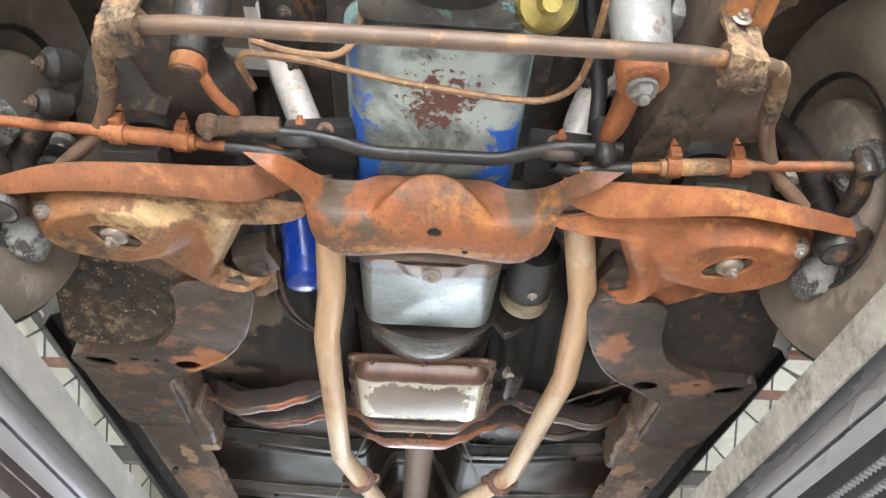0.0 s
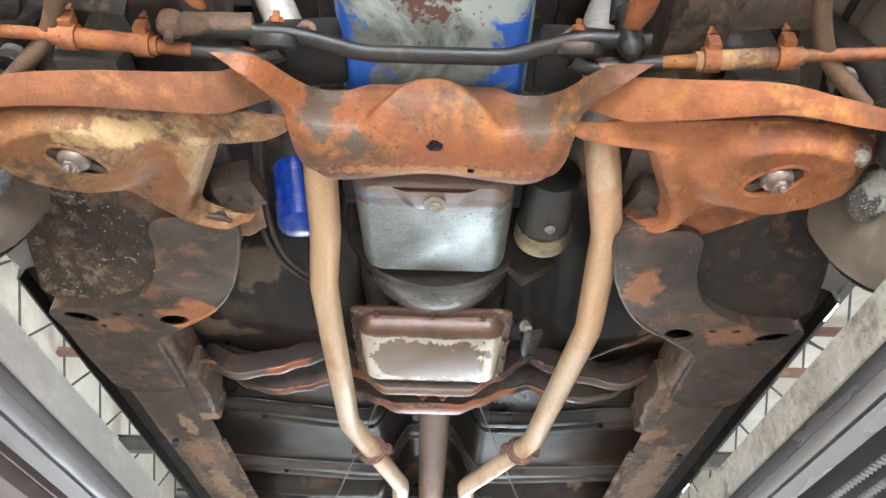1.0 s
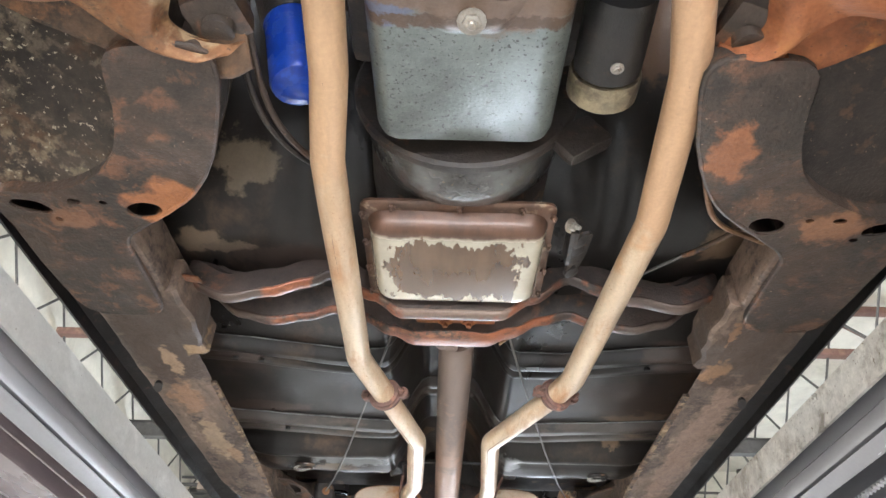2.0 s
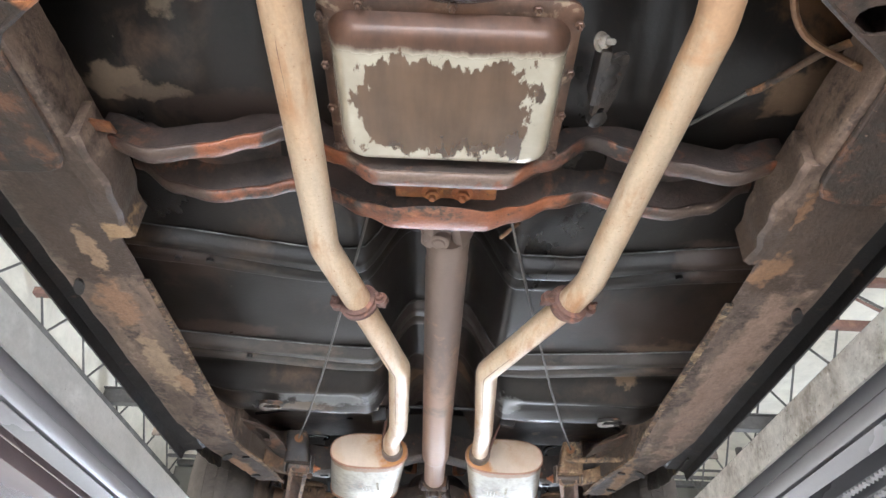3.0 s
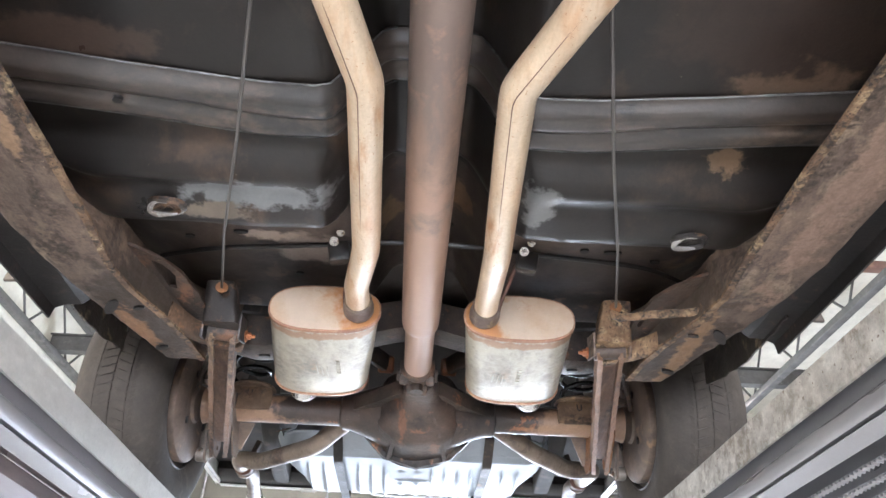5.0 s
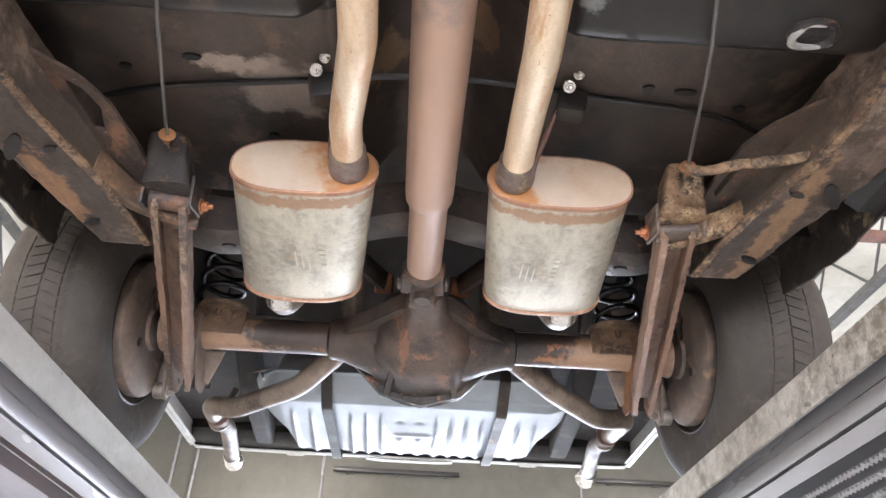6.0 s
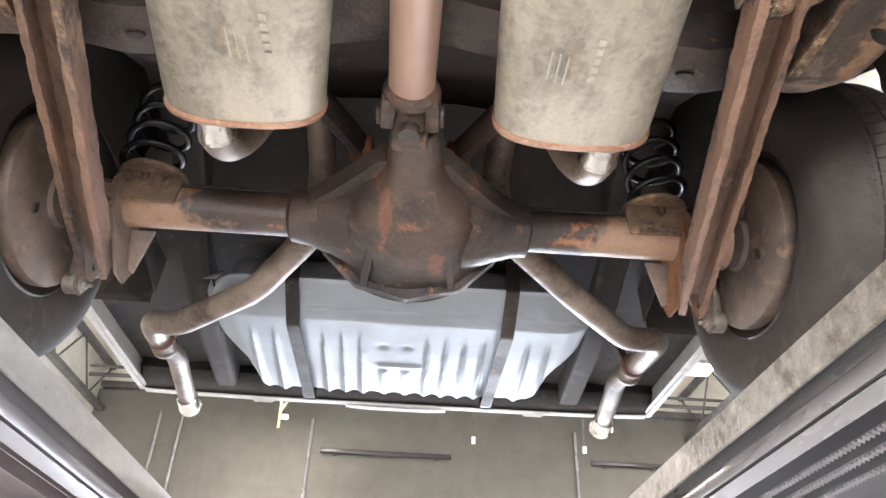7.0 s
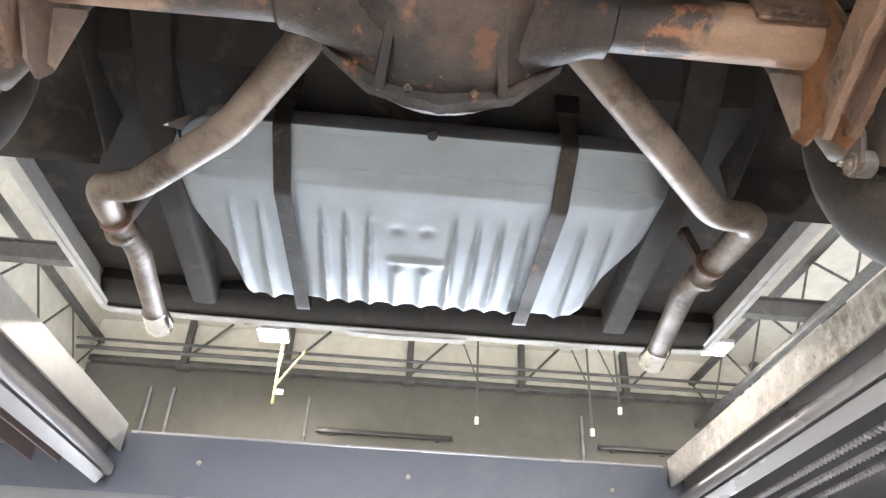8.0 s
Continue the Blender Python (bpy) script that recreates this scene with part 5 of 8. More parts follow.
gx = thing("gearbox_crossmember", "rusty arched steel gearbox crossmember bolted between the frame rails", "crossmember", at=(0, 1.74, 2.2))
part("channel", rough_up(loft(B(), [xm_ring(-0.56 + 1.12 * k / 90) for k in range(91)]), 0.001, 20), XM_BROWN, gx, "dark channel with orange rusted lips")
XS = [-0.56 + 1.12 * k / 84 for k in range(85)]
part("rear_lip", rough_up(loft(B(), [[(x, 1.8145 - w + w * math.cos(a), z + 0.005 + 0.0085 * math.sin(a)) for a in (2 * math.pi * k / 12 for k in range(12))] for x, z, w in [(x, lerp(ZR, abs(x)), 0.015 + 0.017 * hump(x, 0.13)) for x in XS]]), 0.0010, 40), LIP, gx, "orange rusted rear lip", 70)
part("front_lip", rough_up(loft(B(), [[(x, 1.6765 + 0.0165 * math.cos(a), z + 0.006 + 0.0085 * math.sin(a)) for a in (2 * math.pi * k / 12 for k in range(12))] for x, z in [(x, lerp(ZF, abs(x))) for x in XS]]), 0.0010, 40), LIP, gx, "thin rusted front lip", 70)
part("mount_pad", box(B(), (0.01, 1.725, 2.203), (0.17, 0.055, 0.020), 0.004), RUST_X, gx)
for x in (-0.012, 0.038):
    part("mount_bolt", bolt(B(), (x, 1.735, 2.192), (0, 0, -1), 0.012, 0.010), RUST, gx)


# ---- front suspension and steering ----
fx = thing("front_crossmember", "rusty orange pressed-steel front crossmember under the engine", "crossmember", at=(0, 0.79, 2.12))
S_Y = [(0.0, 0.872), (0.12, 0.850), (0.33, 0.806), (0.5, 0.778), (0.7, 0.756), (1.0, 0.732)]
S_Z = [(0.0, 2.124), (0.10, 2.116), (0.33, 2.117), (0.5, 2.130), (0.7, 2.156), (1.0, 2.208)]
S_W = [(0.0, 0.160), (0.06, 0.181), (0.2, 0.196), (0.4, 0.203), (0.6, 0.208), (0.72, 0.222), (0.85, 0.252), (1.0, 0.292)]


def xm_point(u, v):
    w = curve(S_W, v)
    x = (2 * u - 1) * w
    ax = abs(x)
    y, z = curve(S_Y, v), curve(S_Z, v)
    y += (0.010 * hump(ax - 0.14, 0.06) - 0.008 * hump(ax, 0.06)) * (1 - step(0.0, 0.5, v))     # wavy rear lip
    e = math.hypot(x / 0.108, (v - 0.40) / 0.62)
    d = (1 - step(0.70, 1.0, e)) * step(0.25, 0.62, v)
    y += 0.034 * step(0.36, 0.95, v) * (1 - d) * (1 - step(0.15, 0.25, ax))                     # hollow face, raised middle
    y -= 0.014 * d
    z -= 0.016 * step(0.80, 1.0, v) * step(0.085, 0.13, ax) * (1 - step(0.18, 0.24, ax))
    z += 0.012 * step(0.86, 1.0, 2 * abs(u - 0.5)) * (1 - step(0.5, 0.9, v))
    f = step(0.150, 0.255, ax) * step(0.30, 0.92, v)                                              # wings swept down over the arms
    return (x + 0.008, y - 0.058 * f, z - 0.056 * f)


def xm_hole_at(cx, cy, rx, ry):
    def f(u, v):
        p = xm_point(u, v)
        return v < 0.55 and ((p[0] - cx) / rx) ** 2 + ((p[1] - cy) / ry) ** 2 < 1
    return f


h1, h2 = xm_hole_at(0.014, 0.800, 0.012, 0.009), xm_hole_at(0.067, 0.846, 0.006, 0.005)
part("skin", sheet(B(), xm_point, 120, 96, (0, 0.004, 0.004), lambda u, v: h1(u, v) or h2(u, v)), RUST_X, fx, "rust-orange pressed skin with drain holes")
part("inner_box", loft(B(), [[(x, 0.822, 2.150), (x, 0.855, 2.150), (x, 0.862, 2.26), (x, 0.815, 2.26)] for x in (-0.17, 0.18)]), GREASE, fx)



def control_arm(sg):
    mat = RUST_TAN if sg < 0 else RUST
    label = "rusty tan lower control arm caked with dry grease" if sg < 0 else "orange rusted pressed-steel lower control arm"
    t = thing("lower_control_arm", label, "control arm", "lower control arms", at=(sg * 0.46, 0.85, 2.12))
    # plate bounded by the arch over the bushing, the front edge, the outer nose and the rear edge
    if sg < 0:
        inner = [(0.178, 0.772), (0.180, 0.800), (0.215, 0.816), (0.268, 0.814), (0.296, 0.820), (0.314, 0.848), (0.338, 0.903), (0.364, 0.952), (0.374, 0.978), (0.360, 0.996), (0.335, 1.008), (0.302, 1.012), (0.282, 1.016)]
        rear = [(0.282, 1.016), (0.335, 1.024), (0.37, 1.006), (0.405, 0.966), (0.45, 0.935), (0.50, 0.942), (0.55, 0.934), (0.60, 0.893), (0.665, 0.842)]
    else:
        inner = [(0.188, 0.770), (0.190, 0.790), (0.225, 0.800), (0.29, 0.805), (0.320, 0.812), (0.335, 0.845), (0.358, 0.895), (0.376, 0.935), (0.382, 0.965), (0.372, 0.985), (0.350, 0.998), (0.338, 1.004)]
        rear = [(0.338, 1.004), (0.372, 1.006), (0.405, 0.970), (0.45, 0.935), (0.50, 0.938), (0.55, 0.930), (0.60, 0.893), (0.665, 0.842)]
    front = [inner[0], (0.36, 0.764), (0.50, 0.758), (0.58, 0.764), (0.665, 0.800)]
    outer = [front[-1], (0.672, 0.82), rear[-1]]
    inner, rear, front = ([tuple(p[:2]) for p in fillet([(x, y, 0) for x, y in q], 0.02, 4)] for q in (inner, rear, front))

    def arm(u, v):
        p0, p1, q0, q1 = along(inner, v), along(outer, v), along(front, u), along(rear, u)
        c = [(1 - u) * p0[i] + u * p1[i] + (1 - v) * q0[i] + v * q1[i] - (1 - u) * (1 - v) * inner[0][i] - u * (1 - v) * outer[0][i] - (1 - u) * v * inner[-1][i] - u * v * outer[-1][i] for i in (0, 1)]
        x, y = c
        d = math.hypot((x - 0.515) / (0.122 if x < 0.515 else 0.165), (y - 0.850) / 0.092) + 0.10 * noise.noise(Vector((x * 16, y * 16, sg)))
        z = 2.136 - 0.026 * (1 - step(0.66, 1.0, d)) - 0.008 * hump(u - 0.09, 0.05)
        z += 0.024 * (1 - step(0.0, 0.045, u)) + 0.014 * step(0.95, 1.0, v) + 0.008 * (1 - step(0.0, 0.05, v)) + 0.012 * step(0.85, 1.0, u)
        return (sg * x, y, z)

    def opening(u, v):
        x, y, z = arm(u, v)
        dx, dy = abs(x) - 0.512, y - 0.846
        c, s = math.cos(0.5), math.sin(0.5)
        return ((dx * c - dy * s) / 0.045) ** 2 + ((dx * s + dy * c) / 0.026) ** 2 < 1

    plate_ob = part("arm_plate", rough_up(sheet(B(), arm, 110, 90, (0, 0, 0.006), opening), 0.0010, 30), mat, t, sharp=60)
    # rolled edge of the spring opening
    ring = []
    for k in range(32):
        a = 2 * math.pi * k / 32
        ex, ey = 0.046 * math.cos(a), 0.027 * math.sin(a)
        c, s = math.cos(0.5), math.sin(0.5)
        ring.append((sg * (0.512 + ex * c + ey * s), 0.846 - ex * s + ey * c, 2.1135))
    part("opening_edge", tube(B(), ring + [ring[0]], 0.0052, 8, False), mat, plate_ob)
    # Black disc behind the opening, added to paint its shaded inside.
    part("opening_shade", lathe(B(), [(0.075, 0.0), (0.075, 0.004)], (sg * 0.512, 0.846, 2.165), (0, 0, 1), 20), BLACK, t)
    xl = 0.282 if sg < 0 else 0.340
    bm = box(B(), (sg * (xl + 0.034), 0.978, 2.190), (0.074, 0.080, 0.052), 0.014, pose(0, 0, 0, 8, sg * 10, sg * 14))
    lathe(bm, [(0.016, -0.006), (0.022, -0.004), (0.022, 0.010)], (sg * (xl + 0.030), 0.990, 2.162), (0, -0.3, 1), 16)
    part("bushing", rough_up(bm, 0.003, 34), RUST_DARK, t, "squat dark rubber and steel bushing")

    # rear lip, ending in a hook under the bushing
    def lip(u, v):
        p = along(rear, u)
        tab = [(0.27, 1.062), (0.314, 1.068), (0.40, 1.056), (0.462, 1.028), (0.525, 0.990), (0.571, 0.958), (0.613, 0.924), (0.68, 0.866)] if sg < 0 else [(0.33, 1.068), (0.354, 1.070), (0.409, 1.063), (0.462, 1.039), (0.509, 1.006), (0.553, 0.974), (0.605, 0.944), (0.68, 0.890)]
        y = (p[1] - 0.016) * (1 - v) + curve(tab, p[0]) * v
        return (sg * p[0], y, 2.160 - 0.010 * v + 0.012 * step(0.88, 1.0, v) + 0.016 * (1 - step(0.0, 0.06, u)))
    part("rear_lip", rough_up(sheet(B(), lip, 70, 10, (0, 0.002, 0.006)), 0.0008, 30), RUST_LIP if sg < 0 else RUST, t, "darker rolled rear lip", sharp=60)

    # front flange
    def flange(u, v):
        x = 0.215 + 0.485 * u
        if sg < 0:
            top, bot = [(0.2, 0.704), (0.32, 0.708), (0.49, 0.712), (0.59, 0.724), (0.70, 0.764)], [(0.2, 0.757), (0.32, 0.758), (0.45, 0.752), (0.54, 0.752), (0.62, 0.762), (0.70, 0.776)]
        else:
            top, bot = [(0.2, 0.694), (0.35, 0.698), (0.48, 0.700), (0.59, 0.726), (0.70, 0.756)], [(0.2, 0.758), (0.36, 0.746), (0.49, 0.732), (0.59, 0.748), (0.70, 0.768)]
        return (sg * x, curve(top, x) + (curve(bot, x) - curve(top, x)) * v, 2.152 - 0.026 * v - 0.004 * math.sin(math.pi * v) + 0.034 * (1 - step(0.205, 0.290, x)))
    part("front_flange", rough_up(sheet(B(), flange, 70, 10, (0, 0.003, 0.005)), 0.0008, 24), RUST if sg > 0 else RUST_FLANGE, t, "rolled front flange", sharp=60)
    part("bump_stop", rough_up(loft(B(), [[(sg * (0.475 + a), 0.738 + b, 2.212 + c) for a, b in ((-0.05 * s, -0.02), (0.05 * s, -0.02), (0.05 * s, 0.03), (-0.05 * s, 0.03))] for s, c in ((0.85, -0.03), (1.0, 0.0), (0.7, 0.03))]), 0.002, 30), LINER, t, "grey rubber bump stop")
    part("link_washer", lathe(B(), [(0.0, -0.004), (0.012, -0.004), (0.019, -0.001), (0.021, 0.003), (0.021, 0.012)], (sg * 0.620, 0.806, 2.126), (0, 0.3, 1), 24), CRUST, t, "domed link washer")
    part("link_bolt", bolt(B(), (sg * 0.620, 0.805, 2.1215), (0, -0.3, -1), 0.010, 0.008), STEEL, t, "bright link bolt with washer")
    bm = B()
    lathe(bm, [(0.030, 0.0), (0.036, 0.02), (0.036, 0.05), (0.024, 0.075)], (sg * 0.685, 0.80, 2.115), (0, 0, 1), 18)
    lathe(bm, [(0.0, -0.018), (0.010, -0.016), (0.026, 0.0)], (sg * 0.685, 0.80, 2.115), (0, 0, 1), 18)
    part("ball_joint", bm, GREASE, t, "greasy ball joint")
    # shock absorber end seen through the opening
    s = thing("front_shock_absorber", "dull steel front shock absorber end inside the control arm", "shock absorber", "front shock absorbers", at=(sg * 0.515, 0.845, 2.12))
    part("body", lathe(B(), [(0.020, 0.02), (0.024, 0.03), (0.024, 0.22)], (sg * 0.515, 0.845, 2.118), (0, 0, 1), 18), TSTEEL, s)
    bm = B()
    lathe(bm, [(0.014, -0.004), (0.021, 0.0), (0.0235, 0.006), (0.0235, 0.024), (0.014, 0.028)], (sg * 0.515, 0.845, 2.106), (0, -0.2, 1), 18)
    lathe(bm, [(0.009, -0.010), (0.011, -0.008), (0.011, 0.0)], (sg * 0.515, 0.845, 2.104), (0, -0.2, 1), 12)
    bolt(bm, (sg * 0.515, 0.842, 2.104), (0, -0.3, -1), 0.010, 0.012, False)
    part("eye", bm, TSTEEL, s)
    part("cross_pin", box(B(), (sg * 0.515, 0.846, 2.116), (0.085, 0.016, 0.008), 0.002, pose(0, 0, 0, 0, 0, -sg * 28)), RUST_DARK, s)
    # coil spring between arm and tower
    k = thing("front_coil_spring", "black front coil spring above the control arm", "coil spring", "front coil springs", at=(sg * 0.50, 0.84, 2.16))
    pts = [(sg * (0.50 - 0.03 * i / 160) + 0.062 * math.cos(i * 0.2), 0.84 + 0.062 * math.sin(i * 0.2), 2.150 + 0.22 * i / 160) for i in range(161)]
    part("coil", tube(B(), pts, 0.0085, 8), BLACK, k)
    return t


control_arm(-1)
control_arm(1)


def knuckle(sg):
    t = thing("steering_knuckle", "dark greasy steering knuckle with brake parts behind the wheel", "steering knuckle", "steering knuckles", at=(sg * 0.69, 0.8, 2.25))
    bm = B()
    tube(bm, fillet([(sg * 0.685, 0.80, 2.15), (sg * 0.70, 0.79, 2.28), (sg * 0.655, 0.80, 2.46)], 0.05), [0.030] + [0.028] * 6 + [0.022], 12)
    tube(bm, fillet([(sg * 0.69, 0.78, 2.17), (sg * 0.695, 0.71, 2.175), (sg * 0.68, 0.665, 2.19)], 0.03), 0.017, 10)
    part("forging", rough_up(bm, 0.003, 30), GREASE, t)
    for (bx, by, bz, br) in ((0.560, 0.60, 2.240, 0.026), (0.575, 0.645, 2.205, 0.022)) if sg < 0 else ():
        part("rubber_boot", lathe(B(), [(br * 0.6, -0.03), (br * 0.95, -0.022), (br * 0.92, -0.014), (br, -0.004), (br * 0.96, 0.006), (br, 0.016), (br * 0.6, 0.026)], (sg * bx, by, bz), (sg * 0.5, -0.5, -0.6), 20), BOOT, t, "black rubber boot")
        part("boot_bolt", bolt(B(), Vector((sg * bx, by, bz)) + Vector((sg * 0.5, -0.5, -0.6)).normalized() * 0.03, (sg * 0.5, -0.5, -0.6), 0.007, 0.008), RUST_DARK, t)
    part("backing_plate", lathe(B(), [(0.05, -0.016), (0.12, -0.014), (0.145, -0.004), (0.150, 0.006), (0.150, 0.03)], (sg * 0.715, 0.80, 2.281), (sg, 0, 0), 40), TYRE_DUST_HAZE, t, "round brake backing plate, dust and haze in its colour")
    part("tie_rod_joint", lathe(B(), [(0.010, -0.02), (0.016, -0.015), (0.018, 0.0), (0.018, 0.02), (0.012, 0.035)], (sg * 0.685, 0.668, 2.185), (0, -0.2, 1), 14), GREASE, t)
    # caliper-like casting low on the wheel side
    part("dust_cap", rough_up(lathe(B(), [(0.03, -0.03), (0.05, -0.02), (0.055, 0.01), (0.04, 0.03)], (sg * 0.715, 0.80, 2.17), (0.2 * sg, 0.5, -1), 18), 0.006, 26), RUST_DARK, t)
    for cy, cz, w in ((0.700, 2.222, 0.050), (0.905, 2.150, 0.052)):
        bm = lathe(B(), [(w * 0.55, -0.030), (w * 0.9, -0.024), (w, -0.006), (w * 0.94, 0.016), (w * 0.6, 0.030)], (sg * 0.705, cy, cz), (-sg * 0.8, -0.2, -0.6), 26, True, (1.0, 0.8))
        part("caliper_shell", rough_up(rough_up(bm, 0.007, 24), 0.0025, 70), PEEL, t, "dark casting with peeling pale crust")
    return t


knuckle(-1)
knuckle(1)

# anti-roll bar
ab = thing("anti_roll_bar", "brown rusted front anti-roll bar in frame brackets", "anti-roll bar", at=(0, 0.45, 2.15))
shift = 0.014
half = [(0.0, 0.452, 2.150), (0.335, 0.452, 2.150), (0.40, 0.466, 2.158), (0.458, 0.492, 2.185), (0.478, 0.535, 2.200), (0.492, 0.615, 2.203), (0.530, 0.690, 2.195), (0.600, 0.745, 2.165)]
path = [(x + (shift if abs(x) > 0.45 else 0), y, z) for x, y, z in [(-x, y, z) for x, y, z in half[::-1]] + half[1:]]
part("bar", tube(B(), fillet(path, 0.035, 5), 0.0125, 14), worn("bar_brown", (0.125, 0.076, 0.048), (0.085, 0.055, 0.038), (0.30, 0.145, 0.055), 0.55, 0.1, 5, patch_lo=0.57, patch_hi=0.66, bump=0.12), ab)
for sg in (-1, 1):
    crust = part("bar_arm", rough_up(tube(B(), fillet([(sg * 0.452 + shift, 0.488, 2.180), (sg * 0.470 + shift, 0.512, 2.192), (sg * 0.480 + shift, 0.545, 2.200), (sg * 0.488 + shift, 0.585, 2.203), (sg * 0.492 + shift, 0.606, 2.202)], 0.02), [0.012] + [0.0142] * 18 + [0.011], 14), 0.0025, 45), CRUST, ab, "tan crusted end of the bar")
    bm = B()
    tube(bm, [(sg * 0.378, 0.459, 2.156), (sg * 0.384, 0.460, 2.157), (sg * 0.424, 0.476, 2.168), (sg * 0.430, 0.478, 2.170)], [0.020, 0.0245, 0.0245, 0.020], 18)
    sheet(bm, lambda u, v: (sg * (0.378 + 0.058 * u), 0.440 + 0.020 * u - 0.012 * v + 0.006 * math.sin(math.pi * u), 2.158 + 0.012 * u + 0.078 * v), 8, 8, (0, 0.006, 0))
    sheet(bm, lambda u, v: (sg * (0.376 + 0.060 * u), 0.436 + 0.022 * u + 0.052 * v, 2.134 + 0.014 * u - 0.006 * math.sin(math.pi * v)), 8, 8, (0, 0, 0.012))
    part("bushing_bracket", rough_up(bm, 0.004, 60), CRUST, ab, "crusted bushing bracket")
    part("bracket_bolt", bolt(B(), (sg * 0.408, 0.440, 2.220), (0, -1, -0.2), 0.009, 0.008), STEEL, ab)
    lk = part("end_link", tube(B(), [(sg * 0.605, 0.75, 2.235), (sg * 0.605, 0.752, 2.165)], 0.007, 10), STEEL, ab)
    for z in (2.228, 2.198, 2.172):
        part("grommet", lathe(B(), [(0.012, -0.009), (0.020, -0.006), (0.020, 0.006), (0.012, 0.009)], (sg * 0.605, 0.751, z), (0, 0, 1), 16), STEEL if z > 2.2 else BLACK, lk)

# centre link, tie rods, idler and pitman arms
cl = thing("steering_linkage", "black centre link with rusty tie rods ahead of the crossmember", "steering linkage", at=(0, 0.68, 2.2))
pts = [(-0.335, 0.662, 2.192), (-0.235, 0.674, 2.196), (-0.185, 0.676, 2.198), (-0.135, 0.688, 2.196), (-0.09, 0.700, 2.192), (0.115, 0.700, 2.192), (0.16, 0.684, 2.196), (0.205, 0.672, 2.198), (0.30, 0.668, 2.196)]
part("centre_link", tube(B(), fillet(pts, 0.03, 4), 0.0125, 12, True, 0.85), BLACK, cl, "black forged centre link")
for sg in (-1, 1):
    part("inner_rod_end", tube(B(), fillet([(sg * 0.200, 0.694, 2.188), (sg * 0.225, 0.708, 2.180), (sg * 0.255, 0.704, 2.184), (sg * 0.320, 0.698, 2.186)], 0.02), [0.016] + [0.0125] * 12 + [0.0115], 12), BLACK, cl, "black inner rod end")
for sg in (-1, 1):
    part("tie_rod_end", rough_up(lathe(B(), [(0.016, -0.012), (0.025, -0.009), (0.028, -0.002), (0.027, 0.006), (0.018, 0.010)], (sg * 0.207, 0.684, 2.192), (0, -0.75, 0.8), 22, True, (1.25, 0.9)), 0.001, 40), BLACK, cl)
    part("castle_nut", bolt(B(), (sg * 0.206, 0.672, 2.214), (0, -0.7, 0.6), 0.010, 0.010, False), RUST, cl)
    rod = part("tie_rod", tube(B(), [(sg * 0.22, 0.705, 2.186), (sg * 0.30, 0.700, 2.186), (sg * 0.46, 0.684, 2.188), (sg * 0.665, 0.672, 2.190)], [0.011, 0.010, 0.009, 0.009], 12), RUST if sg < 0 else RUST_X, cl, "orange rusted tie rod")
    part("adjuster_sleeve", rough_up(tube(B(), [(sg * (0.365 + 0.0047 * k), 0.6935 - 0.0125 * k / 30, 2.187 + 0.001 * k / 30) for k in range(31)], 0.0135, 14), 0.0022, 70), RUST if sg < 0 else RUST_TAN, rod)
    for cx in (0.385, 0.482):
        bm = tube(B(), [(sg * (cx - 0.011), 0.6915 - 0.088 * (cx - 0.385), 2.187), (sg * (cx + 0.011), 0.6905 - 0.088 * (cx - 0.385), 2.187)], 0.018, 14)
        box(bm, (sg * cx, 0.672 - 0.088 * (cx - 0.385), 2.196), (0.018, 0.016, 0.022), 0.003)
        bolt(bm, (sg * cx, 0.668 - 0.088 * (cx - 0.385), 2.208), (0, -0.4, 1), 0.006, 0.008, False)
        part("sleeve_clamp", bm, RUST, rod)
# steering box arm on one side, idler arm on the other
bm = tube(B(), fillet([(-0.335, 0.545, 2.20), (-0.322, 0.575, 2.180), (-0.303, 0.61, 2.182), (-0.292, 0.635, 2.192)], 0.03), [0.010] + [0.0085] * 12 + [0.005], 12)
part("pitman_arm", bm, RUST, cl, "orange pitman arm")
part("pitman_joint", lathe(B(), [(0.006, -0.026), (0.008, -0.016), (0.017, -0.010), (0.020, 0.0), (0.018, 0.012), (0.010, 0.018)], (-0.34, 0.661, 2.190), (0, -0.3, 1), 18), RUST_LIP, cl)
part("drag_tube", rough_up(tube(B(), [(-0.325 + 0.009 * k, 0.664 + 0.0004 * k, 2.196 + 0.0009 * k) for k in range(11)], 0.0160, 14), 0.0015, 60), RUST_LIP, cl)
part("idler_stud", lathe(B(), [(0.005, -0.052), (0.010, -0.048), (0.016, -0.040), (0.018, -0.034), (0.018, 0.030), (0.014, 0.034)], (0.272, 0.664, 2.215), (0, -0.15, 1), 16), BLACK, cl)
sb = thing("steering_box", "dark steering box with rusty round cap beside the frame rail", "steering box", at=(-0.34, 0.52, 2.2))
SBA = (0.05, -0.42, 1)
SBO = (-0.345, 0.548, 2.176)
part("housing", lathe(B(), [(0.026, 0.056), (0.040, 0.06), (0.046, 0.16), (0.035, 0.20)], SBO, SBA, 24), GREASE, sb)
part("collar", lathe(B(), [(0.024, 0.022), (0.027, 0.025), (0.028, 0.050), (0.022, 0.056)], SBO, SBA, 24), BOOT, sb, "black seal collar")
part("cap", lathe(B(), [(0.019, -0.002), (0.0235, 0.0), (0.025, 0.005), (0.0248, 0.020), (0.021, 0.024)], SBO, SBA, 24), RUST, sb, "orange rusted round cap")
part("cap_face", lathe(B(), [(0.0215, -0.0005), (0.020, -0.004), (0.0, -0.0045)], SBO, SBA, 24), GREASE, sb)
ia = thing("idler_arm", "rusty idler arm pivot with large grey nut", "idler arm", at=(0.29, 0.53, 2.18))
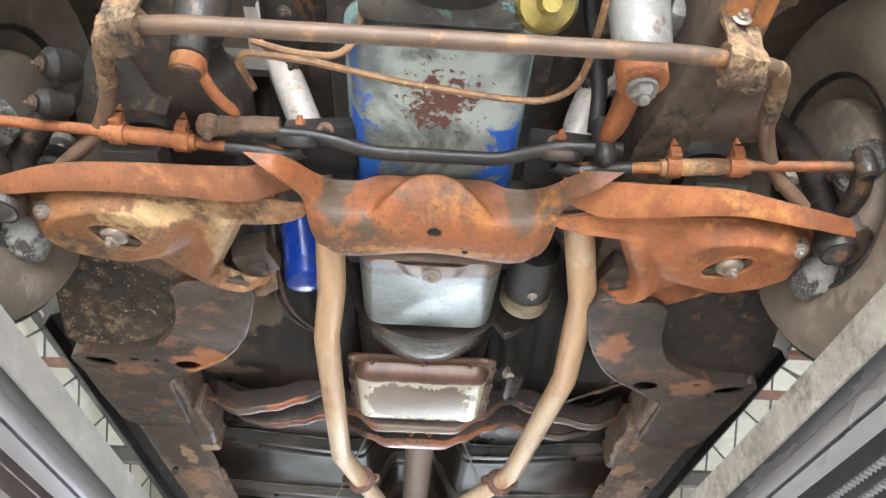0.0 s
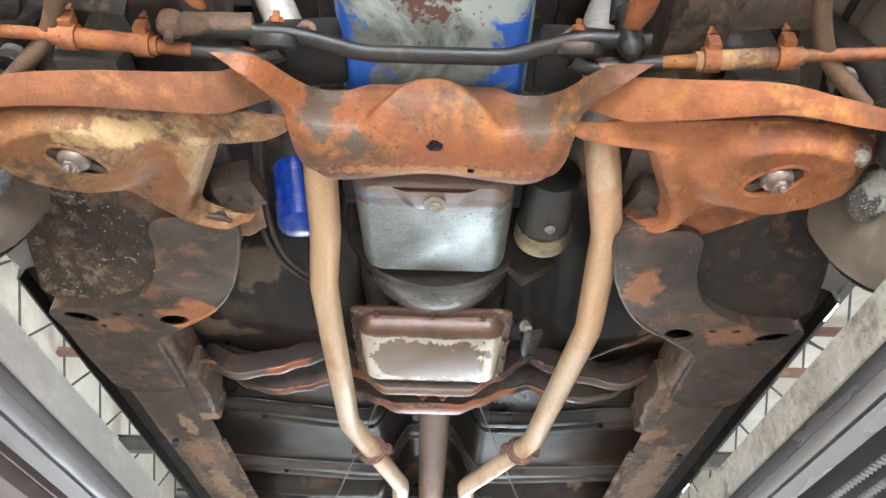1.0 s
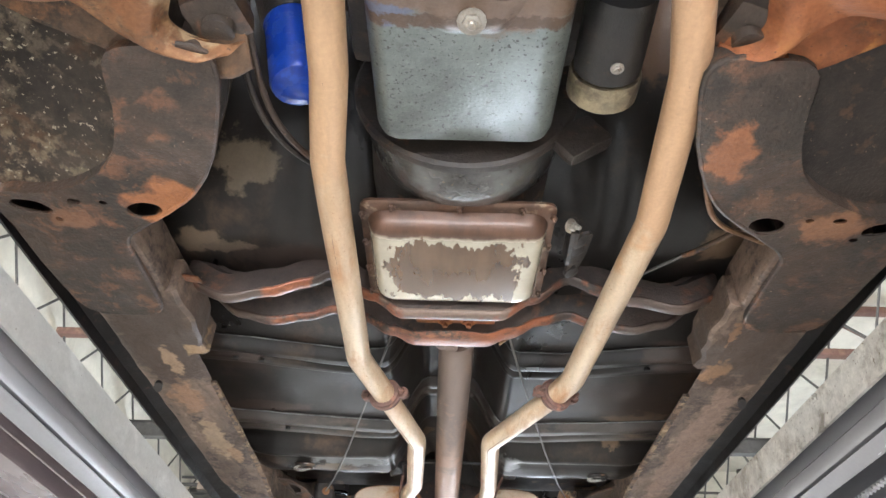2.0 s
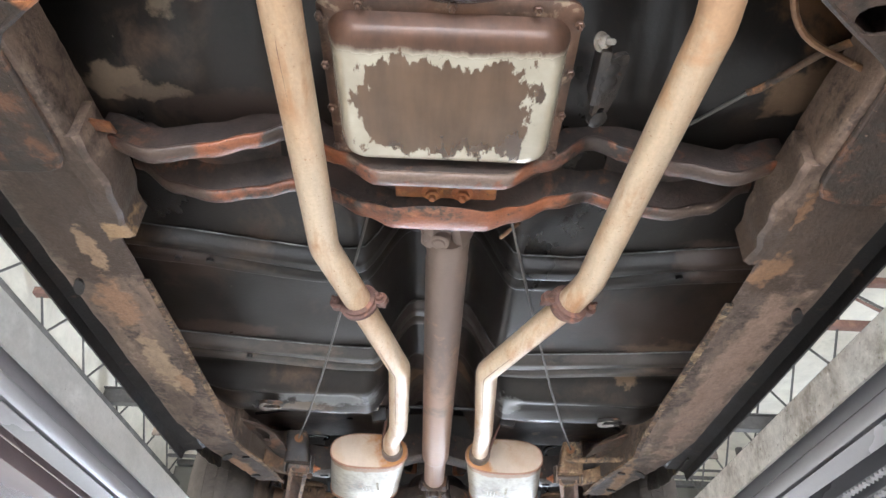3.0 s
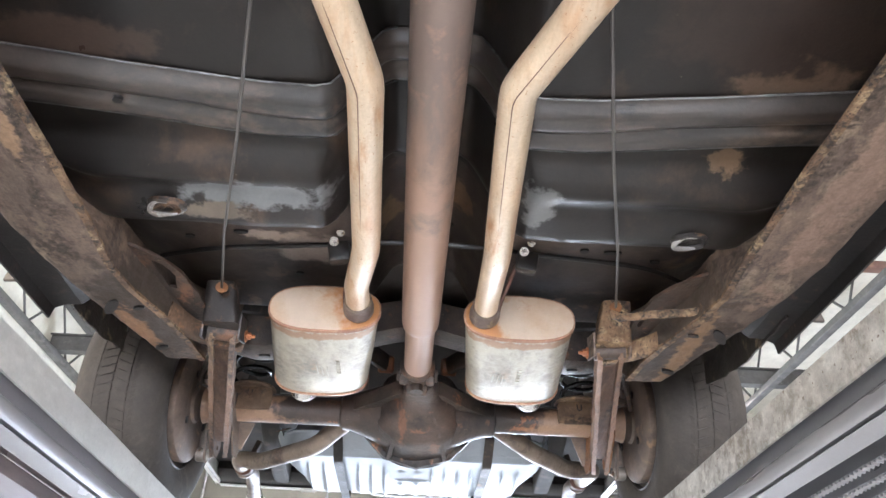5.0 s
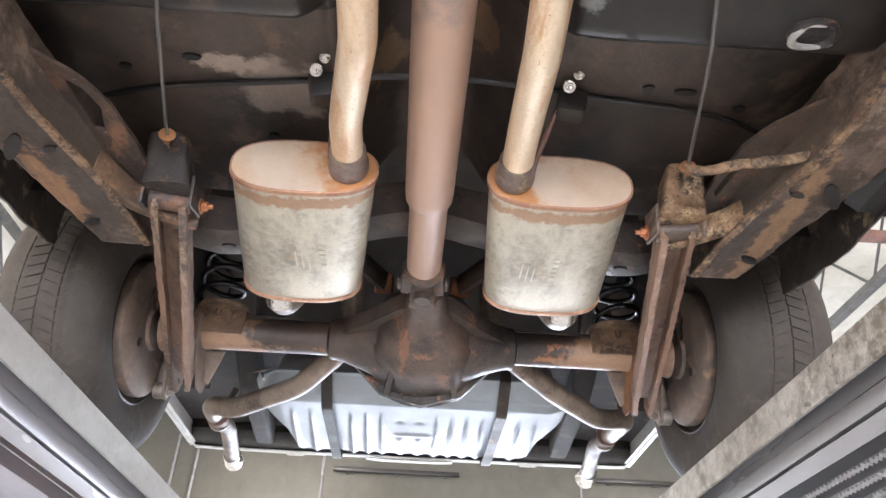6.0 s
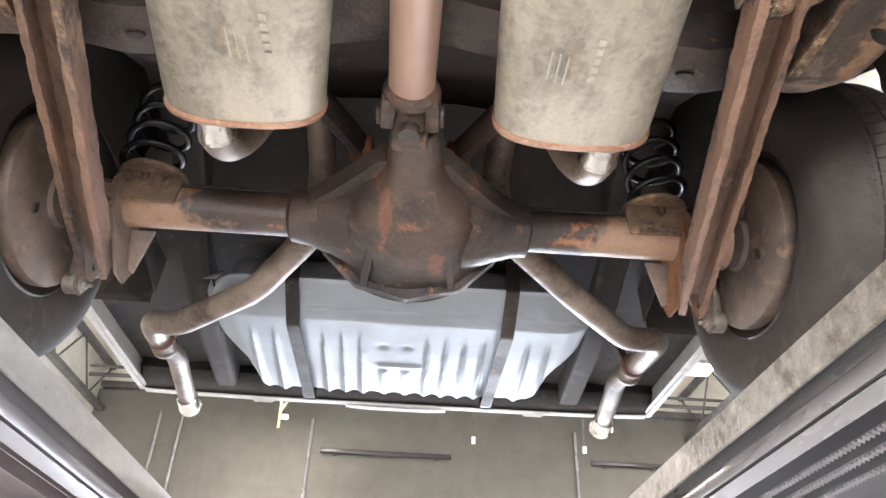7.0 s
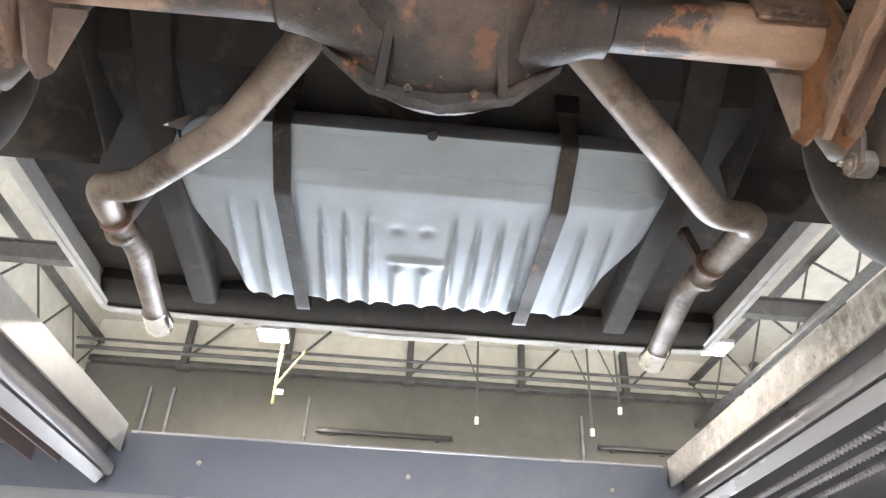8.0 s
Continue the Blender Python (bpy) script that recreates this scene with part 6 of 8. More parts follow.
part("housing", lathe(B(), [(0.030, 0.02), (0.042, 0.04), (0.046, 0.16), (0.04, 0.22)], (0.292, 0.515, 2.190), (0, -0.30, 1), 24), CASTING, ia, "grey cast housing")
part("pivot", lathe(B(), [(0.030, -0.016), (0.036, -0.010), (0.036, 0.030), (0.030, 0.036)], (0.291, 0.522, 2.190), (0, -0.25, 1), 24), RUST, ia)
bm = B()
lathe(bm, [(0.022, -0.004), (0.022, 0.004)], (0.290, 0.528, 2.172), (0, -0.25, 1), 20)
lathe(bm, [(0.013, -0.018), (0.0175, -0.014), (0.0175, 0.0)], (0.290, 0.528, 2.172), (0, -0.25, 1), 6)
lathe(bm, [(0.006, -0.026), (0.009, -0.024), (0.009, -0.014)], (0.290, 0.528, 2.172), (0, -0.25, 1), 12)
part("nut", bm, CASTING, ia, "large grey nut")
part("arm", tube(B(), fillet([(0.286, 0.54, 2.20), (0.280, 0.60, 2.195), (0.272, 0.655, 2.205)], 0.03), [0.021] + [0.018] * 6 + [0.013], 12), RUST_X, ia)

# brake line across the sump
bl = thing("brake_line", "thin copper-brown line running across beneath the engine", "brake line", at=(0, 0.54, 2.17))
pts = [(-0.262, 0.59, 2.20), (-0.272, 0.525, 2.178), (-0.255, 0.506, 2.172), (-0.17, 0.512, 2.170), (-0.05, 0.540, 2.170), (0.11, 0.562, 2.172), (0.165, 0.562, 2.174), (0.20, 0.535, 2.174), (0.208, 0.49, 2.173), (0.210, 0.39, 2.171), (0.215, 0.32, 2.19), (0.22, 0.27, 2.26)]
part("line", tube(B(), fillet(pts, 0.035, 5), 0.0052, 8), LINE, bl)
solo("vacuum_line", tube(B(), fillet([(-0.105, 0.46, 2.30), (-0.108, 0.515, 2.235), (-0.135, 0.53, 2.205), (-0.20, 0.52, 2.195), (-0.255, 0.515, 2.21)], 0.03), 0.0055, 8), LINE, "thin brown steel line bent beneath the engine", "brake line")

# ---- engine ----
en = thing("engine", "engine underside with blue-grey enamelled oil sump", "engine", at=(0, 0.8, 2.3))


def pan_shape(x0, x1, y0, y1, zt, zb_front, zb_rear, r=0.03, top=1.06, n=6):
    """A pressed pan: rounded corners, sloping sides, rolled bottom edge."""
    rings = []
    for k, (inset, f) in enumerate(((0.0, 0.0), (0.0, 0.55), (0.004, 0.80), (0.012, 0.94), (0.026, 1.0))):
        ring = []
        for cx, cy, a0 in ((x1 - r, y1 - r, 0), (x0 + r, y1 - r, 90), (x0 + r, y0 + r, 180), (x1 - r, y0 + r, 270)):
            for i in range(n + 1):
                a = radians(a0 + 90 * i / n)
                x, y = cx + (r - inset * 0.6) * math.cos(a), cy + (r - inset * 0.6) * math.sin(a)
                x += -inset * 0.4 * (1 if x > (x0 + x1) / 2 else -1)
                mx, my = (x0 + x1) / 2, (y0 + y1) / 2
                g = 1 + (top - 1) * (1 - f)
                x, y = mx + (x - mx) * g, my + (y - my) * g
                zb = zb_front + (zb_rear - zb_front) * (y - y0) / (y1 - y0)
                ring.append((x, y, zt + (zb - zt) * f))
        rings.append(ring)
    return rings


part("sump", loft(B(), pan_shape(-0.128, 0.142, 0.515, 0.93, 2.30, 2.226, 2.222, 0.04, 1.03)), SUMP, en, "silver and blue enamelled sump with a rust bloom")
part("sump_flange", loft(B(), pan_shape(-0.140, 0.154, 0.500, 1.0, 2.31, 2.297, 2.297, 0.04, 1.0)), TEAL, en, "pale teal sump flange")
pan = part("oil_pan", loft(B(), pan_shape(-0.126, 0.150, 0.905, 1.222, 2.32, 2.146, 2.196, 0.035, 1.03)), PAN, en, "grey steel rear oil pan")
# raised boss round the drain plug
part("drain_boss", sheet(B(), lambda u, v: (0.014 + (u - 0.5) * 0.12 * (1.35 - 0.6 * v), 0.925 + 0.068 * v, 2.148 + 0.157 * (0.02 + 0.068 * v) - 0.009 * step(0.0, 0.25, u) * (1 - step(0.75, 1.0, u)) * (1 - step(0.60, 1.0, v))), 24, 14), PAN, pan)
part("drain_plug", bolt(B(), (0.014, 0.955, 2.143), (0, -0.1, -1), 0.012, 0.008), STEEL, pan, "hexagon drain plug with washer")
part("block", box(B(), (0.01, 0.80, 2.45), (0.36, 0.72, 0.28), 0.02), GREASE, en, "dark engine block")
for sg in (-1, 1):
    part("block_side", box(B(), (sg * 0.19 + 0.01, 0.80, 2.50), (0.12, 0.66, 0.18), 0.02, pose(0, 0, 0, 0, -sg * 35)), GREASE, en)
part("crank_pulley", lathe(B(), [(0.02, -0.02), (0.060, -0.016), (0.078, -0.012), (0.080, 0.0), (0.072, 0.006), (0.080, 0.012), (0.080, 0.03), (0.05, 0.034)], (0.018, 0.400, 2.262), (0, 1, 0.0), 40), BLACK, en, "black crank pulley with timing marks")
part("timing_cover", rough_up(box(B(), (0.01, 0.455, 2.29), (0.24, 0.05, 0.16), 0.02), 0.006, 24), CHIPPED, en, "greasy timing cover with chipped teal paint")
part("pulley_belt", lathe(B(), [(0.083, 0.002), (0.085, 0.004), (0.085, 0.010), (0.083, 0.012)], (0.018, 0.400, 2.262), (0, 1, 0), 40, False), BLACK, en)
for k in range(6):
    part("timing_mark", box(B(), (0.000 + 0.008 * k, 0.381, 2.192 + 0.0006 * k), (0.004, 0.003, 0.014 - 0.005 * (k % 2)), 0.0), PAINT, en)
part("fuel_pump", lathe(B(), [(0.012, -0.045), (0.014, -0.03), (0.016, -0.012), (0.036, -0.006), (0.042, 0.004), (0.042, 0.022), (0.036, 0.03), (0.03, 0.06)], (0.142, 0.425, 2.205), (0, 0.55, 0.85), 26), GOLD, en, "gold zinc-plated fuel pump")
part("pump_stem", lathe(B(), [(0.010, 0.0), (0.012, 0.004), (0.012, 0.030), (0.008, 0.034), (0.006, 0.046)], (0.128, 0.415, 2.225), (0.05, -0.35, -1), 14), BLACK, en, "dark pump stem")
for (bx, by, bz, sx, sz, mt) in ((-0.085, 0.44, 2.292, 0.060, 0.020, HEADER_PIPE), (-0.045, 0.43, 2.315, 0.035, 0.030, TEAL), (0.085, 0.44, 2.300, 0.040, 0.018, HEADER_PIPE), (-0.15, 0.45, 2.31, 0.03, 0.05, CASTING)):
    part("cover_boss", rough_up(box(B(), (bx, by, bz), (sx, 0.03, sz), 0.006), 0.003, 60), mt, en)
for k in range(5):
    part("engine_wire", tube(B(), fillet([(-0.16 + 0.02 * k, 0.47, 2.33 + 0.01 * k), (-0.09 + 0.03 * k, 0.462, 2.288 - 0.003 * k), (0.02 + 0.03 * k, 0.466, 2.290 + 0.004 * k), (0.12 + 0.02 * k, 0.46, 2.32)], 0.04), 0.0028, 6), BLACK if k % 2 else GREASE, en)
part("pump_bolt", bolt(B(), (0.163, 0.405, 2.205), (0, -0.8, -0.5), 0.008, 0.008), STEEL, en)
part("starter", lathe(B(), [(0.030, -0.10), (0.046, -0.095), (0.048, 0.0), (0.048, 0.03)], (0.212, 1.05, 2.222), (0, 1, 0.0), 24), BLACK, en, "black starter motor")
part("starter_band", lathe(B(), [(0.050, 0.0), (0.052, 0.004), (0.052, 0.040), (0.048, 0.044)], (0.212, 1.085, 2.222), (0, 1, 0.0), 24), worn("starter_nose", (0.27, 0.22, 0.135), (0.15, 0.12, 0.08), (0.07, 0.05, 0.035), 0.45, 0.4, 14, patch_lo=0.5, patch_hi=0.6, bump=0.3, grain=0.25), en, "tan metal starter nose")
part("starter_bolt", bolt(B(), (0.214, 1.045, 2.173), (0, 0, -1), 0.006, 0.006), STEEL, en)
of = thing("oil_filter", "glossy blue spin-on oil filter", "oil filter", at=(-0.25, 1.13, 2.29))
part("can", lathe(B(), [(0.0, -0.002), (0.036, 0.0), (0.044, 0.004), (0.047, 0.012), (0.047, 0.13), (0.049, 0.135), (0.049, 0.14)], (-0.247, 1.168, 2.262), (-0.22, -0.10, 1.0), 32), BLUE, of)
part("base", lathe(B(), [(0.05, 0.14), (0.052, 0.15), (0.06, 0.22)], (-0.247, 1.168, 2.262), (-0.22, -0.10, 1.0), 24), GREASE, of)
hl = thing("filter_hose", "dark oil cooler hoses beside the blue filter", "hose", at=(-0.30, 1.1, 2.25))
for d in (0.0, 0.018):
    part("hose", tube(B(), fillet([(-0.315 - d, 0.98, 2.36), (-0.312 - d, 1.08, 2.27), (-0.292 - d, 1.19, 2.222), (-0.25 - d, 1.28, 2.225), (-0.20, 1.36, 2.25)], 0.06), 0.0055, 8), GREASE if d else RUST_DARK, hl)

# exhaust manifold down pipes seen ahead of the crossmember
for sg, pts in ((-1, [(-0.325, 0.72, 2.60), (-0.285, 0.735, 2.46), (-0.232, 0.76, 2.345), (-0.205, 0.80, 2.30), (-0.178, 0.865, 2.235)]), (1, [(0.36, 0.72, 2.62), (0.325, 0.735, 2.50), (0.262, 0.76, 2.345), (0.262, 0.80, 2.29), (0.272, 0.85, 2.23)])):
    solo("down_pipe", tube(B(), fillet(pts, 0.05), 0.029, 18), HEADER_PIPE, "pale grey exhaust down pipe beside the sump", "exhaust pipe", "exhaust down pipes")
for sg in (-1, 1):
    t = thing("engine_mount", "dark engine mount bracket with rusty bolt beside the sump", "engine mount", "engine mounts", at=(sg * 0.17, 0.66, 2.25))
    part("bolt", bolt(B(), (sg * 0.185 + 0.016, 0.690, 2.226), (0, -0.6, -0.6), 0.009, 0.010), RUST_LIP, t)
    part("foot", rough_up(box(B(), (sg * 0.195 + 0.018, 0.735, 2.236), (0.115, 0.095, 0.040), 0.012, pose(0, 0, 0, -12, sg * 10)), 0.004, 26), BOOT, t, "black mount foot")

for sg in (-1, 1):
    t = thing("exhaust_manifold", "dark greasy cast exhaust manifold above the down pipe", "manifold", "exhaust manifolds", at=(sg * 0.27, 0.72, 2.47))
    bm = loft(B(), [[(sg * (0.268 + 0.055 * math.cos(a)) + 0.012, y, 2.472 + r * math.sin(a)) for a in (2 * math.pi * k / 18 for k in range(18))] for y, r in ((0.58, 0.030), (0.62, 0.044), (0.70, 0.050), (0.78, 0.046), (0.90, 0.040))])
    part("log", rough_up(bm, 0.006, 22), GREASE, t)
    for by in (0.61, 0.72):
        part("bolt", bolt(B(), (sg * 0.268 + 0.012, by, 2.421), (0, -0.4, -1), 0.008, 0.009), RUST_DARK, t)

# front frame plates seen above the anti-roll bar
for sg in (-1, 1):
    t = thing("bumper_bracket", "grimy pressed bracket at the front frame horn", "bracket", "front frame brackets", at=(sg * 0.43, 0.5, 2.25))
    part("plate", rough_up(sheet(B(), lambda u, v: (sg * (0.42 + 0.11 * u), 0.36 + 0.12 * v, 2.205 + 0.10 * u + 0.02 * v), 16, 16, (0, 0, 0.005)), 0.008, 22), CRUST, t)
    part("web", rough_up(sheet(B(), lambda u, v: (sg * (0.36 + 0.14 * u + 0.05 * v), 0.545 + 0.12 * v, 2.215 + 0.015 * u + 0.03 * (1 - v)), 28, 24, (0, 0, 0.005)), 0.006, 22), CAKED if sg < 0 else RUST_DARK, t, "greasy web plate caked with dirt")
acb = thing("accessory_bracket", "pale cast accessory bracket with bolts beside the engine", "bracket", at=(0.38, 0.51, 2.31))
part("casting", rough_up(box(B(), (0.372, 0.505, 2.315), (0.05, 0.05, 0.05), 0.012, pose(0, 0, 0, 10, 20)), 0.006, 40), CASTING, acb)
part("plate", rough_up(box(B(), (0.392, 0.525, 2.300), (0.045, 0.030, 0.012), 0.004, pose(0, 0, 0, 0, -25)), 0.003, 40), HEADER_PIPE, acb)
part("bolt", bolt(B(), (0.395, 0.51, 2.290), (0, -0.5, -0.8), 0.008, 0.008), STEEL, acb)
for (x, y, z, r, mt) in ((0.375, 0.40, 2.30, 0.034, BLACK), (0.405, 0.37, 2.33, 0.028, STEEL)):
    solo("power_steering_fitting", lathe(B(), [(r * 0.7, -0.02), (r, -0.014), (r, 0.02), (r * 0.6, 0.026)], (x, y, z), (0.4, -0.8, -0.4), 18), mt, "black and silver pump fitting beside the engine", "fitting")
solo("radiator_hose", tube(B(), fillet([(0.20, 0.36, 2.34), (0.235, 0.52, 2.36), (0.268, 0.62, 2.30), (0.262, 0.67, 2.235)], 0.06), 0.013, 12), BLACK, "black rubber hose beside the down pipe", "hose")

# ---- gearbox ----
gb = thing("gearbox", "automatic gearbox with bell cover and dirty pan", "gearbox", at=(0, 1.45, 2.3))
part("bell_cover", lathe(B(), [(0.15, -0.075), (0.172, -0.07), (0.176, -0.06), (0.174, 0.0), (0.168, 0.03), (0.150, 0.05), (0.10, 0.07)], (0.016, 1.335, 2.362), (0, 1, 0), 48), BELL, gb, "oily round bell-housing cover")
bm = lathe(B(), [(0.19, -0.09), (0.196, -0.085), (0.196, -0.072), (0.19, -0.066)], (0.016, 1.335, 2.372), (0, 1, 0), 48)
part("bell_flange", bm, GREASE, gb)
part("flange_ear", rough_up(box(B(), (0.205, 1.262, 2.258), (0.09, 0.03, 0.07), 0.012, pose(0, 0, 0, 0, -35)), 0.002, 30), GREASE, gb)
part("case", loft(B(), [[(0.01 + w * math.cos(a), y, 2.32 + 0.085 * math.sin(a)) for a in (2 * math.pi * k / 24 for k in range(24))] for y, w in ((1.30, 0.16), (1.42, 0.165), (1.66, 0.155), (1.72, 0.09), (1.80, 0.06), (1.90, 0.05))]), GREASE, gb, "dark cast gearbox case")
tp = part("pan", loft(B(), pan_shape(-0.143, 0.157, 1.402, 1.645, 2.205, 2.171, 2.175, 0.03, 1.08)), PAN_PAINT, gb, "glossy cream and brown worn gearbox pan")
part("pan_rim", loft(B(), pan_shape(-0.168, 0.182, 1.372, 1.690, 2.216, 2.206, 2.206, 0.02, 1.0)), TPAN_RIM, tp, "brown flange of the pan")
for bx, by in [(-0.163, 1.40), (-0.163, 1.48), (-0.163, 1.56), (-0.163, 1.64), (0.177, 1.40), (0.177, 1.48), (0.177, 1.56), (0.177, 1.64), (-0.11, 1.380), (0.01, 1.380), (0.12, 1.380)]:
    part("pan_bolt", bolt(B(), (bx, by, 2.206), (0, 0, -1), 0.0065, 0.008, False), TPAN_RIM, tp)
part("shift_lever", rough_up(box(B(), (0.222, 1.49, 2.222), (0.018, 0.10, 0.045), 0.008), 0.002, 30), GREASE, gb)
part("shift_stud", bolt(B(), (0.212, 1.435, 2.215), (0.6, -0.5, -0.6), 0.009, 0.014), STEEL, gb)
sl = part("shift_link", plate(B(), fillet_2d([(-0.014, -0.075), (0.014, -0.075), (0.018, 0.0), (0.012, 0.045), (-0.012, 0.045), (-0.018, 0.0)], 0.012), -0.004, 0.004, [ellipse(0, 0.028, 0.006, 0.006, 12)], pose(0.236, 1.525, 2.212, 0, -24, 6)), GREASE, gb, "greasy shift link")
for gy in (1.475, 1.500, 1.570):
    part("grommet", lathe(B(), [(0.010, -0.008), (0.015, -0.005), (0.015, 0.005), (0.010, 0.008)], (0.232, gy, 2.210), (0.4, 0, -1), 16), BLACK, sl)


# ---- exhaust ----
PIPES = {
    -1: [(-0.172, 0.865, 2.225), (-0.172, 0.93, 2.178), (-0.178, 1.06, 2.172), (-0.201, 1.235, 2.172), (-0.204, 1.40, 2.172), (-0.207, 1.875, 2.170), (-0.158, 2.06, 2.170)],
    1: [(0.270, 0.85, 2.225), (0.280, 0.90, 2.180), (0.314, 1.05, 2.172), (0.338, 1.37, 2.172), (0.290, 1.955, 2.170), (0.262, 2.035, 2.170)],
}
REAR = {
    -1: [(-0.158, 2.06, 2.170), (-0.086, 2.365, 2.178), (-0.104, 2.80, 2.198), (-0.135, 2.99, 2.232), (-0.137, 3.09, 2.240)],
    1: [(0.262, 2.035, 2.170), (0.122, 2.365, 2.178), (0.142, 2.80, 2.198), (0.146, 2.99, 2.232), (0.148, 3.09, 2.240)],
}


def kinked(pts, r, bend=0.014):
    """Tube with tight, slightly flattened shop bends."""
    return tube(B(), fillet(pts, bend, 3), r, 24)


for sg in (-1, 1):
    t = thing("exhaust_pipe", "tan heat-stained aluminized exhaust pipe with tight bends", "exhaust pipe", "front exhaust pipes", at=(sg * 0.2, 1.5, 2.17))
    part("front_pipe", kinked(PIPES[sg], 0.0275), ALU, t)
    part("rear_pipe", kinked(REAR[sg], 0.0262), ALU, t)
    # rolled weld seam along the underside
    def seam_line(pts, r):
        ps = [Vector(p) for p in fillet(pts, 0.014, 3)]
        return tube(B(), [p + Vector((-0.006 - 0.004 * math.sin(9 * p.y), 0, -math.sqrt(r * r - 0.0001) - 0.0001)) for p in ps], 0.0011, 5)
    part("weld_seam", seam_line(PIPES[sg][2:], 0.0275), CLAMP, t, "thin dark weld seam")
    part("weld_seam", seam_line(REAR[sg][:3], 0.0262), CLAMP, t)
    a, b = Vector(REAR[sg][0]), Vector(REAR[sg][1])
    d = (b - a).normalized()
    fl = part("flange", lathe(B(), [(0.030, -0.012), (0.036, -0.010), (0.036, -0.003), (0.041, -0.002), (0.041, 0.006), (0.034, 0.008), (0.030, 0.022)], a, d, 26), CLAMP, t, "burnt reddish-brown pipe flange")
    side = d.cross(Vector((0, 0, 1))).normalized()
    for q in (-1, 1):
        ear = a + side * q * 0.046
        bm = lathe(B(), [(0.014, -0.007), (0.014, 0.007)], ear, d, 14)
        bolt(bm, ear - d * 0.008, -d, 0.008, 0.012, False)
        part("flange_ear", bm, CLAMP, fl)
        part("flange_stud", tube(B(), [ear + d * 0.004, ear + d * 0.026], 0.005, 8), CLAMP, fl)

E_C = {-1: ((-0.214, 3.12), (-0.256, 3.50)), 1: ((0.230, 3.12), (0.259, 3.50))}
for sg in (-1, 1):
    t = thing("muffler", "oval grey-tan steel muffler with rusty rolled seams", "muffler", "mufflers", at=(sg * 0.235, 3.3, 2.245))
    (xa, ya), (xb, yb) = E_C[sg]
    zc, rx, rz = 2.245, 0.123, 0.054

    def oval(f, y, grow=0.0, n=40):
        cx = xa + (xb - xa) * f
        out = []
        for k in range(n):
            a = 2 * math.pi * k / n
            c, s = math.cos(a), math.sin(a)
            e = 0.72
            out.append((cx + (rx + grow) * math.copysign(abs(c) ** e, c), y, zc + (rz + grow) * math.copysign(abs(s) ** 0.85, s)))
        return out

    def at(f):
        return ya + (yb - ya) * f

    shell = part("shell", loft(B(), [oval(0.03, at(0.03), 0.0), oval(0.10, at(0.10), 0.0015), oval(0.5, at(0.5), 0.002), oval(0.9, at(0.9), 0.0015), oval(0.97, at(0.97), 0.0)]), MUFFLER, t)
    part("front_seam", loft(B(), [oval(0.0, at(-0.004), 0.001), oval(0.0, at(-0.002), 0.0045), oval(0.02, at(0.02), 0.0055), oval(0.035, at(0.035), 0.001)], True, False), SEAM, t, "rust-orange rolled seam")
    part("front_cap", loft(B(), [oval(0.0, at(0.0), 0.002), oval(0.01, at(0.012), -0.006), oval(0.02, at(0.03), -0.012), oval(0.02, at(0.036), -0.034)]), MUFFLER_END, t, "heat-tinted dished end cap")
    part("rear_seam", loft(B(), [oval(0.965, at(0.965), 0.001), oval(0.975, at(0.975), 0.004), oval(0.995, at(0.995), 0.003), oval(1.0, at(1.002), -0.004), oval(1.0, at(0.985), -0.02)]), SEAM, t)
    ix = -0.137 if sg < 0 else 0.148
    part("inlet_collar", lathe(B(), [(0.0275, -0.062), (0.031, -0.058), (0.032, -0.03), (0.0345, -0.026), (0.0345, -0.012), (0.032, -0.006), (0.032, 0.022), (0.036, 0.03)], (ix, 3.125, 2.243), (0, 1, 0.02), 26), COLLAR, t, "scorched inlet collar")
    # stamped marks on the belly, plain bars
    for k in range(3):
        part("stamp_bar", box(B(), (xa - sg * 0.005 + (0.012 * k - 0.035), 3.33 + 0.004 * k, 2.1885), (0.003, 0.050, 0.0014), 0.0004), STAMP, shell)
    for k in range(5):
        part("stamp_mark", box(B(), (xa + 0.022, 3.285 + 0.016 * k, 2.1885), (0.010, 0.010, 0.0014), 0.0004), STAMP, shell)
    # hanger above the inlet
    h = thing("muffler_hanger", "small black rubber and steel exhaust hanger", "hanger", "exhaust hangers", at=(sg * 0.2, 3.0, 2.34))
    hx = -0.184 if sg < 0 else 0.234
    part("strap", rough_up(box(B(), (hx, 3.02, 2.330), (0.048, 0.040, 0.046), 0.008, pose(0, 0, 0, 12, sg * 10)), 0.002, 40), BLACK, h, "black rubber block")
    bm = bolt(B(), (hx - 0.010, 2.985, 2.338), (0, -0.6, -0.8), 0.007, 0.008)
    part("bolt", bolt(bm, (hx + 0.004, 2.97, 2.352), (0, -0.6, -0.8), 0.006, 0.007), CHROME, h)
    part("rod", tube(B(), fillet([(hx - sg * 0.01, 3.01, 2.345), (hx - sg * 0.025, 3.03, 2.32), (ix + sg * 0.033, 3.09, 2.262), (ix + sg * 0.030, 3.13, 2.245)], 0.02), 0.005, 8), CLAMP, h)
    part("body_plate", box(B(), (hx, 3.0, 2.366), (0.06, 0.05, 0.006), 0.002), UNDERCOAT, h)
    # tail pipe over the axle and out beside the tank
    p = thing("tail_pipe", "bent steel tail pipe with bright chrome tip", "tail pipe", "tail pipes", at=(sg * 0.45, 4.2, 2.3))
    ox = -0.312 if sg < 0 else 0.318
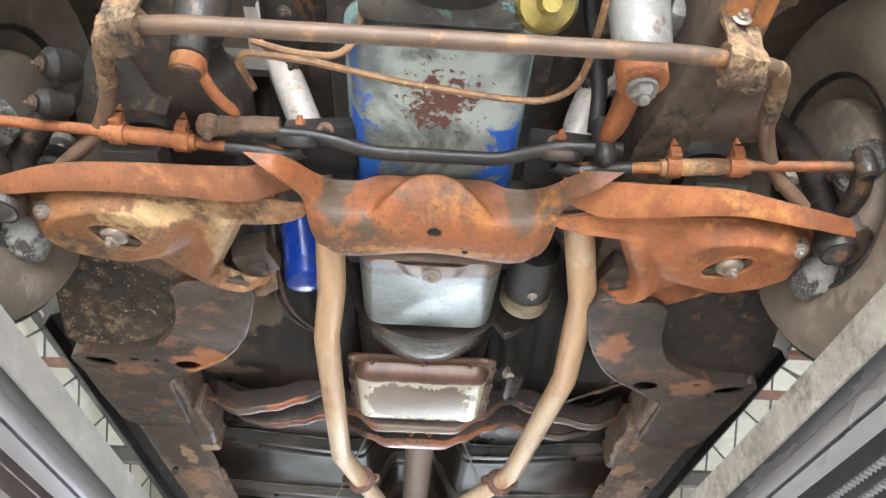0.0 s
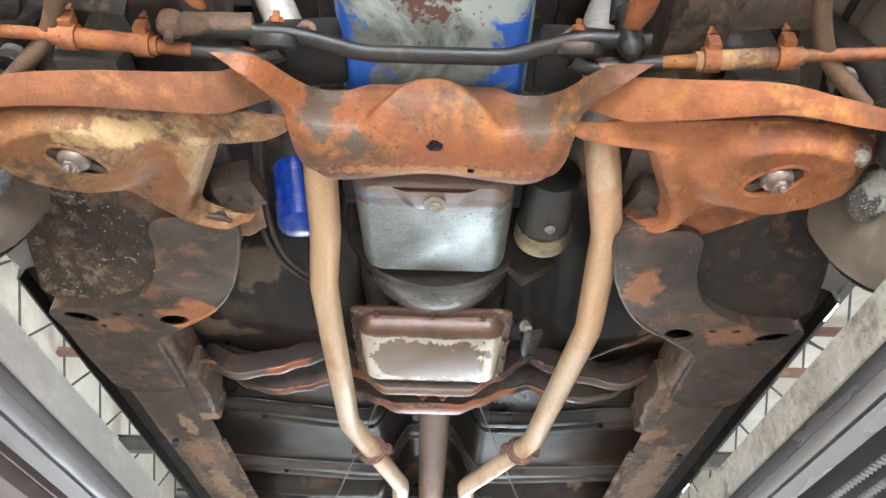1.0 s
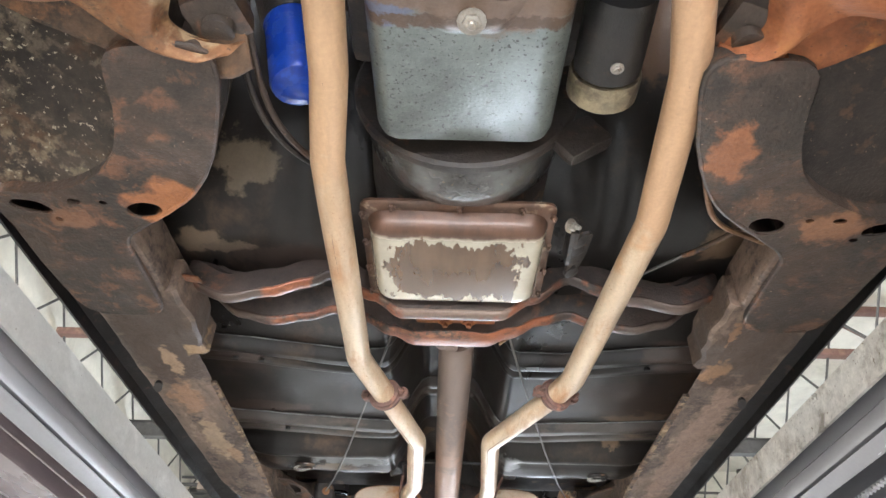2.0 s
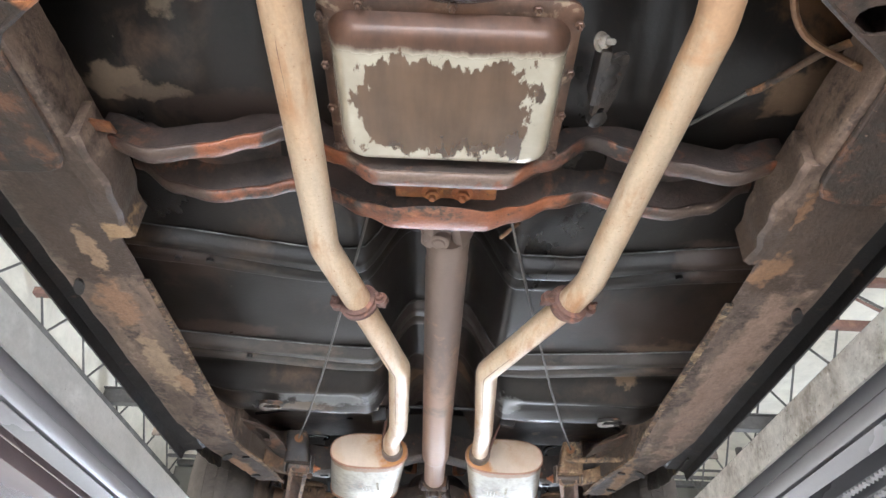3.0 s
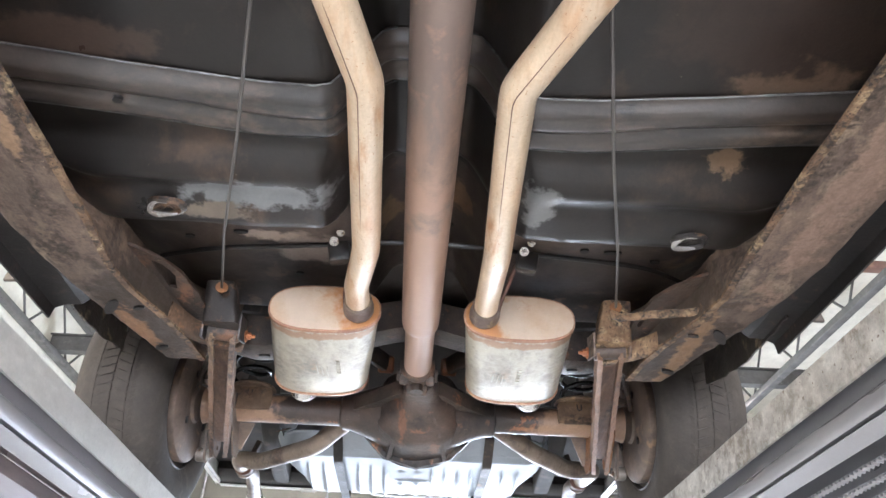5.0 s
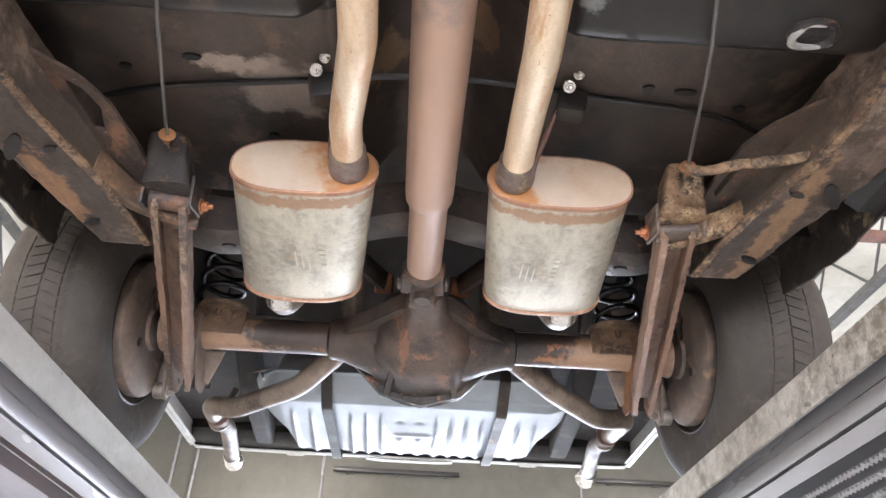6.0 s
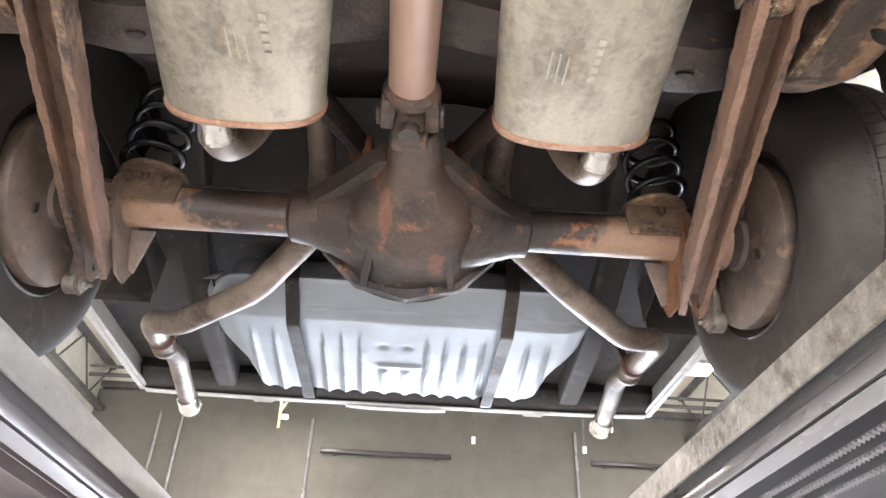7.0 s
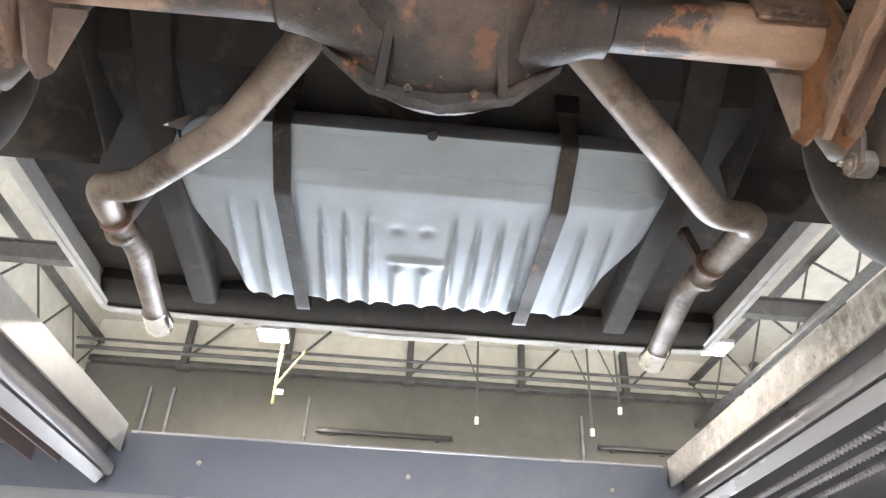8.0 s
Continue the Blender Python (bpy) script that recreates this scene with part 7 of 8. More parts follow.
    path = [(ox, 3.50, 2.236), (ox, 3.595, 2.230), (ox * 0.94, 3.650, 2.300), (ox * 0.78, 3.685, 2.50), (sg * 0.205, 3.790, 2.55), (sg * 0.188, 3.900, 2.45), *(((-0.192, 3.945, 2.315), (-0.335, 4.118, 2.258), (-0.560, 4.318, 2.255), (-0.640, 4.345, 2.275)) if sg < 0 else ((0.205, 3.905, 2.315), (0.400, 4.075, 2.258), (0.565, 4.252, 2.255), (0.662, 4.275, 2.272))), (sg * 0.656, 4.47, 2.286), (sg * 0.640, 4.60, 2.296), (sg * 0.668, 4.78, 2.302), (sg * 0.695, 4.98, 2.304)]
    pts = fillet(path, 0.045, 6)
    part("pipe", rough_up(tube(B(), pts, [0.0305 - 0.003 * step(4.38, 4.5, q.y) for q in pts], 22), 0.0006, 30), ALU_COOL, p)
    part("outlet_collar", lathe(B(), [(0.027, -0.03), (0.0305, -0.026), (0.0305, 0.0), (0.033, 0.004), (0.033, 0.018), (0.029, 0.022)], (ox, 3.545, 2.232), (0, 1, -0.08), 24), CHROME, p, "bright outlet sleeve")
    for k, yy in enumerate((4.475, 4.535)):
        part("clamp_ring", lathe(B(), [(0.031, -0.009), (0.0355, -0.006), (0.0355, 0.006), (0.031, 0.009)], (sg * (0.650 + 0.1 * (yy - 4.475)), yy, 2.287 + 0.08 * (yy - 4.475)), (0.09 * sg, 1, 0.1), 24), ALU_COOL if k else CLAMP, p)
    part("tip", lathe(B(), [(0.031, -0.045), (0.0335, -0.040), (0.036, 0.035), (0.038, 0.040), (0.036, 0.040), (0.033, 0.03), (0.032, -0.05)], (sg * 0.695, 4.985, 2.304), (sg * 0.08, 1, 0), 28, False), CHROME, p, "polished chrome tip")
    part("pipe_bracket", box(B(), (sg * 0.625, 4.50, 2.345), (0.02, 0.03, 0.10), 0.003, pose(0, 0, 0, 0, -sg * 18)), RUST_DARK, p)

# ---- drive line ----
ds = thing("propeller_shaft", "brown surface-rusted propeller shaft between gearbox and axle", "propeller shaft", at=(0.01, 2.7, 2.27))
part("yoke_front", lathe(B(), [(0.026, 0.0), (0.030, 0.02), (0.030, 0.07), (0.036, 0.085), (0.030, 0.10)], (0.016, 1.83, 2.288), (0, 1, 0.0), 20), GREASE, ds)
bm = B()
box(bm, (-0.014, 1.958, 2.288), (0.030, 0.070, 0.060), 0.012, pose(0, 0, 0, 0, 25, 4))
box(bm, (0.046, 1.962, 2.288), (0.026, 0.075, 0.060), 0.012, pose(0, 0, 0, 0, 25, -6))
tube(bm, [(-0.034, 1.955, 2.272), (0.066, 1.955, 2.304)], 0.019, 14)
part("front_joint", rough_up(bm, 0.0015, 40), SHAFT, ds, "forged front universal joint")
part("joint_cap", lathe(B(), [(0.0, -0.004), (0.010, -0.004), (0.012, -0.001), (0.016, -0.002), (0.020, 0.0), (0.020, 0.03)], (0.000, 1.962, 2.254), (0.15, 0.1, 1), 20), SHAFT, ds, "round bearing cap")
part("tube", tube(B(), [(0.016, 1.975, 2.288), (0.016, 2.00, 2.288), (0.016, 2.045, 2.288), (0.016, 2.06, 2.288), (0.004, 3.205, 2.278), (0.004, 3.225, 2.278), (0.004, 3.235, 2.278), (0.002, 3.47, 2.276), (0.002, 3.485, 2.276)], [0.040, 0.046, 0.043, 0.0455, 0.0455, 0.0445, 0.037, 0.037, 0.033], 28), SHAFT, ds)
bm = B()
for q in (-1, 1):
    box(bm, (0.002 + q * 0.036, 3.514, 2.276), (0.026, 0.072, 0.056), 0.011, pose(0, 0, 0, 0, 0, -q * 4))
lathe(bm, [(0.038, -0.012), (0.046, 0.0), (0.040, 0.016)], (0.002, 3.475, 2.276), (0, 1, 0), 20)
part("yoke", rough_up(bm, 0.003, 40), RUST_DARK, ds)
bm = B()
tube(bm, [(-0.054, 3.535, 2.276), (0.058, 3.535, 2.276)], 0.017, 14)
tube(bm, [(0.002, 3.537, 2.228), (0.002, 3.537, 2.322)], 0.018, 14)
lathe(bm, [(0.012, -0.036), (0.028, -0.026), (0.036, 0.0), (0.028, 0.026), (0.012, 0.036)], (0.002, 3.537, 2.276), (0, 1, 0), 18)
box(bm, (0.002, 3.560, 2.276), (0.062, 0.03, 0.096), 0.012)
rough_up(bm, 0.002, 40)
part("joint_cross", bm, RUST_DARK, ds, "greasy universal joint")

ra = thing("rear_axle", "dark brown rear axle with differential and rust patches", "rear axle", at=(0, 3.85, 2.28))
zc = 2.281
for sg in (-1, 1):
    part("axle_tube", tube(B(), [(sg * 0.17, 3.85, zc), (sg * 0.225, 3.85, zc), (sg * 0.232, 3.85, zc), (sg * 0.62, 3.85, zc), (sg * 0.655, 3.85, zc)], [0.062, 0.052, 0.043, 0.043, 0.055], 24), TUBE_L if sg < 0 else TUBE_R, ra)
    part("backing_plate", lathe(B(), [(0.03, -0.016), (0.050, -0.014), (0.056, -0.006), (0.080, -0.005), (0.105, -0.009), (0.135, -0.008), (0.160, -0.002), (0.172, 0.004), (0.174, 0.012), (0.172, 0.03)], (sg * 0.690, 3.85, zc), (sg, 0, 0), 44), DRUM, ra, "brown brake backing plate")
    for a, r in ((-0.4, 0.10), (2.4, 0.105), (3.9, 0.11)):
        # Black ovals on the plate paint the dark of its plug holes.
        part("plug_hole_dark", plate(B(), ellipse(0, 0, 0.012, 0.007, 12), -0.002, 0.002, (), pose(sg * 0.676, 3.85 + r * math.cos(a), zc + r * math.sin(a), 0, 90, 0)), BLACK, ra)
    # spring seat and bracket
    part("spring_seat", rough_up(sheet(B(), lambda u, v: (sg * (0.445 + 0.132 * u), 3.797 + 0.010 * v, 2.258 + 0.090 * v - 0.030 * v * abs(2 * u - 1) ** 4), 20, 12, (0, 0.006, 0)), 0.0015, 30), SEAT, ra, "tan rusted spring seat")
    part("seat_top", lathe(B(), [(0.0, 0.0), (0.066, 0.0), (0.070, 0.006), (0.066, 0.012)], (sg * 0.512, 3.84, 2.332), (0, 0, 1), 24), SEAT, ra)
    part("seat_stamp", tube(B(), [(sg * 0.504, 3.789, 2.318), (sg * 0.505, 3.788, 2.303), (sg * 0.511, 3.788, 2.298), (sg * 0.517, 3.788, 2.303), (sg * 0.518, 3.789, 2.318)], 0.0022, 6), RUST_DARK, ra)
    bm = plate(B(), [(-0.075, 0.05), (0.05, 0.05), (0.09, -0.075), (0.07, -0.11), (0.03, -0.11), (-0.075, -0.03)], -0.003, 0.003, [ellipse(0.055, -0.085, 0.008, 0.008, 10)], pose(sg * 0.612, 3.86, 2.255, 90, 0, 90))
    part("arm_bracket", rough_up(bm, 0.002, 25), DRUM if sg < 0 else RUST_TAN, ra, "rusty trailing-arm bracket")
    bm = plate(B(), [(-0.075, 0.05), (0.05, 0.05), (0.09, -0.075), (0.07, -0.11), (0.03, -0.11), (-0.075, -0.03)], -0.003, 0.003, (), pose(sg * 0.552, 3.86, 2.255, 90, 0, 90))
    part("arm_bracket", rough_up(bm, 0.002, 25), DRUM if sg < 0 else RUST_TAN, ra)
    # gusset behind the bracket
    part("gusset", loft(B(), [[(sg * 0.50, 3.885, 2.245), (sg * 0.548, 3.885, 2.245), (sg * 0.548, 3.925, 2.175), (sg * 0.54, 3.93, 2.172)], [(sg * 0.50, 3.892, 2.245), (sg * 0.548, 3.892, 2.245), (sg * 0.548, 3.932, 2.175), (sg * 0.54, 3.937, 2.172)]]), DRUM, ra)
    # lower shock mount
    part("shock_mount", loft(B(), [[(sg * (x + d), y, z) for y, z in ((3.90, 2.285), (3.965, 2.275), (4.005, 2.165), (3.99, 2.145), (3.96, 2.15))] for x, d in ((0.655, 0.0), (0.655, 0.006))]), DRUM, ra)
    part("brake_pipe", tube(B(), fillet([(sg * 0.24, 3.822, 2.318), (sg * 0.40, 3.820, 2.3165), (sg * 0.60, 3.822, 2.316), (sg * 0.665, 3.80, 2.33)], 0.03), 0.003, 8), GREASE, ra)
# differential: pinion nose, carrier, cover
rings = []
for y, w, h, dz in ((3.560, 0.038, 0.038, 0.0), (3.575, 0.045, 0.045, 0.0), (3.615, 0.047, 0.047, 0.0), (3.655, 0.052, 0.051, 0.0), (3.690, 0.066, 0.064, 0.0), (3.712, 0.088, 0.082, 0.0), (3.730, 0.104, 0.096, 0.0), (3.765, 0.118, 0.108, 0.0), (3.772, 0.128, 0.114, 0.0), (3.80, 0.134, 0.118, 0.0), (3.85, 0.138, 0.122, 0.0), (3.895, 0.142, 0.126, 0.0)):
    rings.append([(0.012 + w * math.copysign(abs(math.cos(a)) ** 0.75, math.cos(a)), y, zc + dz + h * math.copysign(abs(math.sin(a)) ** 0.8, math.sin(a))) for a in (2 * math.pi * k / 32 for k in range(32))])
part("differential_case", rough_up(rough_up(loft(B(), rings), 0.009, 13), 0.0025, 45), DIFF, ra, "cast differential case with rust patches")
for sg in (-1, 1):
    part("case_arm", rough_up(loft(B(), [[(0.012 + sg * x, 3.85 + r * math.cos(a), zc + r * 1.02 * math.sin(a)) for a in (2 * math.pi * k / 24 for k in range(24))] for x, r in ((0.05, 0.110), (0.085, 0.103), (0.120, 0.090), (0.155, 0.074), (0.185, 0.062), (0.210, 0.055), (0.222, 0.0535), (0.234, 0.0525), (0.238, 0.045))]), 0.004, 22), DIFF, ra)
for sg in (-1, 1):
    wing = [(0.012 + sg * x, y) for x, y in ((0.035, 3.640), (0.062, 3.650), (0.150, 3.745), (0.222, 3.812), (0.228, 3.842), (0.228, 3.880), (0.05, 3.893), (0.030, 3.80))]
    bm = plate(B(), wing, zc - 0.012, zc + 0.030)
    part("case_wing", rough_up(bm, 0.003, 20), AXLE, ra, "flat cast web beside the pinion")
octo = [(0.186 * math.cos(a) * (1.0 if abs(math.sin(a)) < 0.8 else 0.95), 0.151 * math.sin(a)) for a in (2 * math.pi * (k + 0.5) / 10 for k in range(10))]
for q in (-1, 1):
    part("case_web", rough_up(loft(B(), [[(0.012 + q * x0 + e, y, z) for x0, y, z in ((0.030, 3.665, zc - 0.046), (0.050, 3.72, zc - 0.076), (0.074, 3.80, zc - 0.108), (0.088, 3.895, zc - 0.128), (0.092, 3.895, zc - 0.06), (0.030, 3.70, zc - 0.03))] for e in (-0.007, 0.007)]), 0.003, 34), DIFF, ra)
part("cover_flange", plate(B(), octo, -0.009, 0.009, (), pose(0.012, 3.905, zc, 90)), AXLE, ra)
part("cover", loft(B(), [[(0.012 + 0.148 * f * math.cos(a), 3.912 + d, zc + 0.132 * f * math.sin(a)) for a in (2 * math.pi * k / 28 for k in range(28))] for f, d in ((1.0, 0.0), (0.95, 0.028), (0.8, 0.052), (0.5, 0.064), (0.1, 0.067))]), GREASE, ra, "dished differential cover")
for k in range(10):
    a = 2 * math.pi * k / 10
    part("cover_bolt", bolt(B(), (0.012 + 0.150 * math.cos(a), 3.897, zc + 0.134 * math.sin(a)), (0, -1, 0), 0.007, 0.007, False), RUST_DARK, ra)
part("cover_lip", loft(B(), [[(0.012 + r * math.cos(a), 3.914, zc + r * 0.9 * math.sin(a)) for a in (2 * math.pi * k / 40 for k in range(40))] for r in (0.150, 0.164)], True, False), AXLE, ra)

for sg in (-1, 1):
    # trailing arm: open channel
    t = thing("trailing_arm", "rust-streaked channel-section rear trailing arm", "trailing arm", "rear trailing arms", at=(sg * 0.52, 3.5, 2.15))
    a, b = Vector((sg * 0.446, 3.175, 2.205)), Vector((sg * (0.598 if sg < 0 else 0.585), 3.90, 2.165))
    d = (b - a).normalized()
    sd = Vector((d.y, -d.x, 0)).normalized()
    up = sd.cross(d)
    up = up if up.z > 0 else -up
    rings = []
    for k in range(61):
        f = k / 60
        w = 0.030 - 0.004 * f
        c = a + (b - a) * f
        o = [(-w, -0.028), (-w + 0.012, -0.030), (-w + 0.012, -0.022), (-w + 0.006, -0.018), (-w + 0.006, 0.020), (w - 0.006, 0.020), (w - 0.006, -0.018), (w - 0.012, -0.022), (w - 0.012, -0.030), (w, -0.028), (w, 0.026), (-w, 0.026)]
        rings.append([c + sd * p + up * q for p, q in o])
    part("channel", rough_up(rough_up(loft(B(), rings), 0.0022, 14), 0.0022, 60), worn("arm_wood_rust", (0.235, 0.135, 0.085), (0.125, 0.075, 0.052), (0.33, 0.215, 0.13), 0.6, 0, 9, stretch=(1, 0.12, 1), patch_lo=0.5, patch_hi=0.62, patch_scale=1.6, bump=0.5, grain=0.32, stain=(0.045, 0.032, 0.026), stain_lo=0.47, stain_hi=0.57), t)
    part("front_bushing", tube(B(), [a - sd * 0.036 + d * 0.014, a + sd * 0.036 + d * 0.014], 0.018, 16), RUST_DARK, t)
    part("pivot_bolt", bolt(B(), a - sd * (sg * -1) * -0.050 + d * 0.014 if sg < 0 else a - sd * 0.050 + d * 0.014, (-sg, 0, 0), 0.009, 0.012), RUST, t, "orange rusted pivot bolt")
    # frame bracket that carries it
    bk = thing("arm_hanger", "dark frame bracket holding the trailing arm", "bracket", "trailing arm brackets", at=(sg * 0.45, 3.2, 2.25))
    def hanger_ring(f):
        cx, cy, z = sg * (0.462 - 0.012 * f), 3.150 + 0.022 * f, 2.305 - 0.098 * f
        w, l = 0.034 + 0.008 * f, 0.030 + 0.004 * f
        return [(cx + w * math.copysign(abs(math.cos(a)) ** 0.35, math.cos(a)), cy + l * math.copysign(abs(math.sin(a)) ** 0.35, math.sin(a)), z) for a in (2 * math.pi * (k + 0.5) / 24 for k in range(24))]
    part("shell", rough_up(loft(B(), [hanger_ring(k / 8) for k in range(9)]), 0.0025, 34), GREASE if sg < 0 else CRUST, bk, "pressed hanger channel")
    for q in (-1, 1):
        part("ear", rough_up(box(B(), (sg * 0.449 + q * 0.042, 3.186, 2.214), (0.006, 0.062, 0.056), 0.0025, pose(0, 0, 0, 14)), 0.001, 40), GREASE if sg < 0 else RAIL, bk)
    bm = plate(B(), [(sg * x, y) for x, y in ((0.625, 2.86), (0.575, 2.90), (0.530, 2.945), (0.502, 3.00), (0.490, 3.08), (0.486, 3.16), (0.50, 3.24), (0.60, 3.24), (0.63, 3.05))], 2.240, 2.247, [[(sg * x, y) for x, y in ((0.556, 2.945), (0.536, 2.962), (0.520, 3.005), (0.530, 3.055), (0.545, 3.05), (0.552, 3.0))]] if sg < 0 else [[(sg * x, y) for x, y in ((0.520, 3.04), (0.506, 3.06), (0.498, 3.12), (0.506, 3.13))]])
    bmesh.ops.subdivide_edges(bm, edges=bm.edges[:], cuts=2)
    part("brace", rough_up(bm, 0.003, 22), RUST_DARK, bk, "mud-crusted brace plate with an opening")
    ends = ((0.556, 3.095), (0.540, 3.130), (0.522, 3.182), (0.480, 3.214), (0.412, 3.240)) if sg < 0 else ((0.556, 3.120), (0.535, 3.152), (0.498, 3.182), (0.465, 3.208), (0.430, 3.227))
    line = fillet([(sg * x, y, 2.186) for x, y in ends], 0.03, 4)
    rings = []
    for i, q in enumerate(line):
        along_it = (line[min(i + 1, len(line) - 1)] - line[max(i - 1, 0)]).normalized()
        across = Vector((along_it.y, -along_it.x, 0)) * (1 if sg < 0 else -1)
        rings.append([q + across * a + Vector((0, 0, b)) for a, b in ((-0.012, 0.002), (-0.003, -0.003), (0.010, -0.002), (0.014, 0.004), (0.014, 0.040), (0.010, 0.040), (0.008, 0.004), (-0.010, 0.008))])
    part("strap", rough_up(loft(B(), rings), 0.0016, 36), RUST_LIP if sg < 0 else CRUST, bk, "bent strap between rail and pivot")
    if sg > 0:
        part("brace_rod", rough_up(tube(B(), fillet([(0.418, 3.042, 2.226), (0.434, 3.029, 2.206), (0.481, 3.0, 2.202), (0.534, 2.986, 2.200), (0.585, 2.965, 2.196), (0.615, 2.92, 2.190)], 0.03), [0.004] + [0.0085] * 24 + [0.006], 10), 0.004, 60), CRUST, bk, "crusted brake line and clip")
    # coil springs
    k = thing("rear_coil_spring", "black painted rear coil spring on the axle seat", "coil spring", "rear coil springs", at=(sg * 0.525, 3.83, 2.34))
    n = 220
    pts = [(sg * 0.525 + 0.056 * math.cos(2 * math.pi * 4.3 * i / n), 3.83 + 0.056 * math.sin(2 * math.pi * 4.3 * i / n), 2.345 + 0.225 * i / n) for i in range(n + 1)]
    part("coil", tube(B(), pts, 0.0078, 10), plain("spring_black" + ("_a" if sg < 0 else "_b"), (0.012, 0.012, 0.013), 0.25), k)
    # shock absorber
    s = thing("rear_shock_absorber", "dark rear shock absorber with bright lower stud", "shock absorber", "rear shock absorbers", at=(sg * 0.66, 3.98, 2.2))
    part("body", tube(B(), [(sg * 0.675, 3.985, 2.185), (sg * 0.668, 3.99, 2.21), (sg * 0.60, 4.03, 2.56)], [0.015, 0.034, 0.034], 18), MUD, s)
    part("eye", lathe(B(), [(0.017, -0.018), (0.022, -0.014), (0.022, 0.014), (0.017, 0.018)], (sg * 0.672, 3.982, 2.168), (1, 0, 0), 18), STEEL, s)
    part("stud", bolt(B(), (sg * 0.655, 3.982, 2.166), (-sg, 0, 0), 0.010, 0.012), STEEL, s)
    # upper arms above the differential
    u = thing("upper_control_arm", "dark rusty upper rear control arm", "control arm", "upper rear control arms", at=(sg * 0.2, 3.6, 2.42))
    part("bar", tube(B(), [(sg * 0.30, 3.42, 2.40), (sg * 0.10, 3.80, 2.432)], 0.022, 10, True, 1.4), GREASE if sg < 0 else RUST_DARK, u)
    part("rear_bushing", lathe(B(), [(0.022, -0.025), (0.028, -0.02), (0.028, 0.02), (0.022, 0.025)], (sg * 0.10, 3.80, 2.428), (1, 0, 0), 16), RUST_X, u)
    # parking brake cables
    c = thing("brake_cable", "thin steel parking brake cable under the floor", "brake cable", "parking brake cables", at=(sg * 0.3, 2.5, 2.24))
    part("cable", tube(B(), [(sg * 0.125, 1.83, 2.238), (sg * 0.19, 2.10, 2.235), (sg * 0.30, 2.54, 2.222), (sg * 0.372, 2.80, 2.218), (sg * 0.442, 3.075, 2.262), (sg * 0.456, 3.135, 2.275)], 0.0028, 6), CABLE, c)
    part("adjuster", bolt(B(), (sg * 0.443, 3.080, 2.263), (sg * 0.14, 0.5, 0.0), 0.009, 0.014), RUST_TAN, c)

solo("cable_clip", tube(B(), fillet([(0.118, 1.925, 2.245), (0.140, 1.897, 2.250), (0.150, 1.885, 2.252)], 0.01), [0.004] * 8, 8), LINE, "small copper cable end clip by the tunnel", "clip")
# lines by the torque box
solo("fuel_line", tube(B(), fillet([(0.395, 1.15, 2.27), (0.405, 1.28, 2.205), (0.455, 1.40, 2.200), (0.60, 1.465, 2.198), (0.66, 1.49, 2.20)], 0.05), 0.005, 8), LINE, "bent brown fuel line behind the torque box", "fuel line")
bc = thing("brake_cable", "thin grey cable in a crusted brown sleeve", "brake cable", at=(0.44, 1.52, 2.21))
part("cable", tube(B(), [(0.37, 1.585, 2.215), (0.44, 1.510, 2.213)], 0.003, 6), CABLE, bc)
part("sleeve", rough_up(tube(B(), fillet([(0.437, 1.513, 2.213), (0.465, 1.490, 2.212), (0.510, 1.440, 2.214), (0.545, 1.425, 2.220)], 0.03), 0.0055, 10), 0.002, 70), RUST_LIP, bc, "crusted brown cable sleeve")

# ---- fuel tank ----
ft = thing("fuel_tank", "bright silver ribbed fuel tank strapped under the trunk", "fuel tank", at=(0, 4.52, 2.33))


def tank_section(x, y):
    """Lower face of the tank."""
    ax = abs(x)
    z = 2.282
    edge = step(0.0, 1.0, (y - 4.265) / 0.03)
    z += 0.018 * (1 - edge)
    rib = 0
    for k, cx in enumerate((-0.395, -0.335, -0.205, -0.155, -0.105, 0.075, 0.125, 0.175, 0.225, 0.345, 0.40)):
        w = 0.0065 + 0.040 * max(0, y - 4.36)
        rib = max(rib, max(0.0, 1 - abs(x - cx - 0.05 * (y - 4.5) * (cx / 0.4)) / w) ** 1.3)
    z -= 0.014 * rib * step(4.335, 4.46, y) * (1 - step(4.74, 4.79, y) * 0.3)
    for cx in (-0.045, 0.018):
        z -= 0.010 * hump(x - cx, 0.014) * step(4.56, 4.60, y)
        z += 0.006 * hump(x - cx, 0.014) * hump(y - 4.435, 0.014)
    z -= 0.006 * hump(y - 4.555, 0.012) * (1 - step(0.05, 0.075, ax))
    z += 0.008 * (max(0.0, y - 4.44) / 0.34) ** 2
    return z + 0.025 * step(0.42, 0.48, ax) * 0.6


def tank_bottom(u, v):
    y = 4.262 + 0.525 * v
    w = 0.502 - 0.055 * step(4.42, 4.60, y) - 0.03 * step(4.60, 4.80, y) - 0.012 * (1 - step(4.262, 4.30, y))
    x = (2 * u - 1) * w
    rz = 0.05 * (max(0, abs(2 * u - 1) - 0.93) / 0.07) ** 2 + 0.03 * (max(0, v - 0.95) / 0.05) ** 2
    return (x, y + 0.0025 * math.sin(u * 95) * step(0.9, 1.0, v), tank_section(x, y) + rz)


part("lower_shell", sheet(B(), tank_bottom, 190, 70, (0, 0, 0.004)), TANK, ft, "silver pressed shell with stiffening ribs")


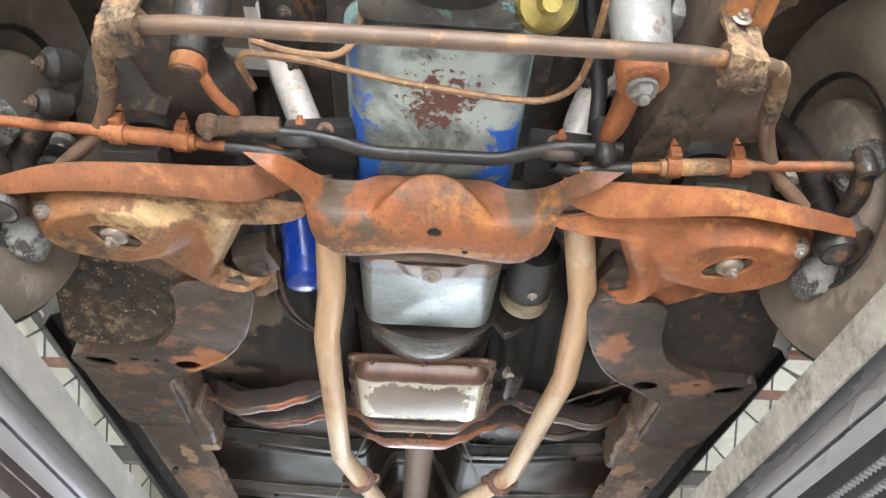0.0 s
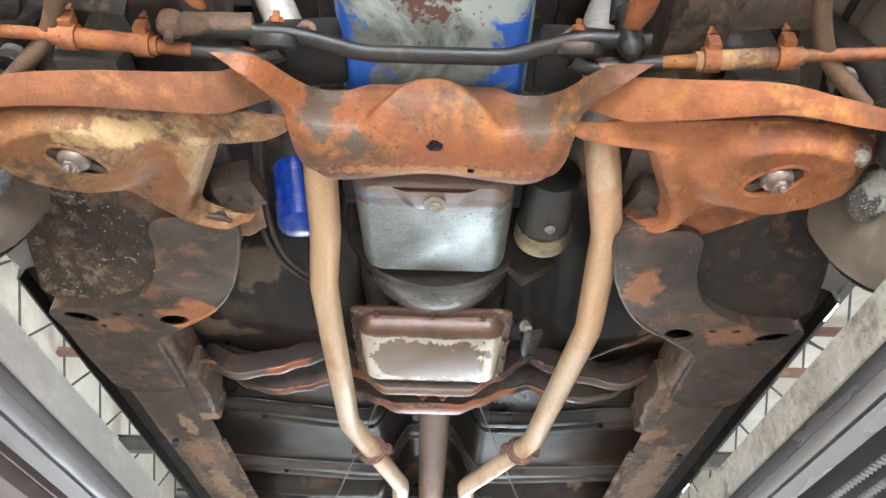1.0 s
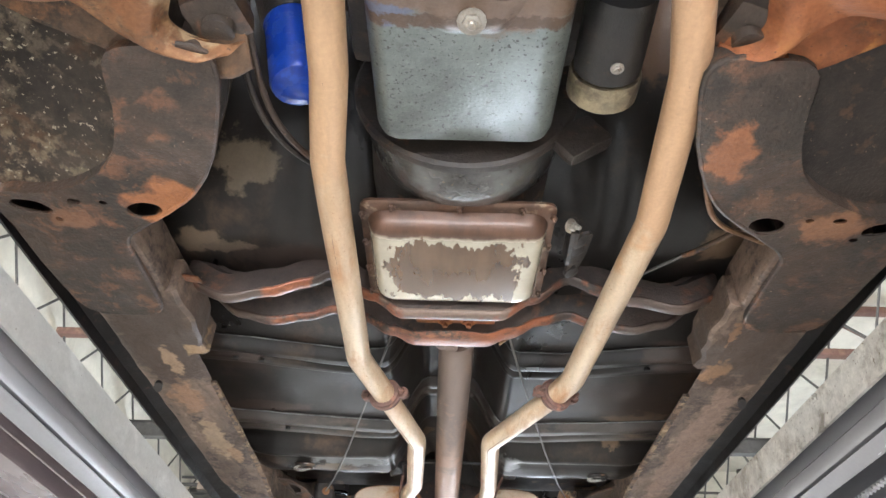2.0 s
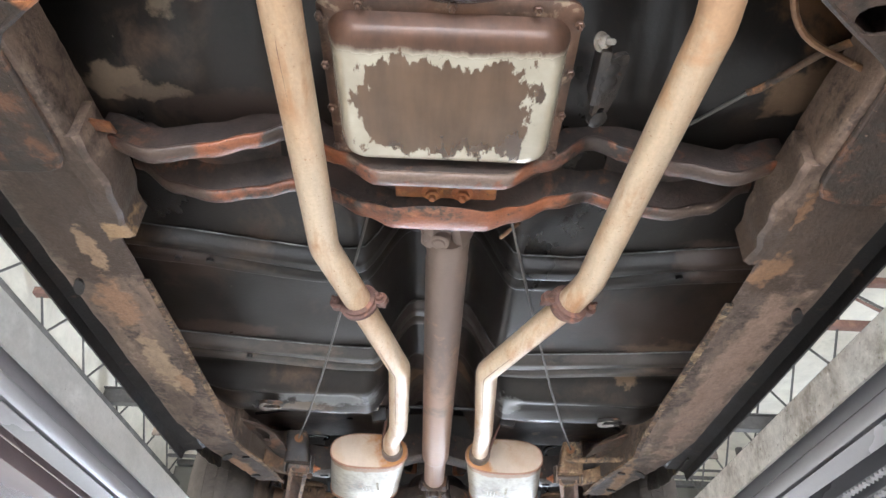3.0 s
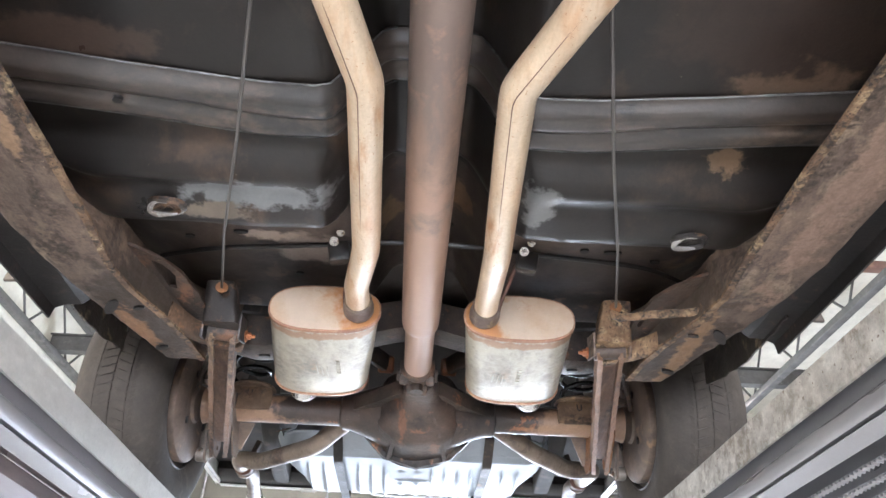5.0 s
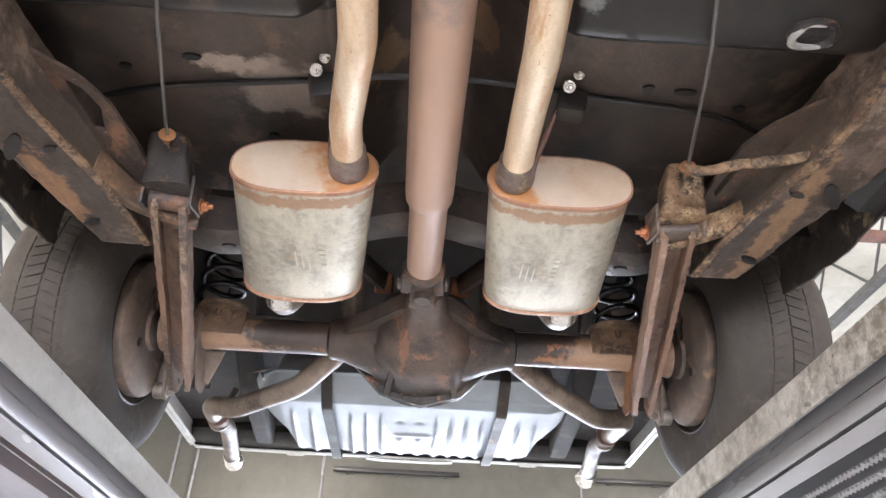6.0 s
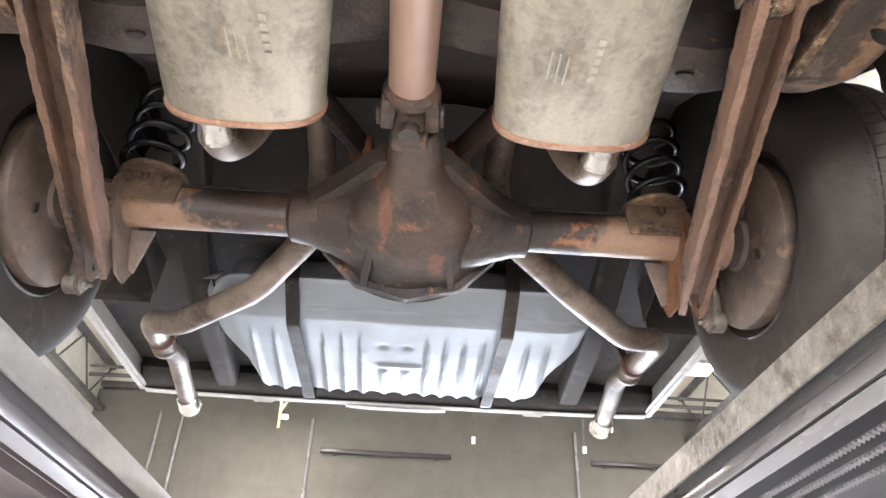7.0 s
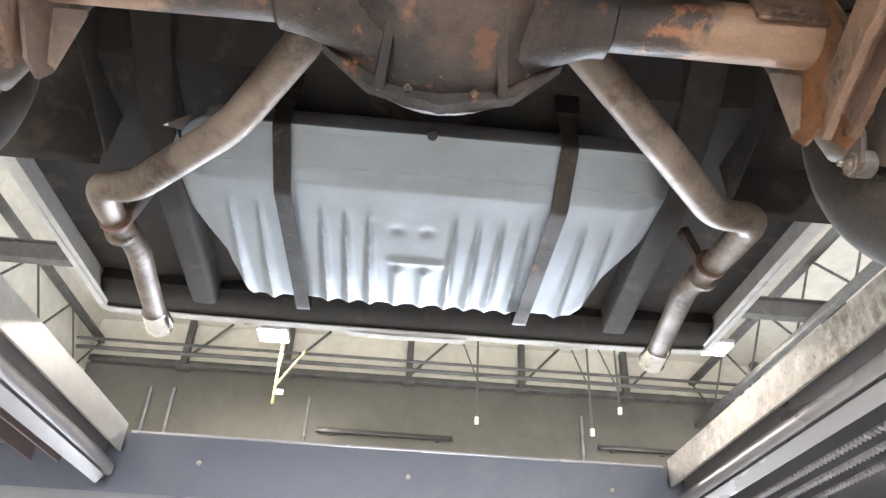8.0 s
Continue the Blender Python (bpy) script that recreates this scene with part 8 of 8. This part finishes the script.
def tank_front(u, v):
    e = abs(2 * u - 1)
    x = (2 * u - 1) * (0.490 - 0.020 * v)
    return (x, 4.263 - 0.064 * v + (0.05 - 0.02 * (1 - v)) * (max(0, e - 0.86) / 0.14) ** 2, 2.299 + 0.038 * v + 0.03 * (max(0, abs(2 * u - 1) - 0.95) / 0.05) ** 2 * (1 - v) + 0.002 * math.sin(u * 70) * (1 - v))


part("front_shell", sheet(B(), tank_front, 60, 12, (0, 0.004, 0)), TANK, ft)
part("seam_flange", loft(B(), [[(x, y, z) for y, z in ((4.190 + c, 2.338), (4.203 + c, 2.334), (4.206 + c, 2.339), (4.190 + c, 2.343))] for x, c in [(0.470 * (k / 20 - 1), 0.05 * (max(0, abs(k / 20 - 1) - 0.86) / 0.14) ** 2) for k in range(41)]]), TANK, ft)
part("upper_shell", loft(B(), [[(-w, y, z), (w, y, z), (0.40, 4.79, z), (-0.40, 4.79, z)] for w, y, z in ((0.425, 4.206, 2.337), (0.425, 4.206, 2.350), (0.42, 4.212, 2.385), (0.41, 4.235, 2.415), (0.39, 4.30, 2.43))]), worn("tank_upper", (0.27, 0.265, 0.275), (0.21, 0.205, 0.21), (0.30, 0.29, 0.29), 0.45, 0.3, 5, bump=0.03, grain=0.06), ft, "duller upper tank shell")
part("drain", lathe(B(), [(0.010, 0.0), (0.010, 0.02), (0.006, 0.022)], (0.01, 4.200, 2.352), (0, -0.8, -1), 12), BLACK, ft)
part("corner_tab", loft(B(), [[(-0.44, 4.19, 2.342), (-0.50, 4.22, 2.335), (-0.475, 4.26, 2.36)], [(-0.44, 4.19, 2.346), (-0.50, 4.22, 2.339), (-0.475, 4.26, 2.364)]]), RUST_DARK, ft)
for sg in (-1, 1):
    STRAP = fillet([(0, 4.802, 2.36), (0, 4.792, 2.262), (0, 4.30, 2.264), (0, 4.258, 2.290), (0, 4.186, 2.332), (0, 4.186, 2.346), (0, 4.192, 2.44)], 0.012, 4)

    def strap(u, v):
        q = along(STRAP, u)
        return (sg * 0.272 + (v - 0.5) * 0.034 * (1 if sg > 0 else 1), q[1], q[2])
    s = thing("tank_strap", "black steel strap holding the fuel tank", "strap", "fuel tank straps", at=(sg * 0.272, 4.5, 2.3))
    part("band", sheet(B(), strap, 90, 2, (0, 0.002, 0.003)), BOOT if sg < 0 else STRAP_BROWN, s)
    part("anchor", box(B(), (sg * 0.272, 4.192, 2.445), (0.05, 0.02, 0.05), 0.004), BLACK, s)
for sg in (-1, 1):
    w = thing("brake_cylinder", "small brown wheel cylinder boss on the brake backing plate", "brake part", "rear brake parts", at=(sg * 0.665, 3.85, 2.37))
    part("boss", box(B(), (sg * 0.669, 3.85, 2.372), (0.026, 0.07, 0.035), 0.008), DRUM, w)
    part("pipe", tube(B(), fillet([(sg * 0.66, 3.84, 2.37), (sg * 0.635, 3.82, 2.35), (sg * 0.62, 3.80, 2.31)], 0.02), 0.004, 8), LINE, w)
    part("cable_guide", tube(B(), fillet([(sg * 0.672, 3.79, 2.31), (sg * 0.64, 3.70, 2.33), (sg * 0.60, 3.60, 2.36), (sg * 0.56, 3.45, 2.33)], 0.06), 0.008, 8), GREASE, w)

solo("rear_brake_hose", tube(B(), fillet([(-0.60, 3.09, 2.345), (-0.46, 3.05, 2.350), (-0.26, 3.03, 2.352), (-0.07, 3.0, 2.355), (0.10, 3.0, 2.355), (0.28, 3.02, 2.352), (0.42, 3.03, 2.350), (0.53, 3.05, 2.350), (0.61, 3.085, 2.34)], 0.08), 0.0055, 8), BLACK, "black brake line clipped across the rear floor", "brake line")
